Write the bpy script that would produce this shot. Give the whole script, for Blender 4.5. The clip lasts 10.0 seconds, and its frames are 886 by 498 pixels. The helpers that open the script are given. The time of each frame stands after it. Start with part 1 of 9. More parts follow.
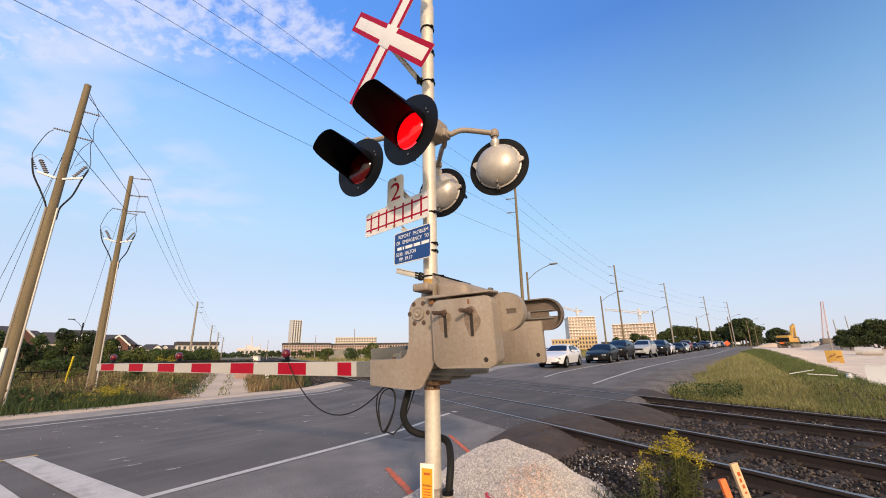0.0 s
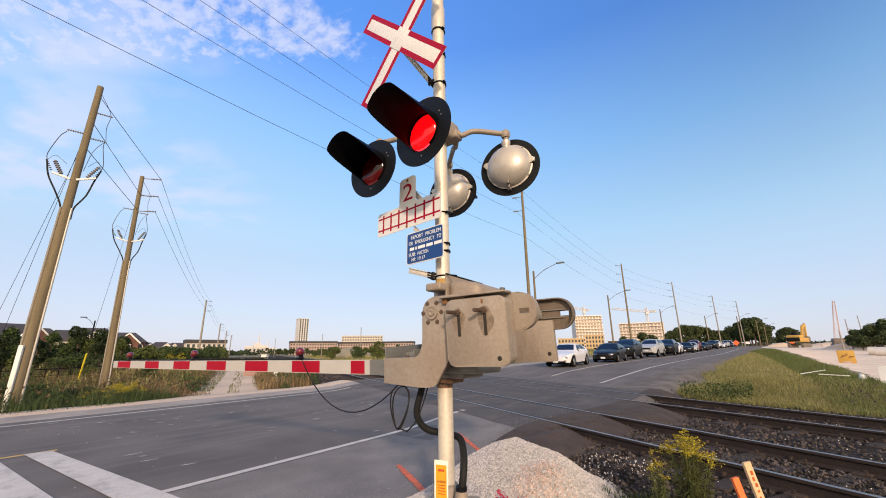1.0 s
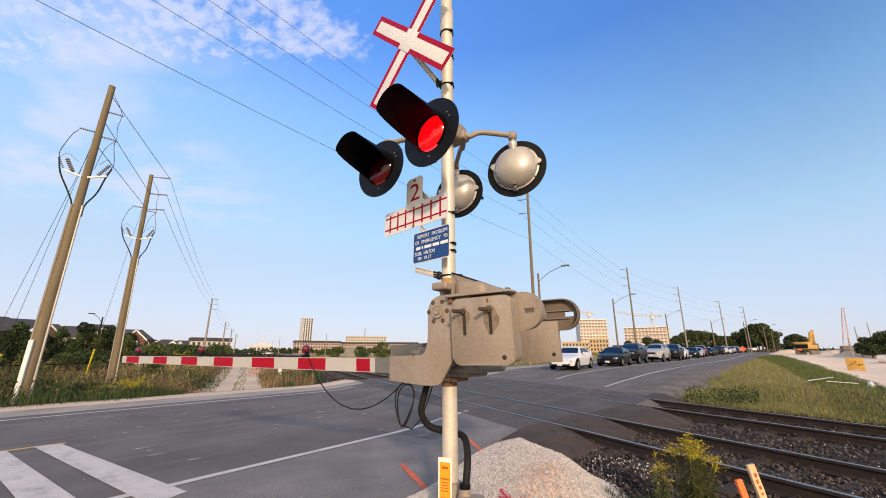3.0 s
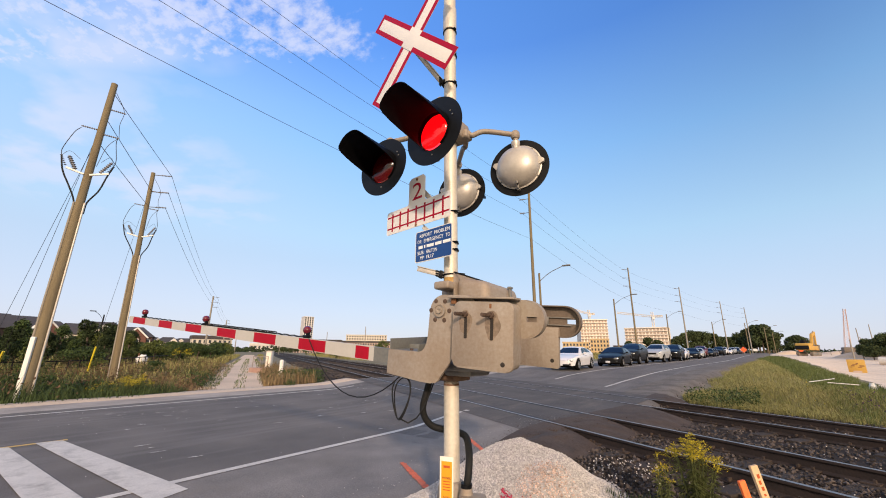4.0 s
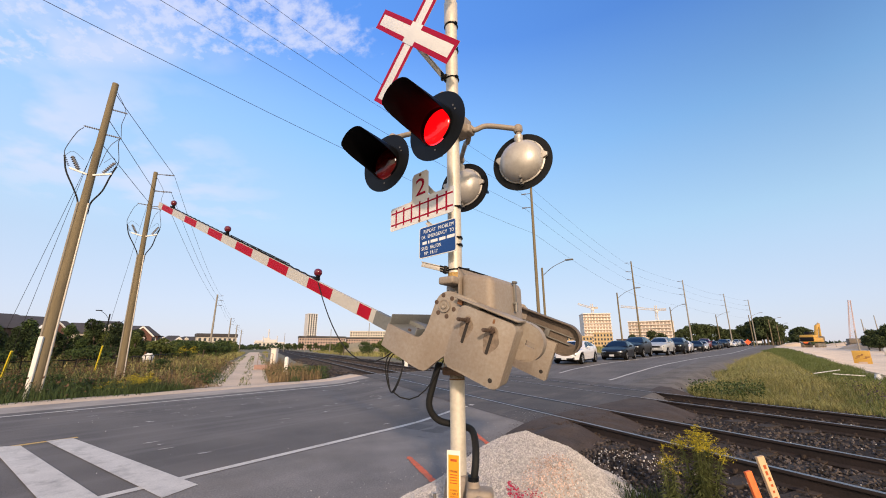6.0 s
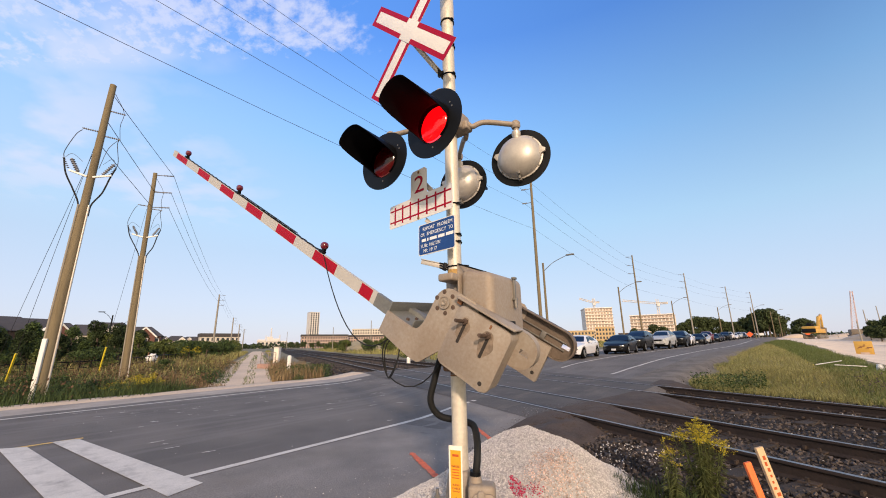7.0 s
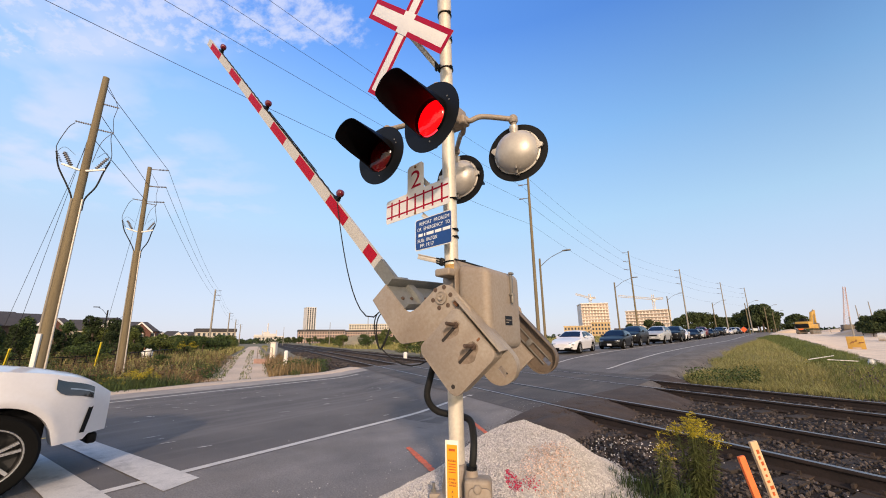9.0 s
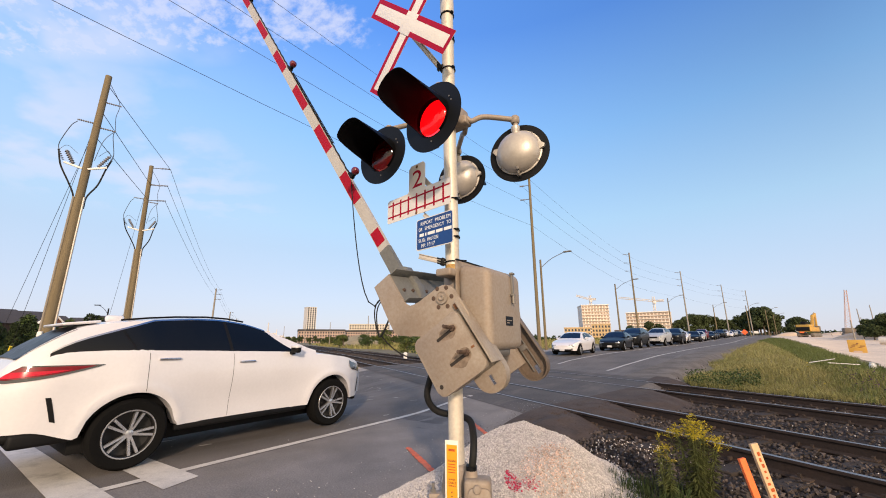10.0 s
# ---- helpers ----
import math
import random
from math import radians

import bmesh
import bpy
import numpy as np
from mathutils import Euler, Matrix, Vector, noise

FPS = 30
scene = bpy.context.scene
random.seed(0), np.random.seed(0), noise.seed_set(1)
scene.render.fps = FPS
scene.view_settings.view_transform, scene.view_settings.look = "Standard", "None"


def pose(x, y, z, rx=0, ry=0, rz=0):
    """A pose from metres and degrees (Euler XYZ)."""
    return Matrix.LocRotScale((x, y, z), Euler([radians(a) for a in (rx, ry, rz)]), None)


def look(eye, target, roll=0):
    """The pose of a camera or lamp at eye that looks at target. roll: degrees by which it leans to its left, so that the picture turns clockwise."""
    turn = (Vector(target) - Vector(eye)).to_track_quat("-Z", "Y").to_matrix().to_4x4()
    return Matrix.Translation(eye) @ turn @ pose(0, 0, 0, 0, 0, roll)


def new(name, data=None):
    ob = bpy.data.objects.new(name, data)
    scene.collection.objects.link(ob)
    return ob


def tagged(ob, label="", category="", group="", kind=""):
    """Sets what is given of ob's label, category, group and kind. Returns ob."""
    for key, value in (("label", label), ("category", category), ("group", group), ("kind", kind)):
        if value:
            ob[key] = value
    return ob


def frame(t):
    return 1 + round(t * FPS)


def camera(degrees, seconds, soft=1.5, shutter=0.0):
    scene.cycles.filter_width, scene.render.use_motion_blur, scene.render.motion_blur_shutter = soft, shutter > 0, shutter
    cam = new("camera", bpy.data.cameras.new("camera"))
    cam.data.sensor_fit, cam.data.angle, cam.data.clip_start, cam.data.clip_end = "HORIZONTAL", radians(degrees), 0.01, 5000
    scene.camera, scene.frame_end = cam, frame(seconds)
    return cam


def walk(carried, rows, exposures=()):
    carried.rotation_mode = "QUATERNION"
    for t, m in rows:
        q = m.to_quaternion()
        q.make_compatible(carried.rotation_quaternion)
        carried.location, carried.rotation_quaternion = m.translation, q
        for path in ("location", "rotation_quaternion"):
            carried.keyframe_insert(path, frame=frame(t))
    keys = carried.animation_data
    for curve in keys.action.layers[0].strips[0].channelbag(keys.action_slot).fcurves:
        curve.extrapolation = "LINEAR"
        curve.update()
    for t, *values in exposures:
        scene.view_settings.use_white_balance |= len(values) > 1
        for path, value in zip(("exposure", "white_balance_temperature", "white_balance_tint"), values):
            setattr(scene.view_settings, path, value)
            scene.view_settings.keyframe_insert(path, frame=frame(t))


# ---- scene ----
cam = camera(98.7, 10.0, soft=1.0)
PATH = [
    (0, (0.027, 0.108, 1.477), (-1.054, 1.706, 2.005), -0.8),
    (0.5, (0.01, 0.054, 1.479), (-1.094, 1.637, 2.004), -0.8),
    (1, (0.005, 0.039, 1.478), (-1.102, 1.621, 2.0), -0.6),
    (1.5, (-0.003, 0.032, 1.47), (-1.118, 1.608, 1.993), -0.5),
    (2, (0.008, 0.028, 1.466), (-1.111, 1.598, 1.995), -0.2),
    (2.5, (0.012, 0.016, 1.457), (-1.111, 1.583, 1.988), 0.1),
    (4, (-0.005, 0.007, 1.453), (-1.135, 1.571, 1.979), 0.6),
    (4.5, (-0.01, 0.001, 1.451), (-1.143, 1.563, 1.973), 0.8),
    (5, (-0.015, -0.004, 1.451), (-1.152, 1.558, 1.968), 0.7),
    (5.5, (-0.022, -0.004, 1.449), (-1.162, 1.558, 1.96), 0.4),
    (7, (0.002, -0.004, 1.448), (-1.148, 1.559, 1.936), -0.8),
    (7.5, (0.0, 0.0, 1.45), (-1.149, 1.566, 1.928), -1.1),
    (8, (-0.004, 0.001, 1.449), (-1.149, 1.572, 1.92), -1.2),
    (8.5, (-0.007, 0.004, 1.448), (-1.148, 1.579, 1.913), -1.0),
    (9, (-0.004, 0.006, 1.448), (-1.144, 1.582, 1.912), -0.8),
    (9.5, (-0.007, 0.004, 1.446), (-1.147, 1.58, 1.91), -0.5),
    (10, (-0.008, 0.006, 1.443), (-1.151, 1.58, 1.91), -0.4),
]
walk(cam, [(t, look(eye, target, roll)) for t, eye, target, roll in PATH])

# ---- light ----
SUN_AZ, SUN_EL = 138.0, 19.0   # degrees from +Y towards +X, degrees above the horizon
world = bpy.data.worlds.new("world")
scene.world = world
world.use_nodes = True
wn, wl = world.node_tree.nodes, world.node_tree.links
wn.clear()
sky = wn.new("ShaderNodeTexSky")
sky.sky_type = "NISHITA"
sky.sun_disc = False
sky.sun_elevation, sky.sun_rotation = radians(SUN_EL), radians(SUN_AZ)
sky.air_density, sky.dust_density, sky.ozone_density = 1.0, 0.6, 3.0
# haze towards the horizon and deep blue overhead, with light broken cloud
wtc = wn.new("ShaderNodeTexCoord")
wsep = wn.new("ShaderNodeSeparateXYZ")
wl.new(wtc.outputs["Generated"], wsep.inputs["Vector"])
wramp = wn.new("ShaderNodeValToRGB")
wl.new(wsep.outputs["Z"], wramp.inputs["Fac"])
els = wramp.color_ramp.elements
els[0].position, els[0].color = 0.0, (0.74, 0.72, 0.84, 1)
els[1].position, els[1].color = 1.0, (0.07, 0.25, 0.75, 1)
for pos, col in ((0.10, (0.68, 0.76, 0.94)), (0.28, (0.50, 0.75, 1.0)), (0.48, (0.27, 0.55, 0.98)), (0.68, (0.105, 0.30, 0.84))):
    e = els.new(pos)
    e.color = (*col, 1)
sky_gain = wn.new("ShaderNodeMix")
sky_gain.data_type, sky_gain.blend_type = "RGBA", "MULTIPLY"
sky_gain.inputs["Factor"].default_value = 1.0
sky_gain.inputs["B"].default_value = (0.15, 0.15, 0.15, 1)
wl.new(sky.outputs["Color"], sky_gain.inputs["A"])
sky_mix = wn.new("ShaderNodeMix")
sky_mix.data_type = "RGBA"
sky_mix.inputs["Factor"].default_value = 0.80
wl.new(sky_gain.outputs["Result"], sky_mix.inputs["A"])
wl.new(wramp.outputs["Color"], sky_mix.inputs["B"])
# bright warm haze round the low sun
wdot = wn.new("ShaderNodeVectorMath")
wdot.operation = "DOT_PRODUCT"
wdot.inputs[1].default_value = (math.sin(radians(SUN_AZ)) * math.cos(radians(SUN_EL)), math.cos(radians(SUN_AZ)) * math.cos(radians(SUN_EL)), math.sin(radians(SUN_EL)))
wl.new(wtc.outputs["Generated"], wdot.inputs[0])
whaze = wn.new("ShaderNodeMapRange")
whaze.inputs["From Min"].default_value, whaze.inputs["From Max"].default_value = 0.12, 0.95
whaze.interpolation_type = "SMOOTHSTEP"
wl.new(wdot.outputs["Value"], whaze.inputs["Value"])
haze_mix = wn.new("ShaderNodeMix")
haze_mix.data_type = "RGBA"
haze_mix.inputs["B"].default_value = (1.7, 1.4, 1.02, 1)
wl.new(whaze.outputs["Result"], haze_mix.inputs["Factor"])
wl.new(sky_mix.outputs["Result"], haze_mix.inputs["A"])
# the cloud layer: noise on a flat sheet high above
wmax = wn.new("ShaderNodeMath")
wmax.operation, wmax.inputs[1].default_value = "MAXIMUM", 0.03
wl.new(wsep.outputs["Z"], wmax.inputs[0])
wdiv = wn.new("ShaderNodeVectorMath")
wdiv.operation = "DIVIDE"
wcomb = wn.new("ShaderNodeCombineXYZ")
for k in "XYZ":
    wl.new(wmax.outputs[0], wcomb.inputs[k])
wl.new(wtc.outputs["Generated"], wdiv.inputs[0])
wl.new(wcomb.outputs[0], wdiv.inputs[1])
wmap = wn.new("ShaderNodeMapping")
wmap.inputs["Rotation"].default_value = (0, 0, radians(-32))
wmap.inputs["Scale"].default_value = (1.0, 1.5, 1.0)
wl.new(wdiv.outputs[0], wmap.inputs["Vector"])
big_cloud, small_cloud = wn.new("ShaderNodeTexNoise"), wn.new("ShaderNodeTexNoise")
big_cloud.inputs["Scale"].default_value, big_cloud.inputs["Detail"].default_value = 2.6, 4
small_cloud.inputs["Scale"].default_value, small_cloud.inputs["Detail"].default_value = 15.0, 7
small_cloud.inputs["Roughness"].default_value = 0.60
wl.new(wmap.outputs[0], big_cloud.inputs["Vector"])
wl.new(wmap.outputs[0], small_cloud.inputs["Vector"])


def wmath(op, a, b, clamp=False):
    """A sum of the sky's numbers: sockets or plain values."""
    n = wn.new("ShaderNodeMath")
    n.operation, n.use_clamp = op, clamp
    for k, v in enumerate((a, b)):
        if isinstance(v, (int, float)):
            n.inputs[k].default_value = v
        else:
            wl.new(v, n.inputs[k])
    return n.outputs[0]


def wrange(v, a, b, lo=0.0, hi=1.0):
    n = wn.new("ShaderNodeMapRange")
    n.interpolation_type = "SMOOTHSTEP"
    n.inputs["From Min"].default_value, n.inputs["From Max"].default_value = a, b
    n.inputs["To Min"].default_value, n.inputs["To Max"].default_value = lo, hi
    wl.new(v, n.inputs["Value"])
    return n.outputs["Result"]


# a bank of rippled cloud overhead that ends along a line in the west, and thin veils below it
wsheet = wn.new("ShaderNodeSeparateXYZ")
wl.new(wdiv.outputs[0], wsheet.inputs["Vector"])
edge_at = wmath("SUBTRACT", wmath("MULTIPLY", wsheet.outputs["X"], 0.521), wmath("MULTIPLY", wsheet.outputs["Y"], 0.853))
bank = wmath("MULTIPLY", wrange(edge_at, -1.22, -1.00), wrange(wsheet.outputs["X"], -0.66, -0.92))
bank = wmath("MULTIPLY", bank, wrange(edge_at, -0.2, -0.6))
ripple = wmath("ADD", wmath("MULTIPLY", small_cloud.outputs["Fac"], 0.62), wmath("MULTIPLY", big_cloud.outputs["Fac"], 0.38))
ripple = wrange(wmath("ADD", ripple, wmath("MULTIPLY", wmath("SUBTRACT", bank, 1.0), 0.36)), 0.36, 0.60, 0.0, 0.72)
veil = wmath("MULTIPLY", wmath("MULTIPLY", bank, wrange(wsheet.outputs["X"], -1.0, -1.55)), wrange(big_cloud.outputs["Fac"], 0.30, 0.62, 0.15, 0.62))
low_veil = wmath("MULTIPLY", wrange(wsep.outputs["X"], -0.76, -0.93), wrange(wsep.outputs["Z"], 0.20, 0.34))
low_veil = wmath("MULTIPLY", low_veil, wrange(big_cloud.outputs["Fac"], 0.36, 0.66, 0.10, 0.66))
thick = wmath("MAXIMUM", wmath("MAXIMUM", ripple, veil), low_veil)
west = wrange(wsep.outputs["X"], -0.55, -0.98, 0.0, 0.16)
wmul_out = wmath("MAXIMUM", thick, west)
cloud_mix = wn.new("ShaderNodeMix")
cloud_mix.data_type = "RGBA"
cloud_mix.inputs["B"].default_value = (0.78, 0.81, 1.0, 1)
wl.new(wmul_out, cloud_mix.inputs["Factor"])
# overhead the sky is paler to the west and deeper to the east
wside = wn.new("ShaderNodeMapRange")
wside.inputs["From Min"].default_value, wside.inputs["From Max"].default_value = -0.55, 0.20
wside.inputs["To Min"].default_value, wside.inputs["To Max"].default_value = 1.28, 0.82
wl.new(wsep.outputs["X"], wside.inputs["Value"])
whigh = wn.new("ShaderNodeMapRange")
whigh.inputs["From Min"].default_value, whigh.inputs["From Max"].default_value = 0.22, 0.55
wl.new(wsep.outputs["Z"], whigh.inputs["Value"])
wtone = wn.new("ShaderNodeMix")
wtone.inputs["A"].default_value = 1.0
wl.new(whigh.outputs["Result"], wtone.inputs["Factor"])
wl.new(wside.outputs["Result"], wtone.inputs["B"])
side_mix = wn.new("ShaderNodeVectorMath")
side_mix.operation = "SCALE"
wl.new(haze_mix.outputs["Result"], side_mix.inputs[0])
wl.new(wtone.outputs["Result"], side_mix.inputs["Scale"])
wl.new(side_mix.outputs[0], cloud_mix.inputs["A"])
sky_bg = wn.new("ShaderNodeBackground")
sky_bg.inputs["Strength"].default_value = 1.0
sky_out = wn.new("ShaderNodeOutputWorld")
wl.new(cloud_mix.outputs["Result"], sky_bg.inputs["Color"])
wl.new(sky_bg.outputs["Background"], sky_out.inputs["Surface"])

sun = new("sun", bpy.data.lights.new("sun", "SUN"))
sun.data.energy, sun.data.angle, sun.data.color = 3.5, radians(3.5), (1.0, 0.76, 0.57)
_a, _e = radians(SUN_AZ), radians(SUN_EL)
sun.matrix_world = look((math.sin(_a) * math.cos(_e) * 50, math.cos(_a) * math.cos(_e) * 50, math.sin(_e) * 50), (0, 0, 0))
scene.view_settings.exposure = 0.0

# ---- mesh helpers ----
def finish(bm, name, material, smooth=True, angle=40):
    me = bpy.data.meshes.new(name)
    bmesh.ops.recalc_face_normals(bm, faces=bm.faces[:])
    if smooth:
        lim = radians(angle)
        for f in bm.faces:
            f.smooth = True
        for e in bm.edges:
            if len(e.link_faces) != 2 or e.calc_face_angle(0.0) > lim:
                e.smooth = False
    bm.to_mesh(me)
    bm.free()
    for m in (material if isinstance(material, (list, tuple)) else [material]):
        me.materials.append(m)
    return me


def part(name, bm, material, parent=None, label="", smooth=True):
    """One mesh object from a bmesh, under a thing or a part."""
    ob = new(name, finish(bm, name, material, smooth))
    if parent is not None:
        ob.parent = parent
    if label:
        ob["label"] = label
    return ob


def empty(name, m, label="", category="", group="", kind=""):
    ob = new(name)
    ob.empty_display_size = 0.2
    ob.matrix_basis = m
    return tagged(ob, label, category, group, kind)


def box(bm, size, centre=(0, 0, 0), bevel=0.0, seg=2, rot=None):
    m = Matrix.Translation(centre) @ (rot.to_4x4() if rot else Matrix.Identity(4)) @ Matrix.Diagonal((*size, 1))
    r = bmesh.ops.create_cube(bm, size=1.0, matrix=m)
    if bevel > 0:
        edges = list({e for v in r["verts"] for e in v.link_edges})
        bmesh.ops.bevel(bm, geom=edges, offset=bevel, segments=seg, affect="EDGES", profile=0.5)
    return bm


def cyl(bm, p0, p1, r0, r1=None, seg=16, cap=True):
    r1 = r0 if r1 is None else r1
    p0, p1 = Vector(p0), Vector(p1)
    q = (p1 - p0).to_track_quat("Z", "Y").to_matrix()
    rings = []
    for p, r in ((p0, r0), (p1, r1)):
        rings.append([bm.verts.new(p + q @ Vector((r * math.cos(a), r * math.sin(a), 0)))
                      for a in [2 * math.pi * i / seg for i in range(seg)]])
    for i in range(seg):
        j = (i + 1) % seg
        bm.faces.new((rings[0][i], rings[0][j], rings[1][j], rings[1][i]))
    if cap:
        bm.faces.new(rings[0][::-1])
        bm.faces.new(rings[1])
    return bm


def lathe(bm, profile, seg=24, m=None, arc=(0.0, 2 * math.pi)):
    """Turn a profile of (radius, height) round local z, then place it by m."""
    m = m or Matrix.Identity(4)
    full = abs(arc[1] - arc[0] - 2 * math.pi) < 1e-6
    n = seg if full else seg + 1
    rings = []
    for r, h in profile:
        if r < 1e-6:
            rings.append([bm.verts.new(m @ Vector((0, 0, h)))])
        else:
            rings.append([bm.verts.new(m @ Vector((r * math.cos(a), r * math.sin(a), h)))
                          for a in [arc[0] + (arc[1] - arc[0]) * i / seg for i in range(n)]])
    for a, b in zip(rings, rings[1:]):
        for i in range(seg if full else n - 1):
            j = (i + 1) % n
            if len(a) == 1 and len(b) == 1:
                continue
            if len(a) == 1:
                bm.faces.new((a[0], b[i], b[j]))
            elif len(b) == 1:
                bm.faces.new((a[i], a[j], b[0]))
            else:
                bm.faces.new((a[i], a[j], b[j], b[i]))
    return bm


def tube(bm, pts, r, seg=8, cap=True):
    """A round bar along a line of points; r is one radius or one for each point."""
    pts = [Vector(p) for p in pts]
    rad = r if isinstance(r, (list, tuple)) else [r] * len(pts)
    rings, side = [], None
    for i, p in enumerate(pts):
        d = (pts[min(i + 1, len(pts) - 1)] - pts[max(i - 1, 0)]).normalized()
        if side is None:
            side = d.cross(Vector((0, 0, 1)) if abs(d.z) < 0.9 else Vector((1, 0, 0))).normalized()
        side = (side - d * side.dot(d)).normalized()
        up = d.cross(side)
        rings.append([bm.verts.new(p + (side * math.cos(a) + up * math.sin(a)) * rad[i])
                      for a in [2 * math.pi * k / seg for k in range(seg)]])
    for a, b in zip(rings, rings[1:]):
        for i in range(seg):
            j = (i + 1) % seg
            bm.faces.new((a[i], a[j], b[j], b[i]))
    if cap:
        bm.faces.new(rings[0][::-1])
        bm.faces.new(rings[-1])
    return bm


def plate(bm, outline, thick, m=None, bevel=0.0):
    """A flat plate: an outline of (x, z) in the local xz plane, its thickness along y."""
    m = m or Matrix.Identity(4)
    a = [bm.verts.new(m @ Vector((x, -thick / 2, z))) for x, z in outline]
    b = [bm.verts.new(m @ Vector((x, thick / 2, z))) for x, z in outline]
    f0 = bm.faces.new(a)
    f1 = bm.faces.new(b[::-1])
    n = len(a)
    for i in range(n):
        j = (i + 1) % n
        bm.faces.new((a[j], a[i], b[i], b[j]))
    if bevel > 0:
        edges = list(f0.edges) + list(f1.edges)
        bmesh.ops.bevel(bm, geom=edges, offset=bevel, segments=2, affect="EDGES", profile=0.5)
    return bm


def rounded(x0, z0, x1, z1, r, n=5):
    """A rounded rectangle's outline."""
    out = []
    for cx, cz, a0 in ((x1 - r, z1 - r, 0), (x0 + r, z1 - r, 90), (x0 + r, z0 + r, 180), (x1 - r, z0 + r, 270)):
        out += [(cx + r * math.cos(radians(a0 + 90 * i / n)), cz + r * math.sin(radians(a0 + 90 * i / n))) for i in range(n + 1)]
    return out


def spline(pts, n=8):
    """A Catmull-Rom line through points."""
    p = [Vector(q) for q in pts]
    p = [2 * p[0] - p[1]] + p + [2 * p[-1] - p[-2]]
    out = []
    for i in range(1, len(p) - 2):
        for k in range(n):
            t = k / n
            out.append(0.5 * ((2 * p[i]) + (p[i + 1] - p[i - 1]) * t + (2 * p[i - 1] - 5 * p[i] + 4 * p[i + 1] - p[i + 2]) * t * t
                              + (3 * p[i] - p[i - 1] - 3 * p[i + 1] + p[i + 2]) * t ** 3))
    return out + [p[-2]]


def smooth01(t):
    t = min(max(t, 0.0), 1.0)
    return t * t * (3 - 2 * t)


def text(name, body, size, m, material, parent, thick=0.0008, width=None):
    """Lettering in the built-in font, as a mesh; m takes the letters' plane (x along, y up, z out)."""
    cu = bpy.data.curves.new(name, "FONT")
    cu.body, cu.size, cu.extrude, cu.resolution_u = body, size, thick, 3
    tmp = bpy.data.objects.new(name, cu)
    scene.collection.objects.link(tmp)
    me = bpy.data.meshes.new_from_object(tmp.evaluated_get(bpy.context.evaluated_depsgraph_get()))
    bpy.data.objects.remove(tmp)
    xs = [v.co.x for v in me.vertices]
    k = width / (max(xs) - min(xs)) if width else 1.0
    me.transform(m @ Matrix.Diagonal((k, 1, 1, 1)))
    me.materials.clear()
    me.materials.append(material)
    ob = new(name, me)
    ob.parent = parent
    return ob


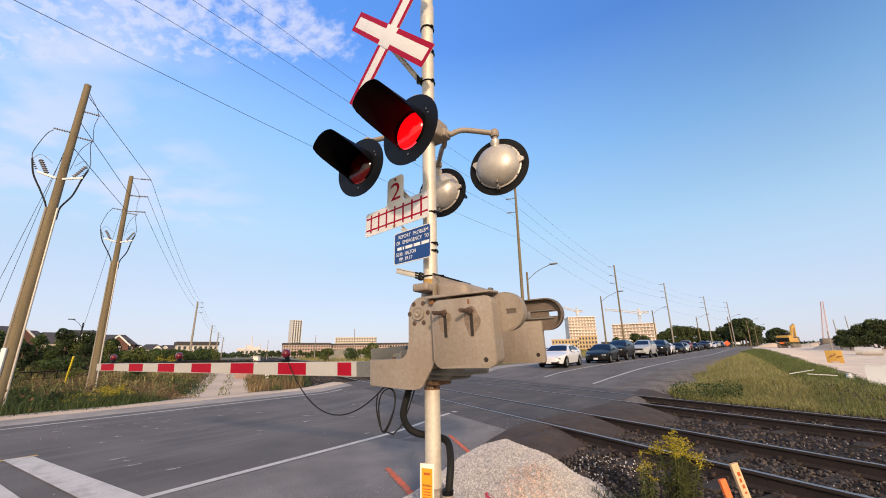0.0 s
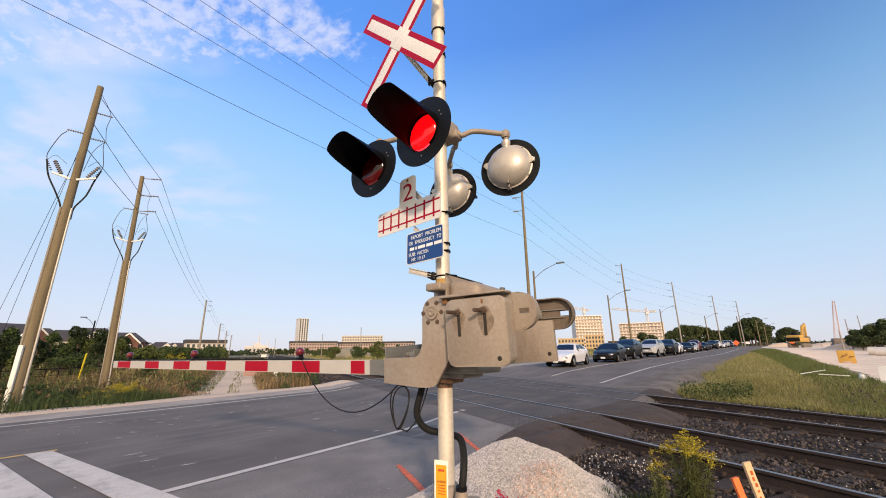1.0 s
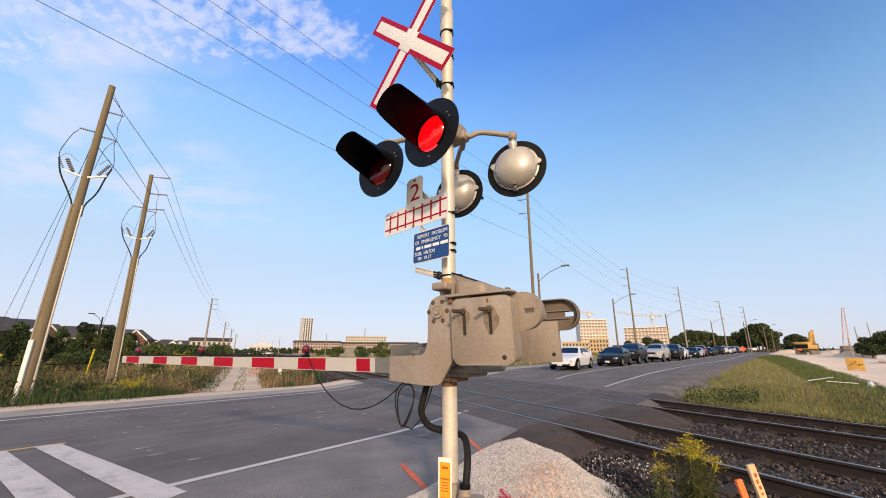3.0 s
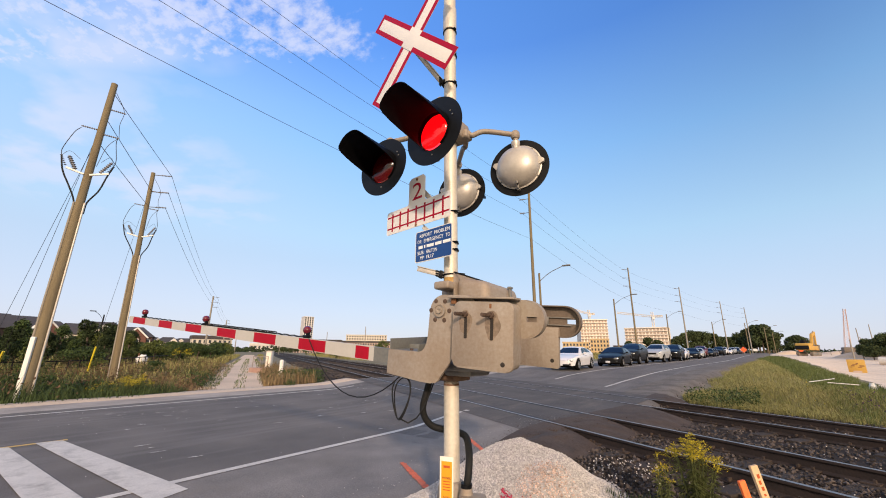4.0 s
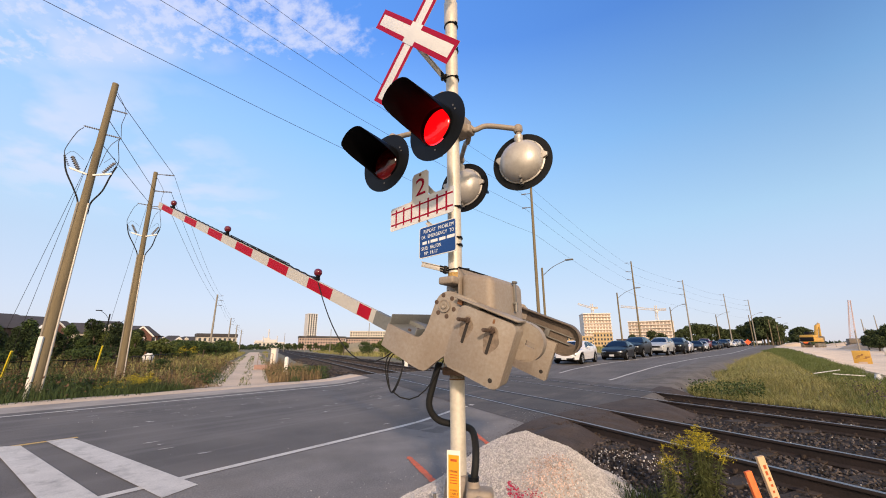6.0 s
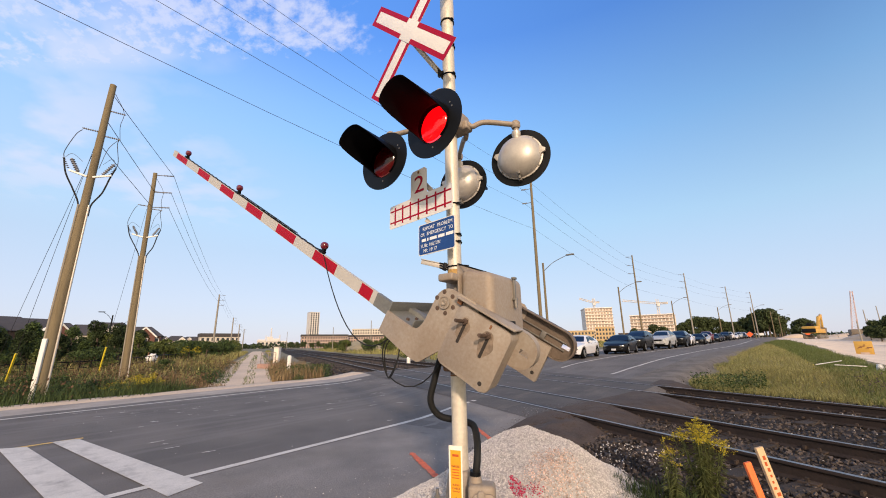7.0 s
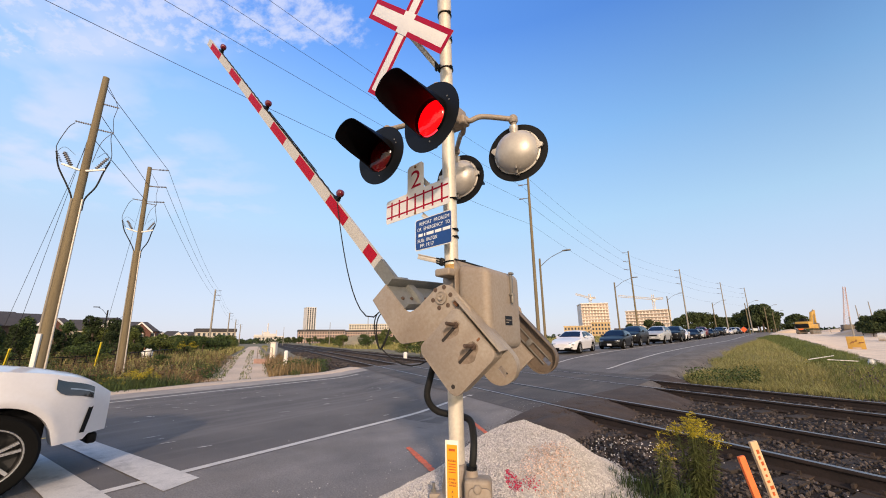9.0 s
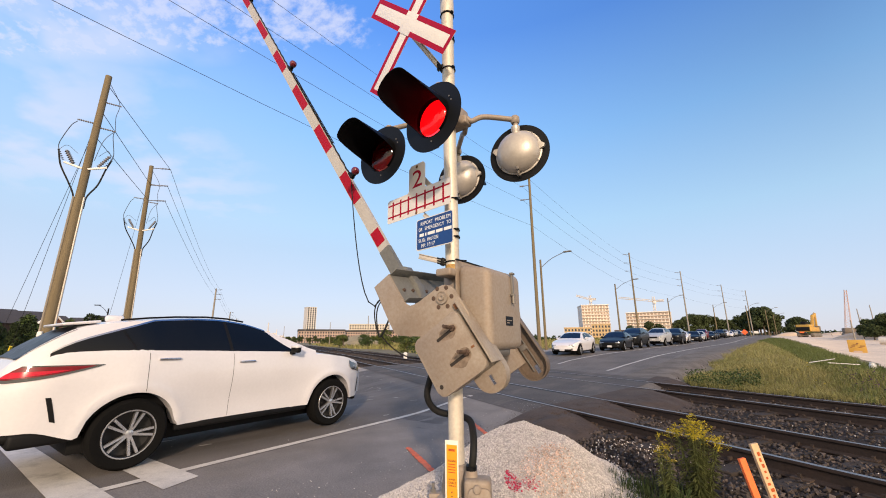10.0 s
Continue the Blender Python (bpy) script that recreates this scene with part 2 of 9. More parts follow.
# ---- materials ----
def mat(name, colour, rough=0.6, metal=0.0, vary=0.15, scale=8.0, bump=0.15, fine=60.0, second=None, dirt=0.0,
        dirt_colour=(0.12, 0.09, 0.06), object_random=0.0, coat=0.0, spec=0.5, stretch=(1, 1, 1), island=0.0, dirt_stretch=None, dirt_scale=None):
    """A surface with a base colour, large and fine variation, dirt patches and fine relief."""
    m = bpy.data.materials.new(name)
    m.use_nodes = True
    n, l = m.node_tree.nodes, m.node_tree.links
    b = n["Principled BSDF"]
    tc = n.new("ShaderNodeTexCoord")
    mp = n.new("ShaderNodeMapping")
    mp.inputs["Scale"].default_value = stretch
    l.new(tc.outputs["Object"], mp.inputs["Vector"])
    big, small = n.new("ShaderNodeTexNoise"), n.new("ShaderNodeTexNoise")
    big.inputs["Scale"].default_value, big.inputs["Detail"].default_value = scale, 5
    small.inputs["Scale"].default_value, small.inputs["Detail"].default_value = fine, 3
    l.new(mp.outputs["Vector"], big.inputs["Vector"])
    l.new(mp.outputs["Vector"], small.inputs["Vector"])
    add = n.new("ShaderNodeMath")
    add.operation = "ADD"
    l.new(big.outputs["Fac"], add.inputs[0])
    l.new(small.outputs["Fac"], add.inputs[1])
    ramp = n.new("ShaderNodeMapRange")
    ramp.inputs["From Min"].default_value, ramp.inputs["From Max"].default_value = 0.7, 1.3
    l.new(add.outputs["Value"], ramp.inputs["Value"])
    mix = n.new("ShaderNodeMix")
    mix.data_type = "RGBA"
    c2 = second or tuple(min(1.0, c * (1 + vary)) for c in colour)
    c1 = colour if second else tuple(c * (1 - vary) for c in colour)
    mix.inputs["A"].default_value, mix.inputs["B"].default_value = (*c1, 1), (*c2, 1)
    l.new(ramp.outputs["Result"], mix.inputs["Factor"])
    col = mix.outputs["Result"]
    if dirt > 0:
        dn = n.new("ShaderNodeTexNoise")
        dn.inputs["Scale"].default_value, dn.inputs["Detail"].default_value = dirt_scale or scale * 0.6, 8
        dn.inputs["Roughness"].default_value = 0.7
        if dirt_stretch:
            dmap = n.new("ShaderNodeMapping")
            dmap.inputs["Scale"].default_value = dirt_stretch
            l.new(tc.outputs["Object"], dmap.inputs["Vector"])
            l.new(dmap.outputs["Vector"], dn.inputs["Vector"])
        else:
            l.new(mp.outputs["Vector"], dn.inputs["Vector"])
        dr = n.new("ShaderNodeMapRange")
        dr.inputs["From Min"].default_value, dr.inputs["From Max"].default_value = 0.5, 0.72
        dr.inputs["To Max"].default_value = dirt
        l.new(dn.outputs["Fac"], dr.inputs["Value"])
        dm = n.new("ShaderNodeMix")
        dm.data_type = "RGBA"
        dm.inputs["B"].default_value = (*dirt_colour, 1)
        l.new(dr.outputs["Result"], dm.inputs["Factor"])
        l.new(col, dm.inputs["A"])
        col = dm.outputs["Result"]
    if object_random > 0 or island > 0:
        if object_random > 0:
            src = n.new("ShaderNodeObjectInfo").outputs["Random"]
            amount = object_random
        else:
            src = n.new("ShaderNodeNewGeometry").outputs["Random Per Island"]
            amount = island
        hsv = n.new("ShaderNodeHueSaturation")
        mr = n.new("ShaderNodeMapRange")
        mr.inputs["To Min"].default_value, mr.inputs["To Max"].default_value = 1 - amount, 1 + amount
        l.new(src, mr.inputs["Value"])
        l.new(mr.outputs["Result"], hsv.inputs["Value"])
        l.new(col, hsv.inputs["Color"])
        col = hsv.outputs["Color"]
    l.new(col, b.inputs["Base Color"])
    rr = n.new("ShaderNodeMapRange")
    rr.inputs["To Min"].default_value, rr.inputs["To Max"].default_value = max(0.02, rough - 0.08), min(1, rough + 0.08)
    l.new(big.outputs["Fac"], rr.inputs["Value"])
    l.new(rr.outputs["Result"], b.inputs["Roughness"])
    b.inputs["Metallic"].default_value = metal
    b.inputs["Specular IOR Level"].default_value = spec
    b.inputs["Coat Weight"].default_value = coat
    b.inputs["Coat Roughness"].default_value = 0.05
    if bump > 0:
        bp = n.new("ShaderNodeBump")
        bp.inputs["Strength"].default_value, bp.inputs["Distance"].default_value = bump, 0.01
        l.new(small.outputs["Fac"], bp.inputs["Height"])
        l.new(bp.outputs["Normal"], b.inputs["Normal"])
    return m


def glow(name, colour, strength):
    m = bpy.data.materials.new(name)
    m.use_nodes = True
    b = m.node_tree.nodes["Principled BSDF"]
    b.inputs["Base Color"].default_value = (*colour, 1)
    b.inputs["Emission Color"].default_value = (*colour, 1)
    b.inputs["Emission Strength"].default_value = strength
    return m


def clear(name, colour, gloss=0.12, rough=0.03):
    """Thin coloured glass: light passes tinted, a little is mirrored."""
    m = bpy.data.materials.new(name)
    m.use_nodes = True
    n, l = m.node_tree.nodes, m.node_tree.links
    n.clear()
    out, mx = n.new("ShaderNodeOutputMaterial"), n.new("ShaderNodeMixShader")
    tr, gl = n.new("ShaderNodeBsdfTransparent"), n.new("ShaderNodeBsdfGlossy")
    tr.inputs["Color"].default_value = (*colour, 1)
    gl.inputs["Roughness"].default_value = rough
    mx.inputs["Fac"].default_value = gloss
    l.new(tr.outputs[0], mx.inputs[1])
    l.new(gl.outputs[0], mx.inputs[2])
    l.new(mx.outputs[0], out.inputs["Surface"])
    return m


ASPHALT = mat("asphalt", (0.130, 0.118, 0.110), 0.85, vary=0.40, scale=0.6, fine=75, bump=0.9, dirt=0.85, dirt_colour=(0.20, 0.185, 0.175), dirt_stretch=(1.7, 0.06, 1), dirt_scale=1.1, spec=0.3)
SHOULDER = mat("worn_asphalt", (0.20, 0.184, 0.172), 0.9, vary=0.3, scale=1.5, fine=55, bump=0.7, dirt=0.6, dirt_colour=(0.17, 0.15, 0.13), spec=0.3)
SHOULDER_DARK = mat("dusty_shoulder_dirt", (0.155, 0.138, 0.122), 0.95, vary=0.35, scale=1.5, fine=45, bump=0.9, dirt=0.8, dirt_colour=(0.065, 0.053, 0.045), dirt_scale=0.9, spec=0.25)
SHOULDER_PALE = mat("pale_dusty_shoulder", (0.34, 0.305, 0.275), 0.95, vary=0.25, scale=1.2, fine=50, bump=0.7, dirt=0.5, dirt_colour=(0.15, 0.14, 0.13), spec=0.25)
ROAD_PAINT = mat("road_paint", (0.55, 0.52, 0.48), 0.8, vary=0.14, scale=3, fine=70, bump=0.4, dirt=0.8, dirt_colour=(0.24, 0.225, 0.21), dirt_scale=2.6)
YELLOW_PAINT = mat("yellow_road_paint", (0.55, 0.36, 0.10), 0.75, vary=0.12, scale=3, fine=70, bump=0.3, dirt=0.6, dirt_colour=(0.25, 0.22, 0.18))
EARTH = mat("earth", (0.19, 0.155, 0.11), 0.95, vary=0.3, scale=0.25, fine=9, bump=0.8, second=(0.12, 0.115, 0.05))
SAND = mat("sandy_soil", (0.58, 0.45, 0.33), 0.95, vary=0.2, scale=0.3, fine=12, bump=0.6)
BALLAST = mat("ballast", (0.026, 0.019, 0.015), 0.95, vary=0.4, scale=3, fine=30, bump=1.0, dirt=0.45, dirt_colour=(0.055, 0.035, 0.025), spec=0.2)
STONE = mat("ballast_stone", (0.058, 0.047, 0.042), 0.85, vary=0.35, scale=9, fine=40, bump=0.5, island=0.9, spec=0.3)
GRAVEL = mat("limestone_gravel", (0.40, 0.375, 0.35), 0.9, vary=0.3, scale=14, fine=70, bump=1.0)
SPRAY_RED = mat("crimson_spray", (0.40, 0.025, 0.07), 0.9, vary=0.25, scale=12, fine=70, bump=0.3, island=0.45)
CHIP_BLUSH = mat("painted_limestone_chip", (0.52, 0.38, 0.31), 0.9, vary=0.2, scale=14, fine=70, bump=0.3, island=0.5)
CHIP = mat("limestone_chip", (0.52, 0.485, 0.46), 0.9, vary=0.15, scale=14, fine=70, bump=0.2, island=0.26)
RAIL_SIDE = mat("rusted_rail", (0.024, 0.015, 0.012), 0.9, vary=0.35, scale=5, fine=40, bump=0.3)
RAIL_TOP = mat("polished_rail_head", (0.42, 0.36, 0.31), 0.5, metal=1.0, vary=0.1, scale=2, fine=30, bump=0.05)
SLEEPER = mat("creosoted_tie", (0.042, 0.031, 0.024), 0.9, vary=0.3, scale=4, fine=30, bump=0.6, object_random=0.3, stretch=(1, 6, 1))
GALV = mat("weathered_galvanised_steel", (0.275, 0.215, 0.165), 0.58, metal=0.1, second=(0.335, 0.295, 0.25), scale=2.4, fine=45, bump=0.05, dirt=0.55, dirt_colour=(0.175, 0.125, 0.085), dirt_scale=3.4, dirt_stretch=(1, 1, 0.35), spec=0.35)
GALV_DARK = mat("dull_steel", (0.20, 0.19, 0.175), 0.5, metal=0.4, vary=0.12, scale=6, fine=50, bump=0.06, dirt=0.4, dirt_colour=(0.16, 0.13, 0.1))
ALU = mat("aluminium_paint", (0.64, 0.58, 0.48), 0.5, metal=0.25, vary=0.10, scale=4, fine=40, bump=0.06, dirt=0.35, dirt_colour=(0.38, 0.27, 0.12))
RUST = mat("rust", (0.20, 0.09, 0.04), 0.9, vary=0.3, scale=10, fine=60, bump=0.3)
DOME = mat("dull_aluminium_dome", (0.50, 0.46, 0.41), 0.42, metal=0.35, vary=0.08, scale=8, fine=50, bump=0.03, dirt=0.3, dirt_colour=(0.36, 0.30, 0.24))
BLACK = mat("black_enamel", (0.004, 0.0045, 0.006), 0.5, spec=0.2, vary=0.2, scale=10, fine=60, bump=0.05)
RUBBER = mat("black_rubber", (0.010, 0.010, 0.010), 0.7, spec=0.3, vary=0.2, scale=10, fine=60, bump=0.1)
SIGN_WHITE = mat("sign_white_sheeting", (0.72, 0.69, 0.65), 0.5, vary=0.03, scale=5, fine=40, bump=0.02)
SIGN_RED = mat("sign_red_sheeting", (0.33, 0.003, 0.024), 0.5, spec=0.15, vary=0.06, scale=5, fine=40, bump=0.02)
SIGN_BLUE = mat("sign_blue_sheeting", (0.006, 0.05, 0.21), 0.5, vary=0.06, scale=5, fine=40, bump=0.02)
STRIPE_RED = mat("retroreflective_red", (0.33, 0.006, 0.022), 0.5, spec=0.15, vary=0.08, scale=8, fine=50, bump=0.02)
STRIPE_WHITE = mat("retroreflective_white", (0.45, 0.43, 0.40), 0.5, vary=0.05, scale=8, fine=50, bump=0.02, dirt=0.15, dirt_colour=(0.5, 0.45, 0.38))
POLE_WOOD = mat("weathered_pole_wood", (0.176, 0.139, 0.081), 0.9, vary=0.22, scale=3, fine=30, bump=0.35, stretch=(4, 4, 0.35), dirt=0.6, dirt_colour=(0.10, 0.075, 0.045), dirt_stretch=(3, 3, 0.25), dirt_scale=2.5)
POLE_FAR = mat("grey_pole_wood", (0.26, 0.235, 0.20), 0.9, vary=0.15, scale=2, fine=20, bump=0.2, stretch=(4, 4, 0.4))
WHITE_PLASTIC = mat("white_plastic", (0.72, 0.70, 0.66), 0.5, vary=0.06, scale=4, fine=30, bump=0.04, dirt=0.2, dirt_colour=(0.45, 0.42, 0.36))
YELLOW_PLASTIC = mat("yellow_plastic", (0.75, 0.58, 0.03), 0.5, vary=0.06, scale=4, fine=30, bump=0.04)
WIRE = mat("wire", (0.03, 0.03, 0.035), 0.6, vary=0.1, bump=0)
ORANGE = mat("orange_paint", (0.85, 0.17, 0.04), 0.7, vary=0.12, scale=8, fine=60, bump=0.2)

# ---- the lie of the land ----
TRACK = Vector((-0.8675, 0.4974, 0.0))    # along the rails
ACROSS = Vector((0.4974, 0.8675, 0.0))    # away from the camera, across the rails
RAILS = (5.26, 6.767, 9.23, 10.737)       # distances of the four rail centres along ACROSS
RAIL_Z = 0.17
BEND = ((8.3, 0), (10, 0.5), (11, 0.85), (17.3, 1.0), (23, 1.7), (30, 2.35), (42, 3.4), (49, 4.6), (60, 5.8), (100, 8.5), (136, 12), (160, 15), (200, 20), (300, 34))
CLIMB = ((16.5, 0), (18, 0.03), (22, 0.2), (25, 0.33), (31, 0.42), (40, 0.52), (48, 0.62), (60, 0.8), (80, 1.05), (100, 1.3), (130, 1.7), (160, 2.1), (220, 2.6))


def reading(table, y, width):
    """A table of (y, value), read with rounded corners."""
    ks, vs = [p[0] for p in table], [p[1] for p in table]
    return float(np.mean(np.interp([y - width, y - width / 2, y, y + width / 2, y + width], ks, vs)))


def bend(y):
    """How far the road has swung aside at y."""
    return reading(BEND, y, min(2.0 + max(0.0, y - 20) * 0.08, 6.0))


def bend_at(u, y):
    """The same for a line u across the road; its west side runs straight over the crossing."""
    w = smooth01((u + 14.0) / 6.0)
    return bend(y) * (w + (1 - w) * smooth01((y - 12.0) / 12.0))


def rise(x, y):
    s = x * ACROSS.x + y * ACROSS.y
    up = reading(CLIMB, y, 2.0) * smooth01((s - 12.3) / 3.0)
    side = 1 - 0.65 * smooth01((x - bend(y) + 1.0) / 5.0) * (1 - smooth01((y - 60.0) / 50.0))
    return up * side * smooth01((x + 60.0) / 35.0)


def road_z(x, y):
    s = x * ACROSS.x + y * ACROSS.y
    return (RAIL_Z - 0.012) * smooth01((s - 2.6) / 2.2) + rise(x, y)


def bank_edge(y):
    """Where the grass bank begins beside the far shoulder."""
    return -2.3 - min(1.0, 0.035 * max(0.0, y - 20.0))


def land_z(x, y):
    """Height of the one ground sheet."""
    s = x * ACROSS.x + y * ACROSS.y
    b = bend(y)
    base = rise(x, y) - 0.06
    off_left = smooth01((-15.0 + bend_at(-15.0, y) - x) / 3.5)
    base -= 0.40 * off_left * (1 - smooth01((-24.0 - x) / 20.0))
    bed = smooth01((s - 2.9) / 1.2) * (1 - smooth01((s - 12.4) / 1.4))
    base = base * (1 - bed) + (-0.03 + rise(x, y)) * bed
    on_road = smooth01((x - (-15.4 + bend_at(-15.0, y))) / 0.5) * (1 - smooth01((x - (-2.95 + b)) / 0.5))
    if on_road > 0:
        base = base * (1 - on_road) + (road_z(x, y) - 0.15) * on_road
    # berm of grass beyond the tracks
    base += 0.40 * smooth01((s - 12.8) / 3.0) * smooth01((x - b - bank_edge(y)) / 1.8) * (1 - smooth01((x - b - 1.5) / 3.0)) * (1 - smooth01((y - 75.0) / 40.0))
    return base

# ---- the crossing signal ----
MAST = Vector((-1.915, 2.80, 0.0))
MAST_BASE = 0.22
LAMP_RED = clear("red_lens_glass", (0.62, 0.03, 0.045), 0.05, 0.12)
LAMP_LIT = glow("lit_lamp", (1.0, 0.03, 0.05), 2.4)
LAMP_DARK = mat("unlit_reflector", (0.14, 0.05, 0.05), 0.35, vary=0.2, scale=20, fine=80, bump=0.2)
HOOD_IN = mat("black_hood_paint", (0.002, 0.002, 0.0025), 0.5, spec=0.12, vary=0.2, scale=10, fine=60, bump=0.04)
LETTER_WHITE = mat("white_lettering", (0.82, 0.82, 0.80), 0.5, vary=0.02, bump=0)
TAG_ORANGE = mat("orange_marker_sheeting", (0.95, 0.33, 0.015), 0.45, vary=0.05, scale=6, fine=40, bump=0.02)
TAG_WHITE = mat("white_marker_post", (0.80, 0.74, 0.62), 0.5, vary=0.04, scale=6, fine=40, bump=0.02)
INK = mat("dark_print", (0.05, 0.03, 0.02), 0.6, vary=0.05, bump=0)


def facing(normal, up=(0, 0, 1)):
    """A frame whose x runs along a sign seen from the front, y up, z out of its face."""
    z = Vector(normal).normalized()
    x = Vector(up).cross(z).normalized()
    y = z.cross(x)
    return Matrix((x, y, z)).transposed().to_4x4()


signal = empty("crossing_signal", Matrix.Translation((MAST.x, MAST.y, MAST_BASE)),
               "grey painted steel railway crossing signal mast with flashing lights and signs", "railway signal")
TO_LOCAL = Matrix.Translation((-MAST.x, -MAST.y, -MAST_BASE))


def mpart(name, bm, material, parent=signal, label=""):
    """A part of the signal whose mesh was written in world coordinates."""
    bmesh.ops.transform(bm, matrix=TO_LOCAL, verts=bm.verts[:])
    return part(name, bm, material, parent, label)


# the mast leans a little towards the road
def mast_at(z):
    return Vector((MAST.x + 0.004 - 0.011 * (z - 0.3), MAST.y, z))


bm = bmesh.new()
tube(bm, [mast_at(z) for z in (0.3, 0.6, 1.2, 2.0, 3.0, 4.0, 4.9)], 0.064, 28)
mast = mpart("mast", bm, ALU)
bm = bmesh.new()
tube(bm, [mast_at(z) for z in (4.86, 4.9, 5.15, 5.16)], [0.070, 0.074, 0.074, 0.066], 28)
tube(bm, [mast_at(z) for z in (5.16, 5.6)], [0.066, 0.066], 28)
mpart("mast_sleeve", bm, ALU)
bm = bmesh.new()
lathe(bm, [(0, -0.02), (0.17, -0.02), (0.17, 0.03), (0.155, 0.045), (0.13, 0.06), (0.115, 0.16), (0.11, 0.22), (0.085, 0.26), (0.066, 0.265)], 28,
      Matrix.Translation((MAST.x + 0.004, MAST.y, MAST_BASE)))
for a in range(4):
    d = Vector((math.cos(a * math.pi / 2 + 0.6), math.sin(a * math.pi / 2 + 0.6), 0))
    box(bm, (0.11, 0.09, 0.05), Vector((MAST.x, MAST.y, MAST_BASE + 0.03)) + d * 0.17, 0.012, rot=Matrix.Rotation(a * math.pi / 2 + 0.6, 3, "Z"))
mpart("base_casting", bm, GALV, label="cast metal base with bolted lugs")
for a in range(4):
    bm = bmesh.new()
    p = Vector((MAST.x, MAST.y, MAST_BASE + 0.05)) + Vector((math.cos(a * math.pi / 2 + 0.6), math.sin(a * math.pi / 2 + 0.6), 0)) * 0.19
    cyl(bm, p, p + Vector((0, 0, 0.03)), 0.024, seg=6)
    cyl(bm, p + Vector((0, 0, 0.03)), p + Vector((0, 0, 0.07)), 0.012, seg=10)
    mpart("anchor_bolt", bm, GALV_DARK)
# wiring box cast into the base, with a shaped cover
bm = bmesh.new()
o = Vector((-1.66, 2.70, 0.33))
rot = Matrix.Rotation(radians(28), 3, "Z")
box(bm, (0.20, 0.16, 0.24), o, 0.03, 3, rot)
cyl(bm, o + Vector((-0.055, 0.0, 0.10)), o + Vector((-0.055, 0.0, 0.16)), 0.055, 0.042, 20)
wiring_box = mpart("wiring_box", bm, GALV)
bm = bmesh.new()
plate(bm, [(x, z) for x, z in rounded(-0.075, -0.1, 0.085, 0.075, 0.035)], 0.02, Matrix.Translation(o + rot @ Vector((0.01, -0.088, 0))) @ rot.to_4x4(), 0.006)
lathe(bm, [(0.03, 0), (0.03, 0.012), (0.022, 0.02), (0, 0.02)], 14, Matrix.Translation(o + rot @ Vector((0.0, -0.098, 0.07))) @ rot.to_4x4() @ Matrix.Rotation(radians(90), 4, "X"))
mpart("cover", bm, GALV, wiring_box)

# band clamps round the mast
for z, material in ((4.84, BLACK), (4.52, BLACK), (4.16, BLACK), (2.73, BLACK), (2.36, BLACK), (2.43, BLACK), (2.13, BLACK)):
    bm = bmesh.new()
    ring = mast_at(z)
    tube(bm, [ring + Vector((math.cos(a), math.sin(a), 0.05 * math.sin(a + 2))) * 0.070 for a in [2 * math.pi * i / 24 for i in range(25)]], 0.0065, 6)
    box(bm, (0.03, 0.035, 0.018), ring + Vector((0.074, -0.02, 0)), 0.004)
    mpart("band_clamp", bm, material)


def bracket(a, b, width=0.045):
    """A flat arm from the mast to a sign, with a toothed clamp at the mast."""
    bm = bmesh.new()
    a, b = Vector(a), Vector(b)
    d = b - a
    q = d.to_track_quat("X", "Z").to_matrix()
    box(bm, (d.length, 0.012, width), (a + b) / 2, 0.003, rot=q)
    box(bm, (d.length, 0.03, 0.008), (a + b) / 2 + Vector((0, 0, width / 2)), 0.002, rot=q)
    arm = mpart("sign_bracket", bm, DOME)
    bm = bmesh.new()
    for k in (-1, 0, 1):
        box(bm, (0.085, 0.035, 0.014), a + d.normalized() * 0.03 + Vector((0, 0, 0.022 * k)), 0.004, rot=q)
    box(bm, (0.03, 0.05, 0.07), a + d.normalized() * 0.02, 0.005, rot=q)
    mpart("clamp", bm, BLACK, arm)
    return arm


# crossbuck: two white blades with red edges
XB = Vector((-2.261, 2.52, 4.704))
xb_frame = Matrix.Translation(XB) @ facing((-0.082, -0.997, 0))
bracket(mast_at(4.17) + Vector((-0.05, -0.05, 0)), XB + Vector((0.03, 0.02, -0.14)), 0.06)
bracket(mast_at(4.52) + Vector((-0.03, -0.05, 0)), XB + Vector((0.34, 0.02, -0.30)), 0.04)


for k, (angle, half) in enumerate(((48.8, 0.80), (-45.7, 0.80))):
    turn = xb_frame @ Matrix.Rotation(radians(angle), 4, "Z") @ Matrix.Rotation(radians(-90), 4, "X") @ Matrix.Translation((0, -0.006 * k, 0))
    # two half blades meet under the crossing one
    bm = bmesh.new()
    plate(bm, [(-half, -0.116), (half, -0.116), (half, 0.116), (-half, 0.116)], 0.005, turn, 0.001)
    blade = mpart("crossbuck_blade", bm, SIGN_WHITE, label="white blade with a red border")
    for side in (-1, 1):
        bm = bmesh.new()
        plate(bm, [(-half, 0.064 * side), (-0.112, 0.064 * side), (-0.112, 0.116 * side), (-half, 0.116 * side)], 0.0008, turn @ Matrix.Translation((0, -0.0033, 0)))
        plate(bm, [(0.112, 0.064 * side), (half, 0.064 * side), (half, 0.116 * side), (0.112, 0.116 * side)], 0.0008, turn @ Matrix.Translation((0, -0.0033, 0)))
        plate(bm, [(half * side, -0.064), (half * side - 0.046 * side, -0.064), (half * side - 0.046 * side, 0.064), (half * side, 0.064)], 0.0008, turn @ Matrix.Translation((0, -0.0033, 0)))
        mpart("red_border", bm, SIGN_RED, blade)

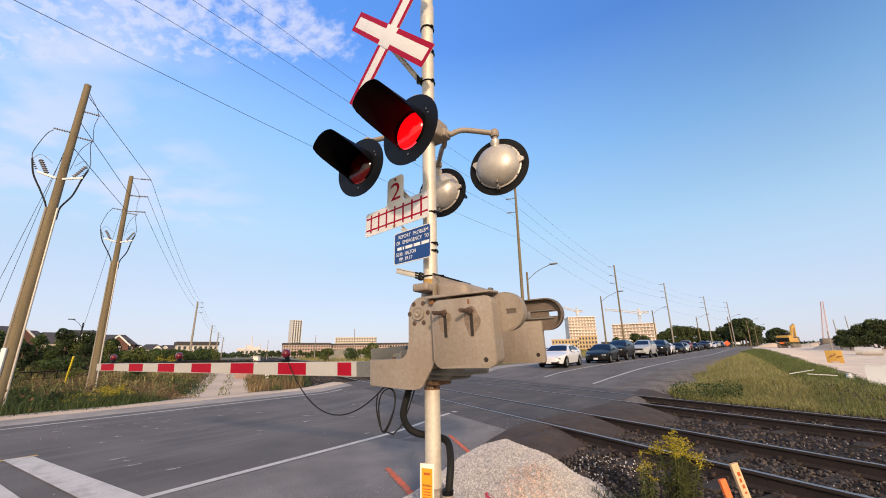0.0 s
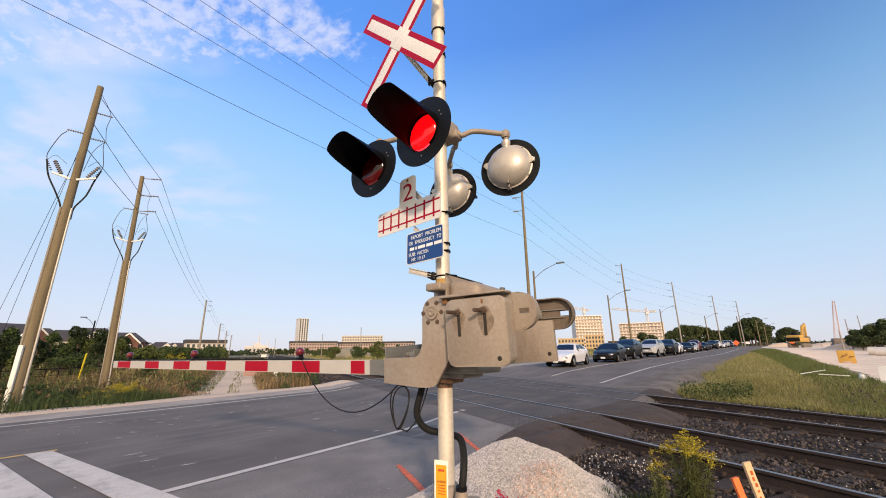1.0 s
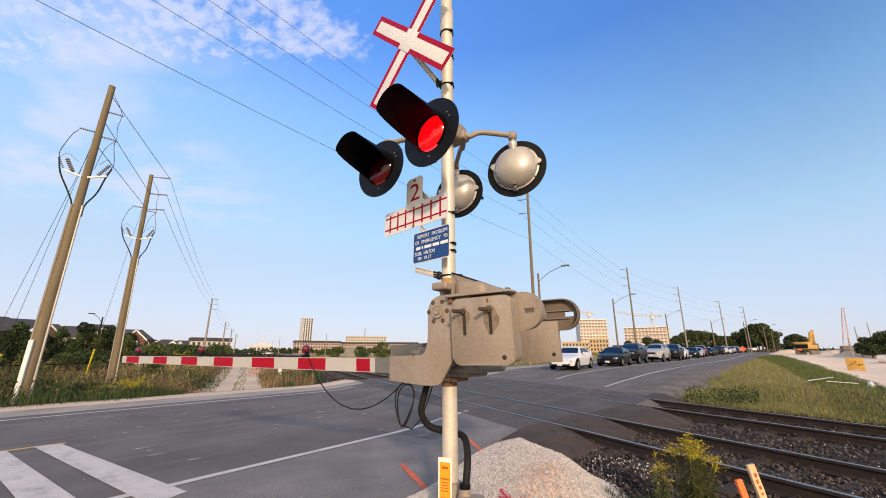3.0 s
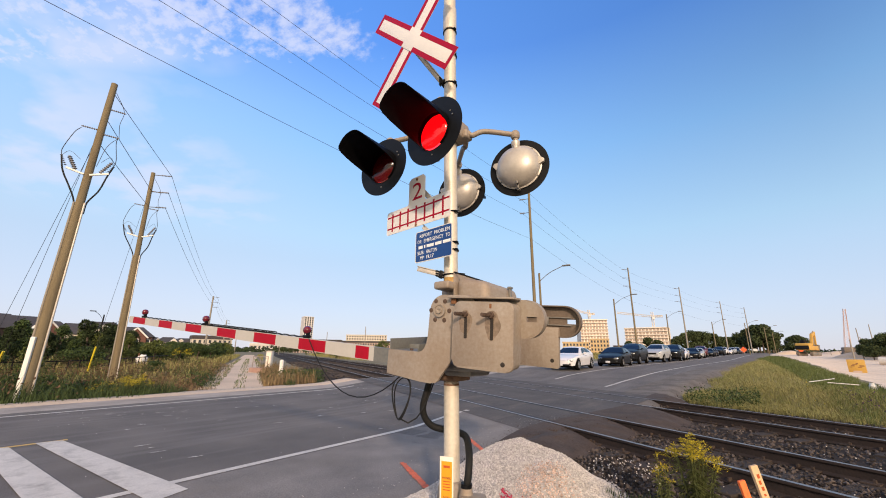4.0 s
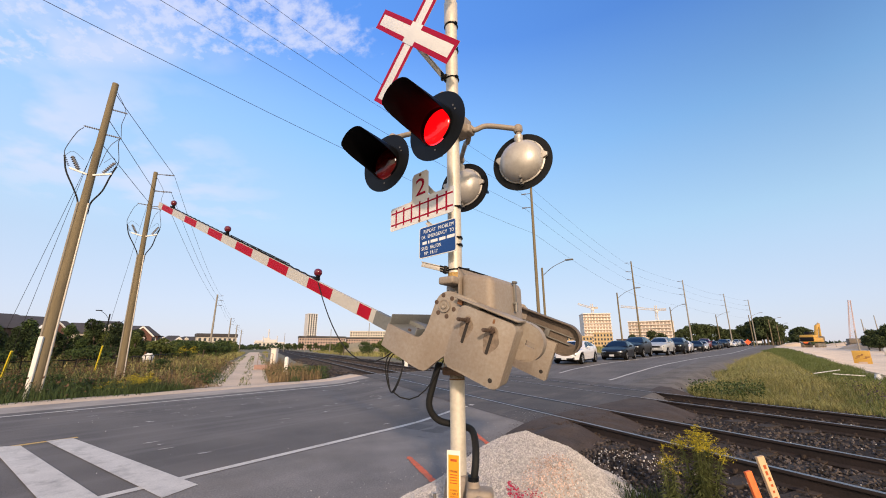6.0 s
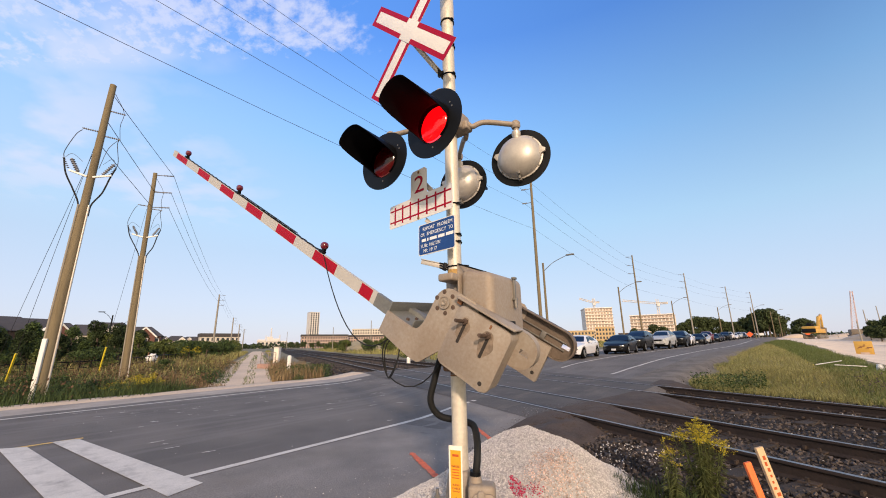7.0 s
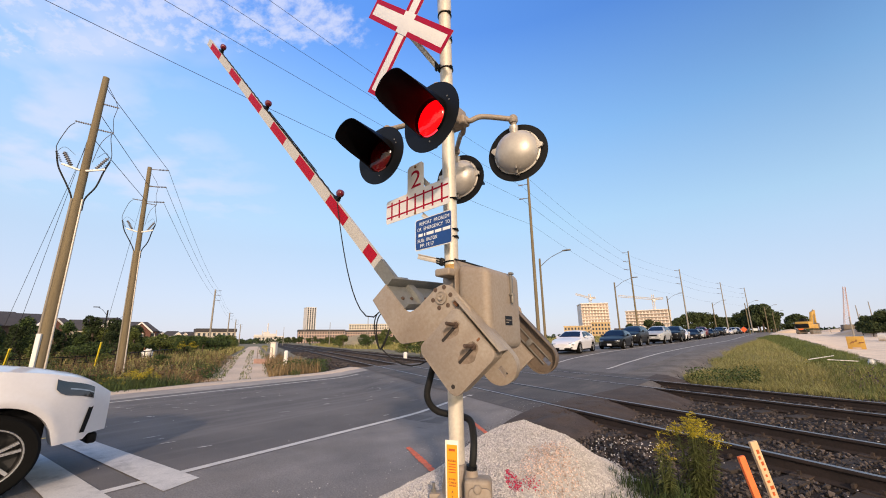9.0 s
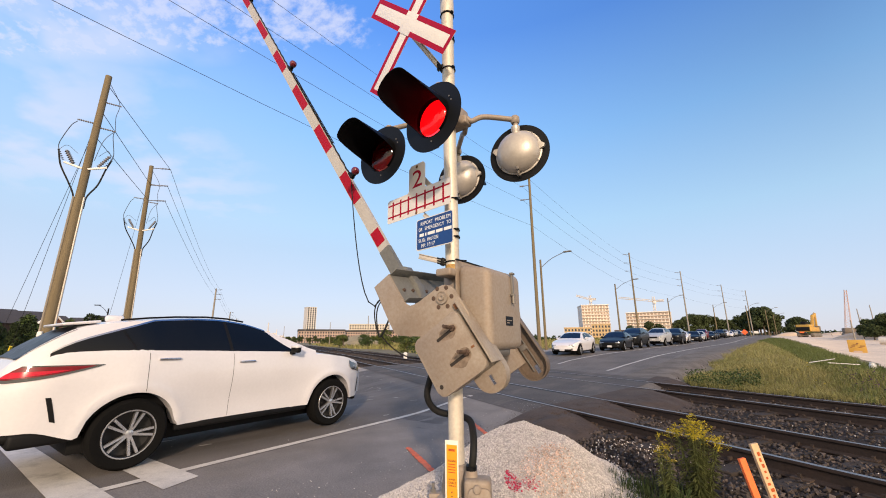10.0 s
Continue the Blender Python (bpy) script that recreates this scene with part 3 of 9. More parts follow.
# sign for two tracks
TS_F = Matrix.Translation((-2.24, 2.655, 2.735)) @ facing((-0.15, -0.99, 0)) @ Matrix.Diagonal((1.18, 1.18, 1, 1))
ts = Matrix.Rotation(radians(-90), 4, "X")
outline = [(-0.385, -0.09), (-0.37, -0.105), (0.37, -0.105), (0.385, -0.09), (0.385, 0.09), (0.37, 0.105), (0.115, 0.105), (0.10, 0.12), (0.10, 0.315),
           (0.075, 0.34), (-0.075, 0.34), (-0.10, 0.315), (-0.10, 0.12), (-0.115, 0.105), (-0.37, 0.105), (-0.385, 0.09)]
bm = bmesh.new()
plate(bm, outline, 0.004, TS_F @ ts)
track_sign = mpart("track_count_sign", bm, SIGN_WHITE, label="white plate with a red figure 2 and rails")
bm = bmesh.new()
for z in (-0.052, 0.052):
    box(bm, (0.75, 0.014, 0.001), (0, z, 0.003))
for i in range(7):
    box(bm, (0.019, 0.16, 0.001), (-0.306 + 0.102 * i, 0, 0.0036))
bmesh.ops.transform(bm, matrix=TS_F, verts=bm.verts[:])
mpart("rail_symbol", bm, SIGN_RED, track_sign)
text("numeral", "2", 0.215, TO_LOCAL @ TS_F @ Matrix.Translation((-0.062, 0.135, 0.003)), SIGN_RED, track_sign, width=0.118)
for y in (-0.088, 0.315):
    bm = bmesh.new()
    lathe(bm, [(0.013, 0), (0.013, 0.004), (0.008, 0.008), (0, 0.008)], 10, TS_F @ Matrix.Translation((0, y, 0.002)))
    mpart("bolt", bm, RUST, track_sign)
bracket(mast_at(2.73) + Vector((-0.05, -0.05, 0)), (-2.18, 2.665, 2.98), 0.05)
bracket(mast_at(2.43) + Vector((-0.05, -0.05, 0)), (-2.16, 2.665, 2.60), 0.04)

# blue notice
BS_F = Matrix.Translation((-2.015, 2.635, 2.405)) @ facing((-0.15, -0.99, 0)) @ Matrix.Diagonal((1.16, 1.04, 1, 1))
bm = bmesh.new()
plate(bm, [(x, z) for x, z in rounded(-0.205, -0.145, 0.205, 0.145, 0.02)], 0.004, BS_F @ ts)
notice = mpart("emergency_notice", bm, SIGN_WHITE, label="small blue notice plate with white lettering")
bm = bmesh.new()
plate(bm, [(x, z) for x, z in rounded(-0.197, -0.137, 0.197, 0.137, 0.018)], 0.001, BS_F @ ts @ Matrix.Translation((0, -0.0028, 0)))
mpart("blue_field", bm, SIGN_BLUE, notice)
for y, words, x0, width in ((0.082, "REPORT PROBLEM", -0.155, 0.335), (0.030, "OR EMERGENCY TO", -0.178, 0.365), (-0.074, "SUB: HALTON", -0.178, 0.225), (-0.122, "MP: 19.17", -0.145, 0.15)):
    step, at = width / len(words), 0
    for word in words.split():
        text("lettering", word, 0.046, TO_LOCAL @ BS_F @ Matrix.Translation((x0 + step * at, y, 0.0035)), LETTER_WHITE, notice, width=step * (len(word) - 0.15))
        at += len(word) + 1
bm = bmesh.new()   # the line with the number stays plain bars
for x0, x1 in ((-0.165, -0.115), (-0.10, -0.085), (-0.07, 0.01), (0.025, 0.095), (0.11, 0.19)):
    box(bm, (x1 - x0, 0.027, 0.001), ((x0 + x1) / 2, -0.008, 0.0038))
bmesh.ops.transform(bm, matrix=BS_F, verts=bm.verts[:])
mpart("plain_bars", bm, LETTER_WHITE, notice)
bracket(mast_at(2.13) + Vector((-0.05, -0.05, 0)), (-2.21, 2.66, 2.20), 0.045)

# junction box and the lamps' pipe arms
bm = bmesh.new()
box(bm, (0.22, 0.22, 0.19), mast_at(3.565) + Vector((0.06, -0.01, 0)), 0.03, 3)
box(bm, (0.12, 0.12, 0.09), mast_at(3.54) + Vector((0.15, 0.03, -0.02)), 0.02, 3)
mpart("junction_box", bm, GALV)


def flasher(centre, normal, arm_from, depth=0.46):
    """One lamp unit: black disc, hood, dome behind, red lens; returns its turning lamp core."""
    c, nrm = Vector(centre), Vector(normal).normalized()
    f = Matrix.Translation(c) @ facing(nrm)
    bm = bmesh.new()   # dome behind the disc, on its pipe
    lathe(bm, [(0.232, -0.006), (0.232, -0.016), (0.219, -0.020), (0.213, -0.046), (0.192, -0.088), (0.155, -0.125), (0.105, -0.150), (0.05, -0.162), (0, -0.165)], 40, f)
    lathe(bm, [(0.030, 0.0), (0.036, 0.05), (0.044, 0.07), (0.044, 0.10)], 14, f @ Matrix.Translation((0, 0.14, -0.085)) @ Matrix.Rotation(radians(-90), 4, "X"))
    unit = mpart("flasher_unit", bm, DOME, label="flashing light with a domed grey housing")
    for a in (8, 172):         # pointed hinge ears at the dome's sides
        bm = bmesh.new()
        e = f @ Matrix.Rotation(radians(a), 4, "Z")
        plate(bm, [(0.195, -0.055), (0.262, 0.012), (0.250, 0.040), (0.195, 0.055)], 0.034, e @ Matrix.Translation((0, 0, -0.030)) @ Matrix.Rotation(radians(-90), 4, "X"), 0.004)
        mpart("hinge_ear", bm, DOME, unit)
    for a in (50, 90, 130, 215, 325):
        bm = bmesh.new()
        d = Vector((math.cos(radians(a)), math.sin(radians(a)), 0)) * 0.226
        lathe(bm, [(0.008, 0), (0.008, -0.010), (0, -0.013)], 8, f @ Matrix.Translation(d + Vector((0, 0, -0.014))))
        mpart("screw", bm, GALV_DARK, unit)
    bm = bmesh.new()
    lathe(bm, [(0.172, 0.0), (0.300, 0.0), (0.300, 0.003), (0.172, 0.003)], 56, f)
    mpart("background_disc", bm, BLACK, unit, "black round background disc")
    bm = bmesh.new()   # long hood, cut away below
    n = 40
    rows = []
    for r in (0.170, 0.176):
        for k in range(7):
            t = k / 6
            ring = []
            for i in range(n + 1):
                a = radians(-60 + 300 * i / n)
                low = (1 - math.sin(a - radians(14))) / 2          # 0 at the crown
                reach = depth * (1 - 0.955 * smooth01((low - 0.22) / 0.46))
                ring.append(bm.verts.new(f @ Vector((r * math.cos(a) * (1 - 0.02 * t), r * math.sin(a) + 0.004 * t, reach * t))))
            rows.append(ring)
    for block in (rows[:7], rows[7:]):
        for a, b in zip(block, block[1:]):
            for i in range(n):
                bm.faces.new((a[i], a[i + 1], b[i + 1], b[i]))
    for i in range(n):
        bm.faces.new((rows[6][i], rows[6][i + 1], rows[13][i + 1], rows[13][i]))
    mpart("hood", bm, HOOD_IN, unit, "long black hood open below")
    bm = bmesh.new()
    lathe(bm, [(0.163, 0.012), (0.148, 0.032), (0.105, 0.046), (0.05, 0.054), (0, 0.056)], 40, f)
    lens = mpart("lens", bm, LAMP_RED, unit, "ribbed red glass lens")
    lens.visible_shadow = False
    for a in (268, 20, 32, 150):
        bm = bmesh.new()
        d = Vector((math.cos(radians(a)), math.sin(radians(a)), 0)) * 0.215
        lathe(bm, [(0.007, 0), (0.007, 0.004), (0, 0.006)], 8, f @ Matrix.Translation(d + Vector((0, 0, 0.003))))
        mpart("screw", bm, GALV_DARK, unit)
    bm = bmesh.new()
    box(bm, (0.020, 0.045, 0.05), f @ Vector((0, -0.225, -0.050)), 0.004, rot=f.to_3x3())
    box(bm, (0.034, 0.018, 0.034), f @ Vector((0, -0.250, -0.040)), 0.004, rot=f.to_3x3())
    box(bm, (0.026, 0.03, 0.03), f @ Vector((0, -0.195, -0.088)), 0.004, rot=f.to_3x3())
    mpart("latch", bm, GALV_DARK, unit)
    bm = bmesh.new()
    top = f @ Vector((0, 0.255, -0.085))
    a = Vector(arm_from)
    elbow = top + Vector((0, 0, 0.065))
    tube(bm, spline([a, a + (elbow - a) * 0.10 + Vector((0, 0, -0.03)), a + (elbow - a) * 0.35 + Vector((0, 0, 0.02)), a + (elbow - a) * 0.9 + Vector((0, 0, 0.006)), elbow, top - Vector((0, 0, 0.05))], 7), 0.026, 12)
    lathe(bm, [(0, 0.042), (0.030, 0.040), (0.044, 0.022), (0.046, -0.02), (0.036, -0.04), (0, -0.04)], 16, Matrix.Translation(elbow))
    mpart("pipe_arm", bm, GALV, unit)
    # the core: its lit face turns to the lens or away from it
    core_home = TO_LOCAL @ f @ Matrix.Translation((0, 0, -0.02))
    bm = bmesh.new()
    lathe(bm, [(0, 0.012), (0.05, 0.010), (0.10, 0.006), (0.158, -0.0)], 36)
    before = len(bm.faces)
    lathe(bm, [(0, -0.010), (0.158, -0.002)], 36)
    bm.faces.ensure_lookup_table()
    for i in range(before, len(bm.faces)):
        bm.faces[i].material_index = 1
    core = part("lamp_core", bm, [LAMP_LIT, LAMP_DARK], unit)
    core.matrix_basis = core_home
    # dark bowl behind the core
    bm = bmesh.new()
    lathe(bm, [(0.170, 0.004), (0.160, -0.025), (0.132, -0.062), (0.074, -0.095), (0, -0.110)], 32, f)
    mpart("reflector_bowl", bm, HOOD_IN, unit)
    return core, core_home


hubp = mast_at(3.545)
core_a = flasher((-1.702, 2.204, 3.217), (-0.079, -0.997, 0), hubp + Vector((0.08, -0.10, 0.0)), 0.45)
core_b = flasher((-2.519, 2.450, 3.235), (0.022, -1, 0), hubp + Vector((-0.05, -0.10, 0.0)), 0.44)
core_c = flasher((-1.414, 3.234, 3.238), (-0.156, 0.988, 0), hubp + Vector((0.19, 0.02, 0.0)), 0.40)
core_d = flasher((-2.255, 3.472, 3.266), (-0.156, 0.988, 0), hubp + Vector((0.13, 0.09, -0.05)), 0.40)

RUST_CLAMP = mat("brown_rusted_casting", (0.17, 0.10, 0.06), 0.8, metal=0.1, vary=0.3, scale=8, fine=50, bump=0.25, dirt=0.5, dirt_colour=(0.09, 0.055, 0.035))
# gate machine: the fixed housing clamped to the mast
GA, GB = radians(3.86), radians(3.54)
gx = Vector((math.cos(GA), math.sin(GA), 0))
gn = Vector((math.sin(GA), -math.cos(GA), 0))
gz = Vector((0, 0, 1)) * math.cos(GB) + gn * math.sin(GB)
gy = gz.cross(gx)
PIVOT = Vector((-1.817, 2.674, 1.789))
GATE = Matrix.Translation(PIVOT) @ Matrix((gx, gy, gz)).transposed().to_4x4()
HOUSE = Matrix.Translation((-1.605, 2.90, 1.715)) @ Matrix.Rotation(radians(1), 4, "Z")
bm = bmesh.new()
box(bm, (0.30, 0.60, 0.70), (0, 0, 0), 0.065, 5)
for v in bm.verts:      # sloping lid
    if v.co.z > 0.2:
        v.co.z -= 0.06 * (v.co.x + 0.15) / 0.30
bmesh.ops.transform(bm, matrix=HOUSE, verts=bm.verts[:])
housing = mpart("gate_machine_housing", bm, GALV, label="weathered steel gate machine housing")
bm = bmesh.new()
box(bm, (0.012, 0.62, 0.74), (-0.155, 0, 0.015), 0.004)
box(bm, (0.15, 0.20, 0.065), (-0.225, -0.30, 0.275), 0.018, 3)
box(bm, (0.18, 0.26, 0.54), (-0.25, -0.10, 0.0), 0.02, 2)
bmesh.ops.transform(bm, matrix=HOUSE, verts=bm.verts[:])
mpart("clamp_casting", bm, GALV, housing)
bm = bmesh.new()
box(bm, (0.024, 0.03, 0.19), (0.157, 0.10, 0.19), 0.006)
box(bm, (0.034, 0.05, 0.02), (0.16, 0.10, 0.285), 0.005)
box(bm, (0.028, 0.06, 0.02), (0.165, 0.09, 0.10), 0.005)
cyl(bm, (0.17, 0.085, 0.03), (0.17, 0.085, 0.11), 0.016, seg=12)
bmesh.ops.transform(bm, matrix=HOUSE, verts=bm.verts[:])
mpart("hasp", bm, GALV_DARK, housing, "rusty hasp with padlock")
bm = bmesh.new()
box(bm, (0.002, 0.13, 0.075), (0.1515, 0.03, -0.12), 0)
bmesh.ops.transform(bm, matrix=HOUSE, verts=bm.verts[:])
tagp = mpart("maker_plate", bm, BLACK, housing)
bm = bmesh.new()
for k, (y0, y1) in enumerate(((-0.02, 0.075), (-0.02, 0.03))):
    box(bm, (0.001, y1 - y0, 0.007), (0.153, (y0 + y1) / 2, -0.115 - 0.02 * k), 0)
bmesh.ops.transform(bm, matrix=HOUSE, verts=bm.verts[:])
mpart("plain_bars", bm, GALV, tagp)
bm = bmesh.new()       # underside casting and collar on the mast
box(bm, (0.42, 0.44, 0.08), (-0.12, -0.05, -0.365), 0.03, 3)
box(bm, (0.26, 0.34, 0.07), (-0.18, -0.06, -0.41), 0.03, 3)
bmesh.ops.transform(bm, matrix=HOUSE, verts=bm.verts[:])
mpart("under_casting", bm, GALV_DARK, housing)
bm = bmesh.new()
tube(bm, [mast_at(z) for z in (1.19, 1.20, 1.27, 1.28)], [0.066, 0.064, 0.064, 0.068], 28)
mpart("collar", bm, RUST)
bm = bmesh.new()
tube(bm, [mast_at(z) for z in (2.04, 2.045, 2.10, 2.105)], [0.0645, 0.066, 0.066, 0.0645], 28)
mpart("rust_band", bm, mat("ochre_stained_paint", (0.42, 0.25, 0.07), 0.7, vary=0.3, scale=9, fine=50, bump=0.1, dirt=0.7, dirt_colour=(0.60, 0.52, 0.40)))

bm = bmesh.new()       # rusty clamp under the machine
p = mast_at(1.262)
box(bm, (0.21, 0.17, 0.07), p + Vector((0.01, -0.01, 0)), 0.02, 3)
box(bm, (0.05, 0.20, 0.05), p + Vector((0.11, -0.01, -0.005)), 0.012, 2)
mpart("rusty_clamp", bm, RUST_CLAMP, label="rusty clamp round the mast")
bm = bmesh.new()       # dark seal along the lid's edge
box(bm, (0.018, 0.62, 0.012), (-0.152, 0, 0.388), 0.003)
box(bm, (0.10, 0.012, 0.010), (-0.10, -0.302, 0.372), 0.003, rot=Matrix.Rotation(radians(11), 3, "Y"))
bmesh.ops.transform(bm, matrix=HOUSE, verts=bm.verts[:])
mpart("lid_seal", bm, BLACK, housing)

# flexible conduit from the machine down to the base
bm = bmesh.new()
line = spline([(-2.05, 2.72, 1.33), (-2.10, 2.70, 1.15), (-2.14, 2.70, 0.98), (-2.10, 2.78, 0.86), (-1.97, 2.905, 0.815), (-1.85, 2.905, 0.79), (-1.745, 2.79, 0.71), (-1.70, 2.71, 0.60), (-1.715, 2.70, 0.47)], 10)
tube(bm, line, 0.028, 14)
conduit = mpart("conduit", bm, RUBBER, label="black flexible conduit")
bm = bmesh.new()
cyl(bm, (-1.718, 2.70, 0.455), (-1.712, 2.70, 0.52), 0.042, seg=16)
mpart("ferrule", bm, BLACK, conduit)

# orange cable marker post standing by the mast
marker = empty("cable_marker", pose(-1.775, 2.53, 0.12, 0, 0, 14), "orange and white plastic buried cable marker post beside the mast", "marker post")
bm = bmesh.new()
box(bm, (0.105, 0.006, 0.62), (0, 0, 0.29), 0.002)
part("post", bm, TAG_WHITE, marker)
bm = bmesh.new()
box(bm, (0.082, 0.001, 0.54), (0.002, -0.0045, 0.30))
face = part("orange_face", bm, TAG_ORANGE, marker)
UPRIGHT = Matrix.Rotation(radians(90), 4, "X")
for z, words, size, x0, width in ((0.455, "WARNING", 0.022, -0.034, 0.068), (0.335, "BURIED", 0.016, -0.026, 0.052), (0.312, "CABLE", 0.02, -0.032, 0.064), (0.294, "ENFOUI", 0.014, -0.026, 0.052)):
    text("lettering", words, size, Matrix.Translation((x0 + 0.002, -0.0056, z)) @ UPRIGHT, INK, face, width=width)
for i, c in enumerate("ATTE"):
    text("lettering", c, 0.024, Matrix.Translation((-0.006, -0.0056, 0.25 - 0.034 * i)) @ UPRIGHT, INK, face)
PRINT = mat("rust_red_print", (0.45, 0.08, 0.01), 0.6, bump=0)
for z, w, hgt in ((0.535, 0.05, 0.016), (0.44, 0.056, 0.006), (0.422, 0.056, 0.006), (0.404, 0.056, 0.006), (0.386, 0.056, 0.006)):
    bm = bmesh.new()
    box(bm, (w, 0.0008, hgt), (0.002, -0.0056, z))
    part("plain_bar", bm, PRINT, face)

# ---- the swinging gate ----
gate = empty("crossing_gate", GATE, "red and white striped crossing gate arm with steel counterweights", "barrier gate")
NEAR, FAR = -0.20, 0.85


def gpart(name, bm, material, parent=gate, label=""):
    return part(name, bm, material, parent, label)


def arc(cx, cz, r, a0, a1, n=10):
    return [(cx + r * math.cos(radians(a0 + (a1 - a0) * i / n)), cz + r * math.sin(radians(a0 + (a1 - a0) * i / n))) for i in range(n + 1)]


def side_arm(y, near):
    """A heavy cranked side plate from the hub down to the arm's foot."""
    out = arc(0.03, 0.0, 0.125, 90, 180, 8) + [(-0.10, -0.20), (-0.115, -0.255)] + arc(-0.20, -0.255, 0.085, 0, -82, 6)[1:] + [(-0.50, -0.335), (-0.505, -0.537)]
    out += [(-0.15, -0.562)] + arc(-0.06, -0.462, 0.10, -90, -40, 5) + [(0.13, -0.35), (0.30, -0.20), (0.30, 0.09), (0.24, 0.125)]
    bm = bmesh.new()
    plate(bm, out, 0.022, Matrix.Translation((0, y, 0)), 0.005)
    arm = gpart("side_arm", bm, GALV, label="cranked weathered steel side arm")
    s = -1 if near else 1
    bm = bmesh.new()
    lathe(bm, [(0, 0.016), (0.012, 0.022), (0.014, 0.026), (0.024, 0.026), (0.026, 0.012), (0.040, 0.012), (0.042, 0.018), (0.052, 0.018), (0.054, 0.0)], 24,
          Matrix.Translation((0.0, y + s * 0.011, 0)) @ Matrix.Rotation(radians(90 * -s), 4, "X"))
    gpart("hub_boss", bm, GALV, arm)
    for a in range(6):
        bm = bmesh.new()
        x, z = 0.085 * math.cos(radians(60 * a)), 0.085 * math.sin(radians(60 * a))
        lathe(bm, [(0, 0.001), (0.017, 0.001), (0.019, 0.0)], 14, Matrix.Translation((x, y + s * 0.011, z)) @ Matrix.Rotation(radians(90 * -s), 4, "X"))
        gpart("bolt_hole_plug", bm, PLUG, arm)
    return arm


RUST_STEEL = mat("rusty_steel", (0.085, 0.056, 0.042), 0.75, metal=0.2, vary=0.25, scale=12, fine=60, bump=0.2)
# flat dark faces; their colour stands in for the shade inside slots and holes
SLOT_DARK = mat("recess_shade", (0.03, 0.024, 0.02), 0.9, vary=0.2, bump=0)

ARM_GREY = mat("grey_painted_steel", (0.15, 0.155, 0.15), 0.55, metal=0.1, vary=0.15, scale=5, fine=45, bump=0.05, dirt=0.3, dirt_colour=(0.2, 0.17, 0.13))
# rust colour, darkened so the flat discs look sunk and shaded
PLUG = mat("rusty_shaded_recess", (0.085, 0.055, 0.040), 0.9, vary=0.3, scale=12, fine=60, bump=0.3)
side_arm(NEAR, True)
side_arm(FAR, False)


GALV_BROWN = mat("brown_stained_steel", (0.15, 0.115, 0.088), 0.6, metal=0.15, vary=0.2, scale=5, fine=45, bump=0.08, dirt=0.6, dirt_colour=(0.24, 0.20, 0.16))


def tail(y, x0, x1, lo, hi, slot, face, steel=GALV):
    """A channel-shaped tail that carries the counterweights, rounded at its end, with a slot; face: side of its flanges."""
    bm = bmesh.new()
    mid, r = (lo + hi) / 2, (hi - lo) / 2
    m = Matrix.Translation((0, y, 0))
    s0, s1, sh = slot
    # strips round the slot, which goes through
    a = math.degrees(math.asin(sh / r))
    c = x1 - r
    plate(bm, [(x0, hi), (x0, lo), (s0, lo), (s0, hi)], 0.018, m)
    plate(bm, [(s0, hi), (s0, mid + sh), (s1, mid + sh)] + arc(c, mid, r, a, 90, 12), 0.018, m)
    plate(bm, [(s0, mid - sh), (s0, lo)] + arc(c, mid, r, -90, -a, 12) + [(s1, mid - sh)], 0.018, m)
    plate(bm, [(s1, mid + sh), (s1, mid - sh)] + arc(c, mid, r, -a, a, 4), 0.018, m)
    t = gpart("tail", bm, steel, label="slotted channel tail of the side arm")
    for edge, sgn in ((hi, -1), (lo, 1)):
        bm = bmesh.new()
        box(bm, (x1 - r - x0, 0.075, 0.012), ((x1 - r + x0) / 2, y + face * 0.035, edge + sgn * 0.006), 0.003)
        gpart("flange", bm, steel, t)
    bm = bmesh.new()          # rim round the end
    rim = [(c, s) for c, s in arc(x1 - r, mid, r, -90, 90, 16)] + [(c, s) for c, s in arc(x1 - r, mid, r - 0.012, 90, -90, 16)]
    plate(bm, rim, 0.06, Matrix.Translation((0, y + face * 0.035, 0)))
    gpart("end_rim", bm, steel, t)
    return t


near_tail = tail(NEAR + 0.09, 0.10, 0.810, -0.175, 0.100, (0.680, 0.755, 0.018), 1)
far_tail = tail(FAR, 0.0, 0.860, -0.190, 0.100, (0.725, 0.805, 0.020), -1, GALV_BROWN)
for z in (-0.080, -0.010):     # ribs beside the far slot
    bm = bmesh.new()
    box(bm, (0.70, 0.02, 0.010), (0.42, FAR - 0.018, z), 0.003)
    gpart("rib", bm, GALV_DARK, far_tail)
bm = bmesh.new()
box(bm, (0.05, 0.03, 0.07), (0.535, FAR - 0.02, -0.045), 0.006)
gpart("clamp_block", bm, GALV_DARK, far_tail)
bm = bmesh.new()               # bar over the hub that carries the weight
box(bm, (0.54, 0.15, 0.014), (0.37, NEAR + 0.0, 0.104), 0.004)
gpart("top_flange", bm, GALV, near_tail)
bm = bmesh.new()
box(bm, (0.045, 0.02, 0.04), (0.135, NEAR - 0.03, 0.075), 0.004)
gpart("rust_patch", bm, RUST, near_tail)
bm = bmesh.new()
plate(bm, rounded(0.165, -0.405, 0.648, 0.075, 0.055), 0.040, Matrix.Translation((0, NEAR - 0.066, 0)), 0.010)
plate(bm, rounded(0.175, -0.395, 0.640, 0.070, 0.050), 0.125, Matrix.Translation((0, NEAR + 0.015, 0)), 0.004)
weight = gpart("counterweight", bm, GALV, label="thick rounded steel counterweight plate")
FRONT = NEAR - 0.0865
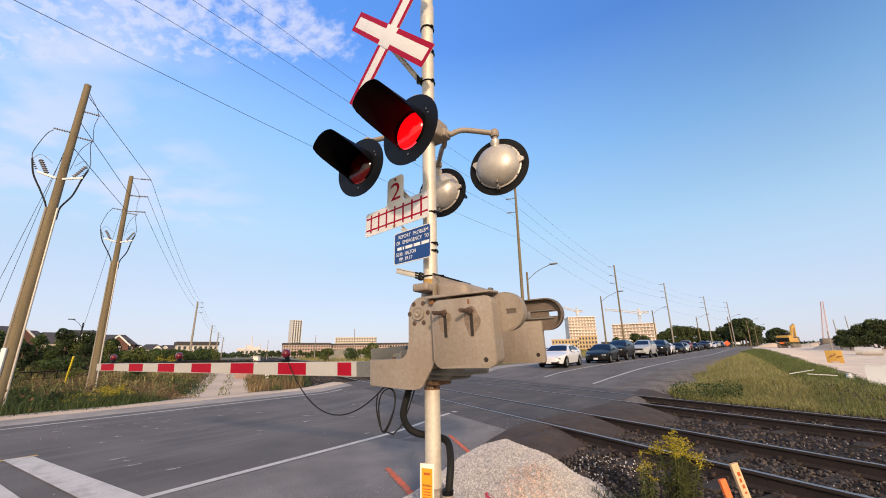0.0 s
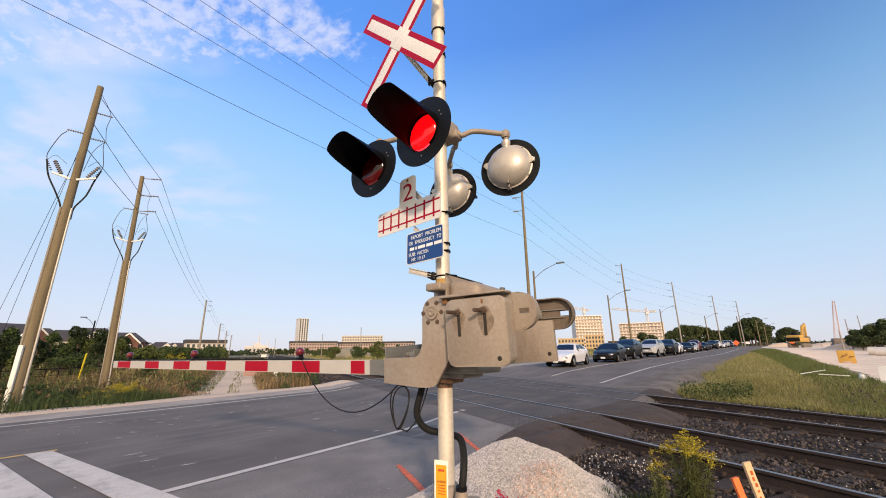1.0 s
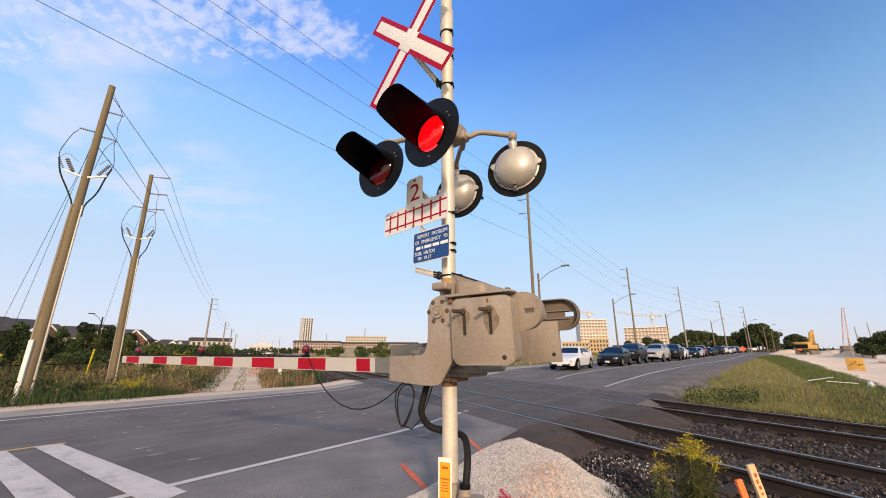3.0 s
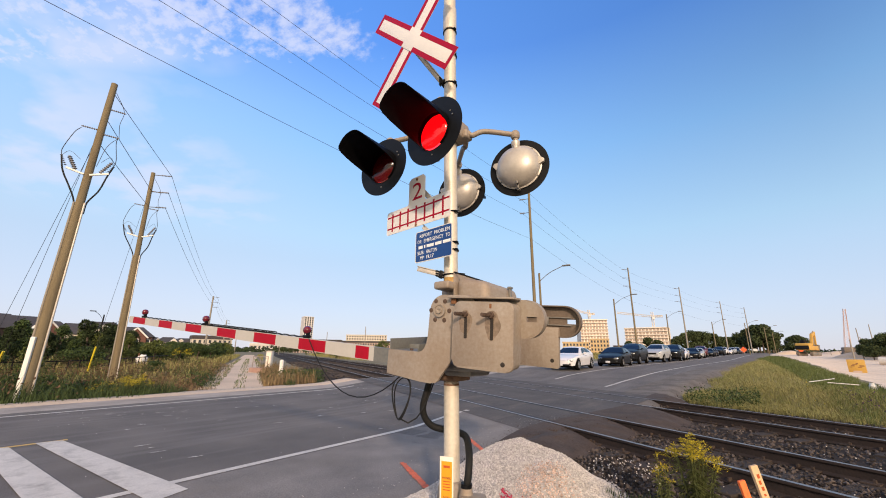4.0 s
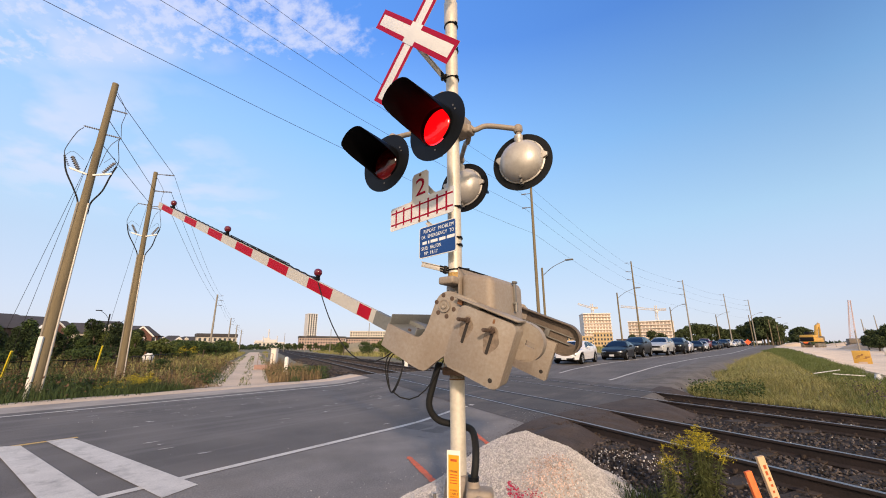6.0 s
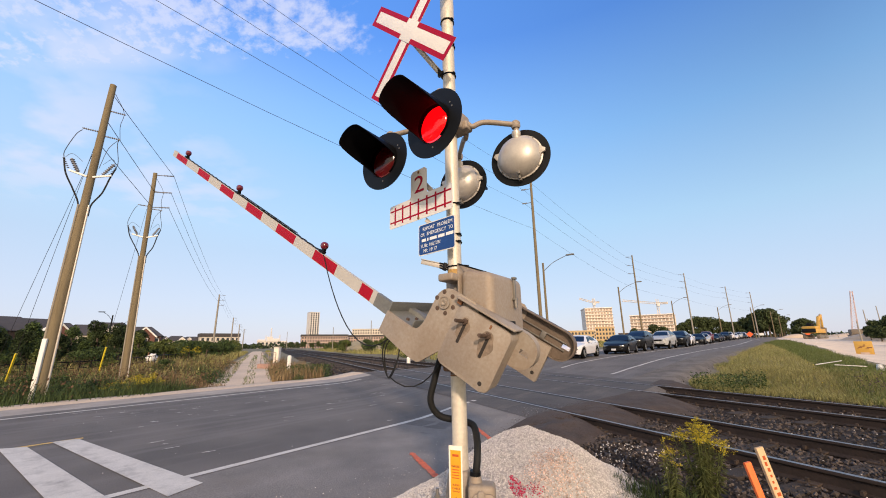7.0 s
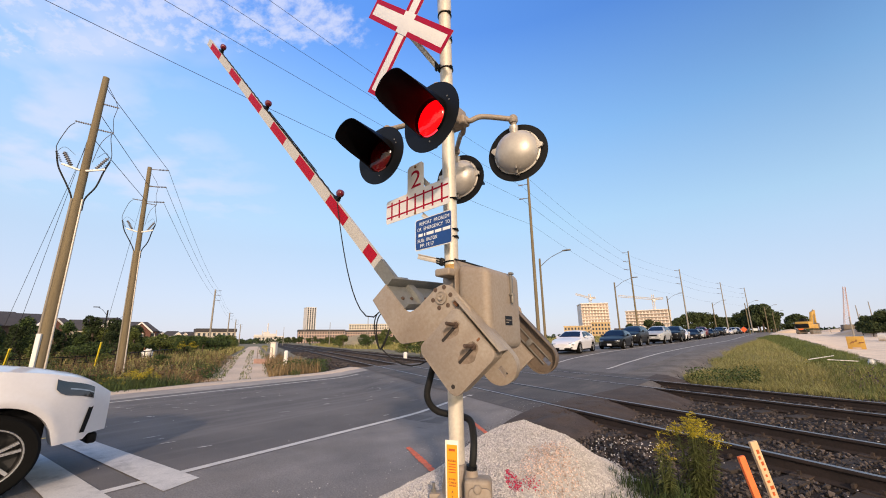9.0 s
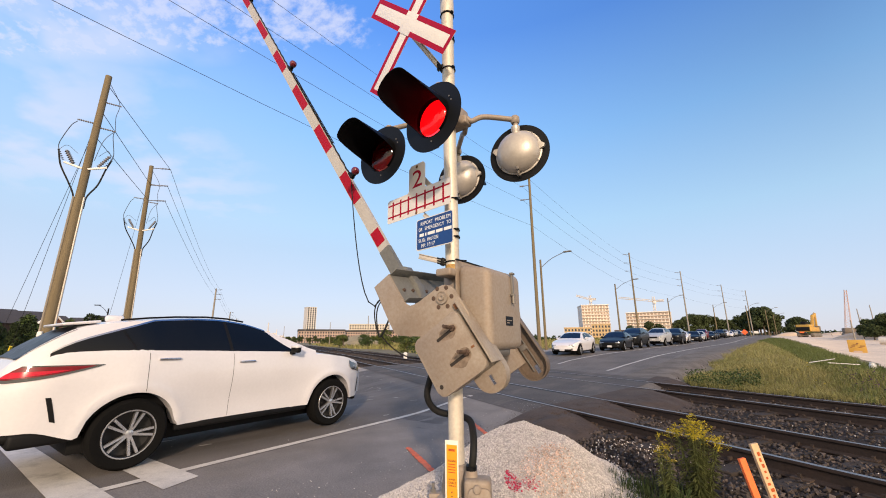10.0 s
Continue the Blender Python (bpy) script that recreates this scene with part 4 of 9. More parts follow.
for x, dx in ((0.270, -0.020), (0.480, -0.018)):
    bm = bmesh.new()
    cyl(bm, (x, FRONT + 0.02, -0.022), (x + dx, FRONT - 0.118, -0.018), 0.0125, seg=14)
    for k in range(9):         # thread
        a = k / 9
        cyl(bm, (x + dx * (0.35 + 0.6 * a), FRONT - 0.045 - 0.07 * a, -0.020), (x + dx * (0.38 + 0.6 * a), FRONT - 0.049 - 0.07 * a, -0.020), 0.0142, seg=12)
    gpart("stud", bm, RUST_STEEL, weight, "rusty threaded stud")
    bm = bmesh.new()
    lathe(bm, [(0, 0.022), (0.022, 0.022), (0.026, 0.0)], 6, Matrix.Translation((x, FRONT, -0.022)) @ Matrix.Rotation(radians(90), 4, "X"))
    gpart("nut", bm, RUST_STEEL, weight)
    bm = bmesh.new()
    plate(bm, rounded(x - 0.006, -0.195, x + 0.018, -0.035, 0.010), 0.005, Matrix.Translation((0, FRONT, 0)))
    gpart("slot", bm, SLOT_DARK, weight)
SMEAR = mat("brown_grease_smear", (0.215, 0.160, 0.115), 0.7, vary=0.35, scale=9, fine=40, bump=0.1, dirt=0.7, dirt_colour=(0.28, 0.23, 0.18), dirt_scale=9)
for x0, z0, rx, rz in ((0.275, -0.075, 0.050, 0.085), (0.487, -0.090, 0.062, 0.100)):
    bm = bmesh.new()
    ring = [2 * math.pi * k / 26 for k in range(26)]
    plate(bm, [(x0 + rx * math.cos(a) * (1 + 0.28 * noise.noise(Vector((math.cos(a) * 1.6, math.sin(a) * 1.6, x0 * 9)))), z0 + rz * math.sin(a) * (1 + 0.28 * noise.noise(Vector((math.cos(a) * 1.6, math.sin(a) * 1.6, 5 + x0))))) for a in ring], 0.0012, Matrix.Translation((0, FRONT, 0)))
    gpart("grease_smear", bm, SMEAR, weight, "brown grease smear round a slot")
bm = bmesh.new()
plate(bm, rounded(0.463, 0.028, 0.480, 0.060, 0.004), 0.002, Matrix.Translation((0, FRONT, 0)))
gpart("rust_spot", bm, RUST, weight)
bm = bmesh.new()
lathe(bm, [(0, 0.001), (0.015, 0.001), (0.017, 0)], 14, Matrix.Translation((0.572, FRONT, -0.352)) @ Matrix.Rotation(radians(90), 4, "X"))
gpart("hole", bm, SLOT_DARK, weight)
bm = bmesh.new()
plate(bm, rounded(0.20, -0.465, 0.665, -0.10, 0.012), 0.05, Matrix.Translation((0, FAR - 0.05, 0)), 0.006)
far_weight = gpart("counterweight", bm, GALV, label="flat steel counterweight behind the housing")
bm = bmesh.new()
lathe(bm, [(0, 0.001), (0.016, 0.001), (0.018, 0)], 14, Matrix.Translation((0.605, FAR - 0.0755, -0.398)) @ Matrix.Rotation(radians(90), 4, "X"))
gpart("hole", bm, SLOT_DARK, far_weight)
bm = bmesh.new()
cyl(bm, (0, NEAR, 0), (0, FAR, 0), 0.04, seg=20)
gpart("shaft", bm, GALV_DARK)
bm = bmesh.new()           # cross channel that joins the side arms and holds the arm's foot
box(bm, (0.29, 1.0, 0.010), (-0.345, 0.305, -0.345), 0.002)
box(bm, (0.010, 1.0, 0.10), (-0.495, 0.305, -0.30), 0.002)
box(bm, (0.010, 1.0, 0.07), (-0.205, 0.305, -0.31), 0.002)
channel = gpart("cross_channel", bm, ARM_GREY, label="grey steel cross channel under the arm's foot")
for y in (-0.11, 0.02, 0.24):
    bm = bmesh.new()
    lathe(bm, [(0, 0.016), (0.016, 0.016), (0.018, 0)], 6, Matrix.Translation((-0.33, y, -0.34)))
    gpart("bolt", bm, RUST_STEEL, channel)

# the striped arm
TIP, ROOT = 6.20, 0.93


def arm_y(d):
    return 0.150 - 0.034 * d


def arm_z(d):
    return -0.455 + 0.0195 * d


def arm_h(d):
    return 0.070 - 0.0030 * d


def arm_top(d):
    return arm_z(d) + arm_h(d)


def arm_slab(bm, d0, d1, grow=0.0, lo=-1.0, hi=1.0, thick=0.034):
    """A length of the tapering arm; lo and hi: part of its height."""
    corners = []
    for d in (d0, d1):
        for sgn in (-1, 1):
            for e in (lo, hi):
                corners.append(bm.verts.new((-d, arm_y(d) + sgn * (thick / 2 + grow), arm_z(d) + e * (arm_h(d) + grow))))
    a, b, c, d_, e, f, g, h = corners
    for q in ((a, b, d_, c), (e, g, h, f), (a, e, f, b), (c, d_, h, g), (b, f, h, d_), (a, c, g, e)):
        bm.faces.new(q)


bm = bmesh.new()
arm_slab(bm, 0.42, ROOT, 0, -1.0, 1.0, 0.05)
arm_foot = gpart("arm_foot", bm, ARM_GREY, label="grey aluminium foot of the arm")
bm = bmesh.new()
plate(bm, [(-0.24, -0.42), (-0.60, -0.42), (-0.66, -0.37), (-0.60, -0.315), (-0.36, -0.30), (-0.24, -0.33)], 0.10, Matrix.Translation((0, arm_y(0.5), 0)), 0.004)
gpart("foot_clamp", bm, ARM_GREY, arm_foot)
for x in (-0.42, -0.60):
    bm = bmesh.new()
    lathe(bm, [(0, 0.014), (0.018, 0.014), (0.02, 0)], 6, Matrix.Translation((x, arm_y(0.5) - 0.05, -0.40)) @ Matrix.Rotation(radians(90), 4, "X"))
    gpart("bolt", bm, RUST_STEEL, arm_foot)
bm = bmesh.new()
arm_slab(bm, ROOT, TIP)
arm = gpart("arm", bm, STRIPE_WHITE, label="long tapering arm with red and white stripes")
for d0, d1 in ((1.00, 1.175), (1.60, 2.02), (2.42, 2.83), (3.21, 3.62), (4.01, 4.41), (4.80, 5.19), (5.64, 6.05)):
    bm = bmesh.new()
    arm_slab(bm, d0, d1, 0.0008, -0.90, 0.90)
    gpart("red_stripe", bm, STRIPE_RED, arm)
bm = bmesh.new()           # cable along the upper edge
line = []
for i in range(90):
    d = 1.95 + 3.75 * i / 89
    line.append((-d, arm_y(d) - 0.008, arm_top(d) + 0.012 + 0.004 * math.sin(i * 1.9)))
tube(bm, line, 0.008, 6)
gpart("arm_cable", bm, RUBBER, arm)
bm = bmesh.new()           # coil of the cable, wound loosely
tube(bm, [(-(2.45 + 1.4 * i / 420), arm_y(2.45 + 1.4 * i / 420) - 0.004 + 0.014 * math.cos(i * 0.78), arm_top(2.45 + 1.4 * i / 420) + 0.018 + 0.014 * math.sin(i * 0.78)) for i in range(421)], 0.0045, 5)
gpart("cable_coil", bm, RUBBER, arm)
GATE_LAMP = mat("gate_lamp_red", (0.13, 0.004, 0.012), 0.2, vary=0.1, bump=0, coat=0.6)
for d in (5.727, 3.954, 1.922):
    z, ay = arm_top(d), arm_y(d)
    bm = bmesh.new()
    box(bm, (0.085, 0.05, 0.03), (-d, ay, z + 0.016), 0.006)
    box(bm, (0.035, 0.04, 0.04), (-d + 0.02, ay, z + 0.04), 0.006)
    lamp = gpart("gate_lamp", bm, BLACK, arm, "small red gate lamp with a black foot")
    bm = bmesh.new()
    lathe(bm, [(0, 0.04), (0.028, 0.036), (0.041, 0.024), (0.045, 0.0), (0.041, -0.024), (0.028, -0.036), (0, -0.04)], 18,
          Matrix.Translation((-d, ay, z + 0.088)) @ Matrix.Rotation(radians(90), 4, "X"))
    gpart("lamp_glass", bm, GATE_LAMP, arm)

# the cable that hangs below the gate, in short stiff lengths
CABLE_A, CABLE_F, CABLE_M = Vector((-1.86, 0.07, -0.36)), Vector((-0.39, -0.17, -0.55)), Vector((-1.97, 2.70, 1.38))
CABLE_LEN, CABLE_LEN_2, CABLE_N, CABLE_N_2 = 1.69, 0.64, 14, 8
hanging = empty("gate_cable", Matrix.Identity(4), "thin black cable hanging in a loop under the gate arm", "cable")


def piece_mesh(length):
    bm = bmesh.new()
    cyl(bm, (0, 0, -length * 0.54), (0, 0, length * 0.54), 0.0055, seg=8)
    return finish(bm, "cable_piece", RUBBER)


pieces_a, pieces_b = [], []
for made, n, length in ((pieces_a, CABLE_N, CABLE_LEN), (pieces_b, CABLE_N_2, CABLE_LEN_2)):
    me = piece_mesh(length / n)
    for i in range(n):
        ob = new("cable_piece", me)
        ob.parent = hanging
        made.append(ob)
bm = bmesh.new()                 # the tied coil, two turns
for turn_, (w, hgt, ph) in enumerate(((0.092, 0.168, 0.0), (0.080, 0.160, 0.2))):
    tube(bm, [(0.015 + w * math.sin(a + ph) + 0.012 * math.cos(a), 0.01 * turn_ + 0.02 * math.sin(2 * a), -hgt + hgt * math.cos(a) - 0.012 * turn_) for a in [2 * math.pi * k / 40 for k in range(41)]], 0.0055, 6)
loop = part("cable_loop", bm, RUBBER, hanging, "two tied turns of cable")

# ---- ground, road, tracks ----
def grid_sheet(xs, ys, zf):
    nx = len(xs)
    verts = [(x, y, zf(x, y)) for y in ys for x in xs]
    faces = [(j * nx + i, j * nx + i + 1, (j + 1) * nx + i + 1, (j + 1) * nx + i) for j in range(len(ys) - 1) for i in range(nx - 1)]
    return verts, faces


def mesh_object(name, verts, faces, material, smooth=True):
    me = bpy.data.meshes.new(name)
    me.from_pydata(verts, [], faces)
    me.materials.append(material)
    if smooth:
        me.polygons.foreach_set("use_smooth", [True] * len(me.polygons))
    return new(name, me)


def steps(*stretches):
    out = []
    for a, b, d in stretches:
        n = max(1, round((b - a) / d))
        out += [a + (b - a) * i / n for i in range(n)]
    return out + [stretches[-1][1]]


GX = steps((-3000, -400, 400), (-400, -100, 30), (-100, -40, 5), (-40, -16, 1.5), (-16, 4, 0.4), (4, 20, 1.2), (20, 120, 10), (120, 3000, 400))
GY = steps((-3000, -200, 400), (-200, -20, 20), (-20, -4, 2), (-4, 20, 0.4), (20, 60, 2), (60, 200, 10), (200, 600, 50), (600, 3000, 400))
ground = mesh_object("ground", *grid_sheet(GX, GY, land_z), EARTH)
tagged(ground, "dry earth and short grass on flat land beside the railway", "ground", kind="structure")

# asphalt roadway with its painted lines
def strip(name, x0, x1, y0, y1, material, lift, dx=0.6, dy=0.6, label="", category="", under=0.0):
    """A strip that follows the road between two offsets."""
    ys = steps((y0, min(y1, 40), dy), (min(y1, 40), y1, 4)) if y1 > 40 else steps((y0, y1, dy))
    n = max(1, round((x1 - x0) / dx))
    us = [x0 + (x1 - x0) * i / n for i in range(n + 1)]
    verts, k = [], len(us)
    for y in ys:
        for u in us:
            x = u + bend_at(u, y)
            verts.append((x, y, road_z(x, y) + lift))
    faces = [(j * k + i, j * k + i + 1, (j + 1) * k + i + 1, (j + 1) * k + i) for j in range(len(ys) - 1) for i in range(k - 1)]
    if under:        # the worn edge slopes down to the land
        first = len(verts)
        for j, y in enumerate(ys):
            x = x1 + bend(y) + under * (1 + 0.5 * noise.noise(Vector((y * 1.5, 0, 3))))
            verts.append((x, y, land_z(x, y) - 0.03))
            if j:
                faces.append((j * k - 1, first + j - 1, first + j, j * k + k - 1))
    ob = mesh_object(name, verts, faces, material)
    return tagged(ob, label, category, kind="structure")


road = strip("road", -13.6, -4.2, -40, 260, ASPHALT, 0.0, label="dark grey asphalt two-lane road over the railway", category="road")
strip("shoulder_east", -5.22, -2.95, -40, 10.2, SHOULDER, 0.003, 0.4, 0.4, "dusty worn asphalt road shoulder with loose grit", "road shoulder", 0.5)
strip("shoulder_far", -4.35, -2.95, 10.2, 200, SHOULDER_DARK, -0.004, 0.4, 0.4, "dusty loose dirt and grit on the shoulder beyond the tracks", "road shoulder", 0.5)
strip("shoulder_west", -15.2, -13.1, -40, 200, SHOULDER_PALE, -0.004, 0.5, 0.6, "dusty grey gravel shoulder along the road", "road shoulder")
strip("fog_line_east", -5.38, -5.26, -30, 8.2, ROAD_PAINT, 0.005, 0.12, label="white painted edge line on asphalt", category="road marking")
strip("fog_line_far", -5.41, -5.29, 17.5, 120, ROAD_PAINT, 0.005, 0.12, label="white painted edge line beyond the tracks", category="road marking")
strip("edge_line_west", -13.05, -12.93, -30, 11.6, ROAD_PAINT, 0.005, 0.12, label="white painted edge line on the far side", category="road marking")
strip("centre_line", -8.66, -8.54, 20, 140, ROAD_PAINT, 0.005, 0.10, label="faded pale centre line beyond the tracks", category="road marking")
strip("centre_line_near", -9.12, -9.02, -30, 2.0, YELLOW_PAINT, 0.004, 0.10, label="faded yellow centre line", category="road marking")
for name, pts in (("stop_bar", ((-9.02, 1.93), (-4.93, 2.18), (-4.80, 1.80), (-9.09, 1.62))), ("stop_bar", ((-9.0, 1.33), (-4.9, 1.45), (-4.9, 1.07), (-9.2, 1.05)))):
    verts = []
    n = 12
    for i in range(n + 1):
        t = i / n
        for a, b in ((pts[0], pts[1]), (pts[3], pts[2])):
            x, y = a[0] + (b[0] - a[0]) * t, a[1] + (b[1] - a[1]) * t
            verts.append((x, y, road_z(x, y) + 0.009))
    ob = mesh_object(name, verts, [(2 * i, 2 * i + 1, 2 * i + 3, 2 * i + 2) for i in range(n)], ROAD_PAINT)
    tagged(ob, "broad white stop bar painted across the lane", "road marking", group="stop bars", kind="structure")

# railway tracks: rails and ties
def along(s, t, z=0.0):
    p = ACROSS * s + TRACK * t
    return Vector((p.x, p.y, z))


RAIL_PROFILE = [(-0.07, 0.0), (0.07, 0.0), (0.07, 0.012), (0.012, 0.035), (0.010, 0.125), (0.035, 0.138), (0.036, 0.160), (0.030, 0.170), (-0.030, 0.170), (-0.036, 0.160), (-0.035, 0.138), (-0.010, 0.125), (-0.012, 0.035), (-0.07, 0.012)]
TIE_MESH = None
for n_track, (s0, s1) in enumerate(((RAILS[0], RAILS[1]), (RAILS[2], RAILS[3]))):
    mid = (s0 + s1) / 2
    track = empty("railway_track", Matrix.Translation(along(mid, 0)), "rusty steel railway track on dark wooden ties and ballast", "railway track", "crossing tracks")
    for s in (s0, s1):
        bm = bmesh.new()
        rings = []
        for t in (-30, -4, 5, 12, 30, 80, 200, 420):
            rings.append([bm.verts.new(along(s - mid + dx, t, z)) for dx, z in RAIL_PROFILE])
        k = len(RAIL_PROFILE)
        for a, b in zip(rings, rings[1:]):
            for i in range(k):
                f = bm.faces.new((a[i], a[(i + 1) % k], b[(i + 1) % k], b[i]))
                f.material_index = 1 if i == 7 else 0
        bm.faces.new(rings[0])
        part("rail", bm, [RAIL_SIDE, RAIL_TOP], track, "rusted rail with a bright worn head")
    if TIE_MESH is None:
        bm = bmesh.new()
        box(bm, (2.6, 0.23, 0.17), (0, 0, -0.085), 0.012, 1)
        TIE_MESH = finish(bm, "tie", SLEEPER)
    heading = math.atan2(ACROSS.y, ACROSS.x)
    for i in range(115):
        t = -14.0 + 0.55 * i
        p = along(0, t)
        if -15.2 < (along(mid, t)).x < -2.6 + bend(along(mid, t).y):
            continue
        ob = new("tie", TIE_MESH)
        ob.parent = track
        ob.matrix_basis = pose(p.x, p.y, 0.004 + 0.006 * random.random(), 0, random.uniform(-0.6, 0.6), math.degrees(heading) + random.uniform(-1.2, 1.2))

# dusty crossing surface between the roadway's edges, with a dark flangeway inside each rail
def across_road(name, s0, s1, lift, material, label, n=4, inset=0.0):
    verts, m = [], 60
    for i in range(m + 1):
        for j in range(n + 1):
            sv = s0 + (s1 - s0) * j / n
            # x runs from the west edge to the east edge of the road, at this distance
            x = -15.0 + inset
            for _ in range(4):
                y = (sv - x * ACROSS.x) / ACROSS.y
                x0, x1 = -15.0 + inset + bend_at(-15.0, y), -3.0 - inset + bend(y)
                x = x0 + (x1 - x0) * i / m
            y = (sv - x * ACROSS.x) / ACROSS.y
            verts.append((x, y, road_z(x, y) + lift))
    ob = mesh_object(name, verts, [(i * (n + 1) + j, i * (n + 1) + j + 1, (i + 1) * (n + 1) + j + 1, (i + 1) * (n + 1) + j) for i in range(m) for j in range(n)], material)
    return tagged(ob, label, "road surface", kind="structure")


CROSSING = mat("dusty_crossing_asphalt", (0.088, 0.079, 0.074), 0.9, vary=0.3, scale=1.2, fine=45, bump=0.7, dirt=0.7, dirt_colour=(0.17, 0.145, 0.125), dirt_stretch=(1.2, 0.25, 1), dirt_scale=1.6, spec=0.3)
across_road("crossing_surface", 4.35, 11.75, 0.004, CROSSING, "dusty worn asphalt between the rails on the crossing", 24)
for s, side in ((RAILS[0], 1), (RAILS[1], -1), (RAILS[2], 1), (RAILS[3], -1)):
    across_road("flangeway", s + side * 0.036, s + side * 0.105, 0.007, RUBBER, "dark flangeway groove beside the embedded rail", 1, 0.2)

# tie plates, spikes and anchors at the rails' feet, beyond the road's edge
SPIKE_STEEL = mat("rusted_fastenings", (0.045, 0.031, 0.024), 0.9, vary=0.3, scale=10, fine=50, bump=0.3, island=0.4)
bm = bmesh.new()
turn = Matrix.Rotation(math.atan2(TRACK.y, TRACK.x), 3, "Z")
for s in RAILS:
    for i in range(70):
        t = -14.0 + 0.55 * i
        p = along(s, t)
        if -15.2 < p.x < -2.6 + bend(p.y) or p.x < -26:
            continue
        box(bm, (0.17, 0.26, 0.018), p + Vector((0, 0, 0.022)), rot=turn)
        for d in (-0.088, 0.088):
            box(bm, (0.028, 0.034, 0.05), p + ACROSS * d + TRACK * random.uniform(-0.05, 0.05) + Vector((0, 0, 0.045)), rot=turn)
        if i % 2:
            box(bm, (0.025, 0.15, 0.04), p + TRACK * 0.16 + Vector((0, 0, 0.038)), rot=turn)
tagged(part("rail_fastenings", bm, SPIKE_STEEL), "rusted tie plates, spikes and anchors along the rails", "rail fastenings", kind="stuff")

# ---- plants, stones and small things near by ----
LEAF = mat("leaf_green", (0.044, 0.068, 0.020), 0.75, vary=0.3, scale=1.5, fine=20, bump=0, island=0.45, spec=0.25)
LEAF_DARK = mat("dark_foliage", (0.030, 0.045, 0.018), 0.8, vary=0.3, scale=0.4, fine=8, bump=0, island=0.5, spec=0.2)
GRASS = mat("grass_green", (0.175, 0.185, 0.062), 0.8, vary=0.35, scale=0.35, fine=4, bump=0, island=0.4, spec=0.12, second=(0.31, 0.27, 0.115))
GRASS_LUSH = mat("lush_grass", (0.046, 0.068, 0.024), 0.8, vary=0.4, scale=0.8, fine=6, bump=0, island=0.4, spec=0.2)
GRASS_DRY = mat("dry_grass", (0.24, 0.18, 0.09), 0.85, vary=0.3, scale=1, fine=8, bump=0, island=0.4, spec=0.2, second=(0.15, 0.10, 0.06))
SEED_BROWN = mat("brown_seedheads", (0.11, 0.07, 0.045), 0.9, vary=0.3, scale=1, fine=8, bump=0, island=0.4, spec=0.1)
STEM_GREEN = mat("goldenrod_leaf", (0.085, 0.098, 0.034), 0.75, vary=0.3, scale=3, fine=20, bump=0, island=0.45, spec=0.2)
GOLD = mat("goldenrod_flower", (0.38, 0.31, 0.03), 0.8, vary=0.3, scale=4, fine=20, bump=0, island=0.35, spec=0.1)
PURPLE = mat("purple_flower", (0.07, 0.035, 0.08), 0.8, vary=0.3, scale=4, fine=20, bump=0, island=0.35, spec=0.1)
BARK = mat("bark", (0.10, 0.075, 0.055), 0.95, vary=0.3, scale=6, fine=30, bump=0.5, stretch=(1, 1, 0.3))

rng = np.random.default_rng(7)


def quads_object(name, pts, material, parent=None):
    """pts: n x 4 x 3 corners of separate quads."""
    n = len(pts)
    me = bpy.data.meshes.new(name)
    me.from_pydata(pts.reshape(-1, 3).tolist(), [], np.arange(4 * n).reshape(n, 4).tolist())
    me.materials.append(material)
    ob = new(name, me)
    if parent is not None:
        ob.parent = parent
    return ob


def leaf_quads(centres, size, flat=0.0):
    """Small rhombic leaves at random angles about the given centres."""
    n = len(centres)
    a = rng.normal(size=(n, 3))
    a[:, 2] *= 1 - flat
    a /= np.linalg.norm(a, axis=1)[:, None]
    b = np.cross(a, rng.normal(size=(n, 3)))
    b /= np.linalg.norm(b, axis=1)[:, None]
    s = size * rng.uniform(0.6, 1.4, n)[:, None]
    return np.stack([centres - a * s, centres + b * s * 0.5, centres + a * s, centres - b * s * 0.5], 1)


def blades(xy, z, height, width=0.012, lean=0.35):
    """Grass: each blade two tapering quads, bent over."""
    n = len(xy)
    h = height * rng.uniform(0.5, 1.15, n)
    ang = rng.uniform(0, 2 * np.pi, n)
    d = np.stack([np.cos(ang), np.sin(ang), np.zeros(n)], 1)
    side = np.stack([-np.sin(ang), np.cos(ang), np.zeros(n)], 1) * (width * rng.uniform(0.6, 1.4, n))[:, None]
    l = (lean * rng.uniform(0.1, 1.0, n) * h)[:, None]
    p0 = np.concatenate([xy, np.asarray(z)[:, None]], 1)
    p1 = p0 + d * l * 0.3 + np.array([0, 0, 1.0]) * (h * 0.6)[:, None]
    p2 = p0 + d * l + np.array([0, 0, 1.0]) * h[:, None]
    q1 = np.stack([p0 - side, p0 + side, p1 + side * 0.75, p1 - side * 0.75], 1)
    q2 = np.stack([p1 - side * 0.75, p1 + side * 0.75, p2 + side * 0.1, p2 - side * 0.1], 1)
    return np.concatenate([q1, q2])


def scatter(n, x0, x1, y0, y1, keep=None):
    xy = np.stack([rng.uniform(x0, x1, n), rng.uniform(y0, y1, n)], 1)
    if keep is not None:
        xy = xy[[bool(keep(x, y)) for x, y in xy]]
    return xy


def heights(xy):
    return np.array([land_z(x, y) for x, y in xy])


def clump(x, y):
    return noise.noise(Vector((x * 0.35, y * 0.35, 3.0)))


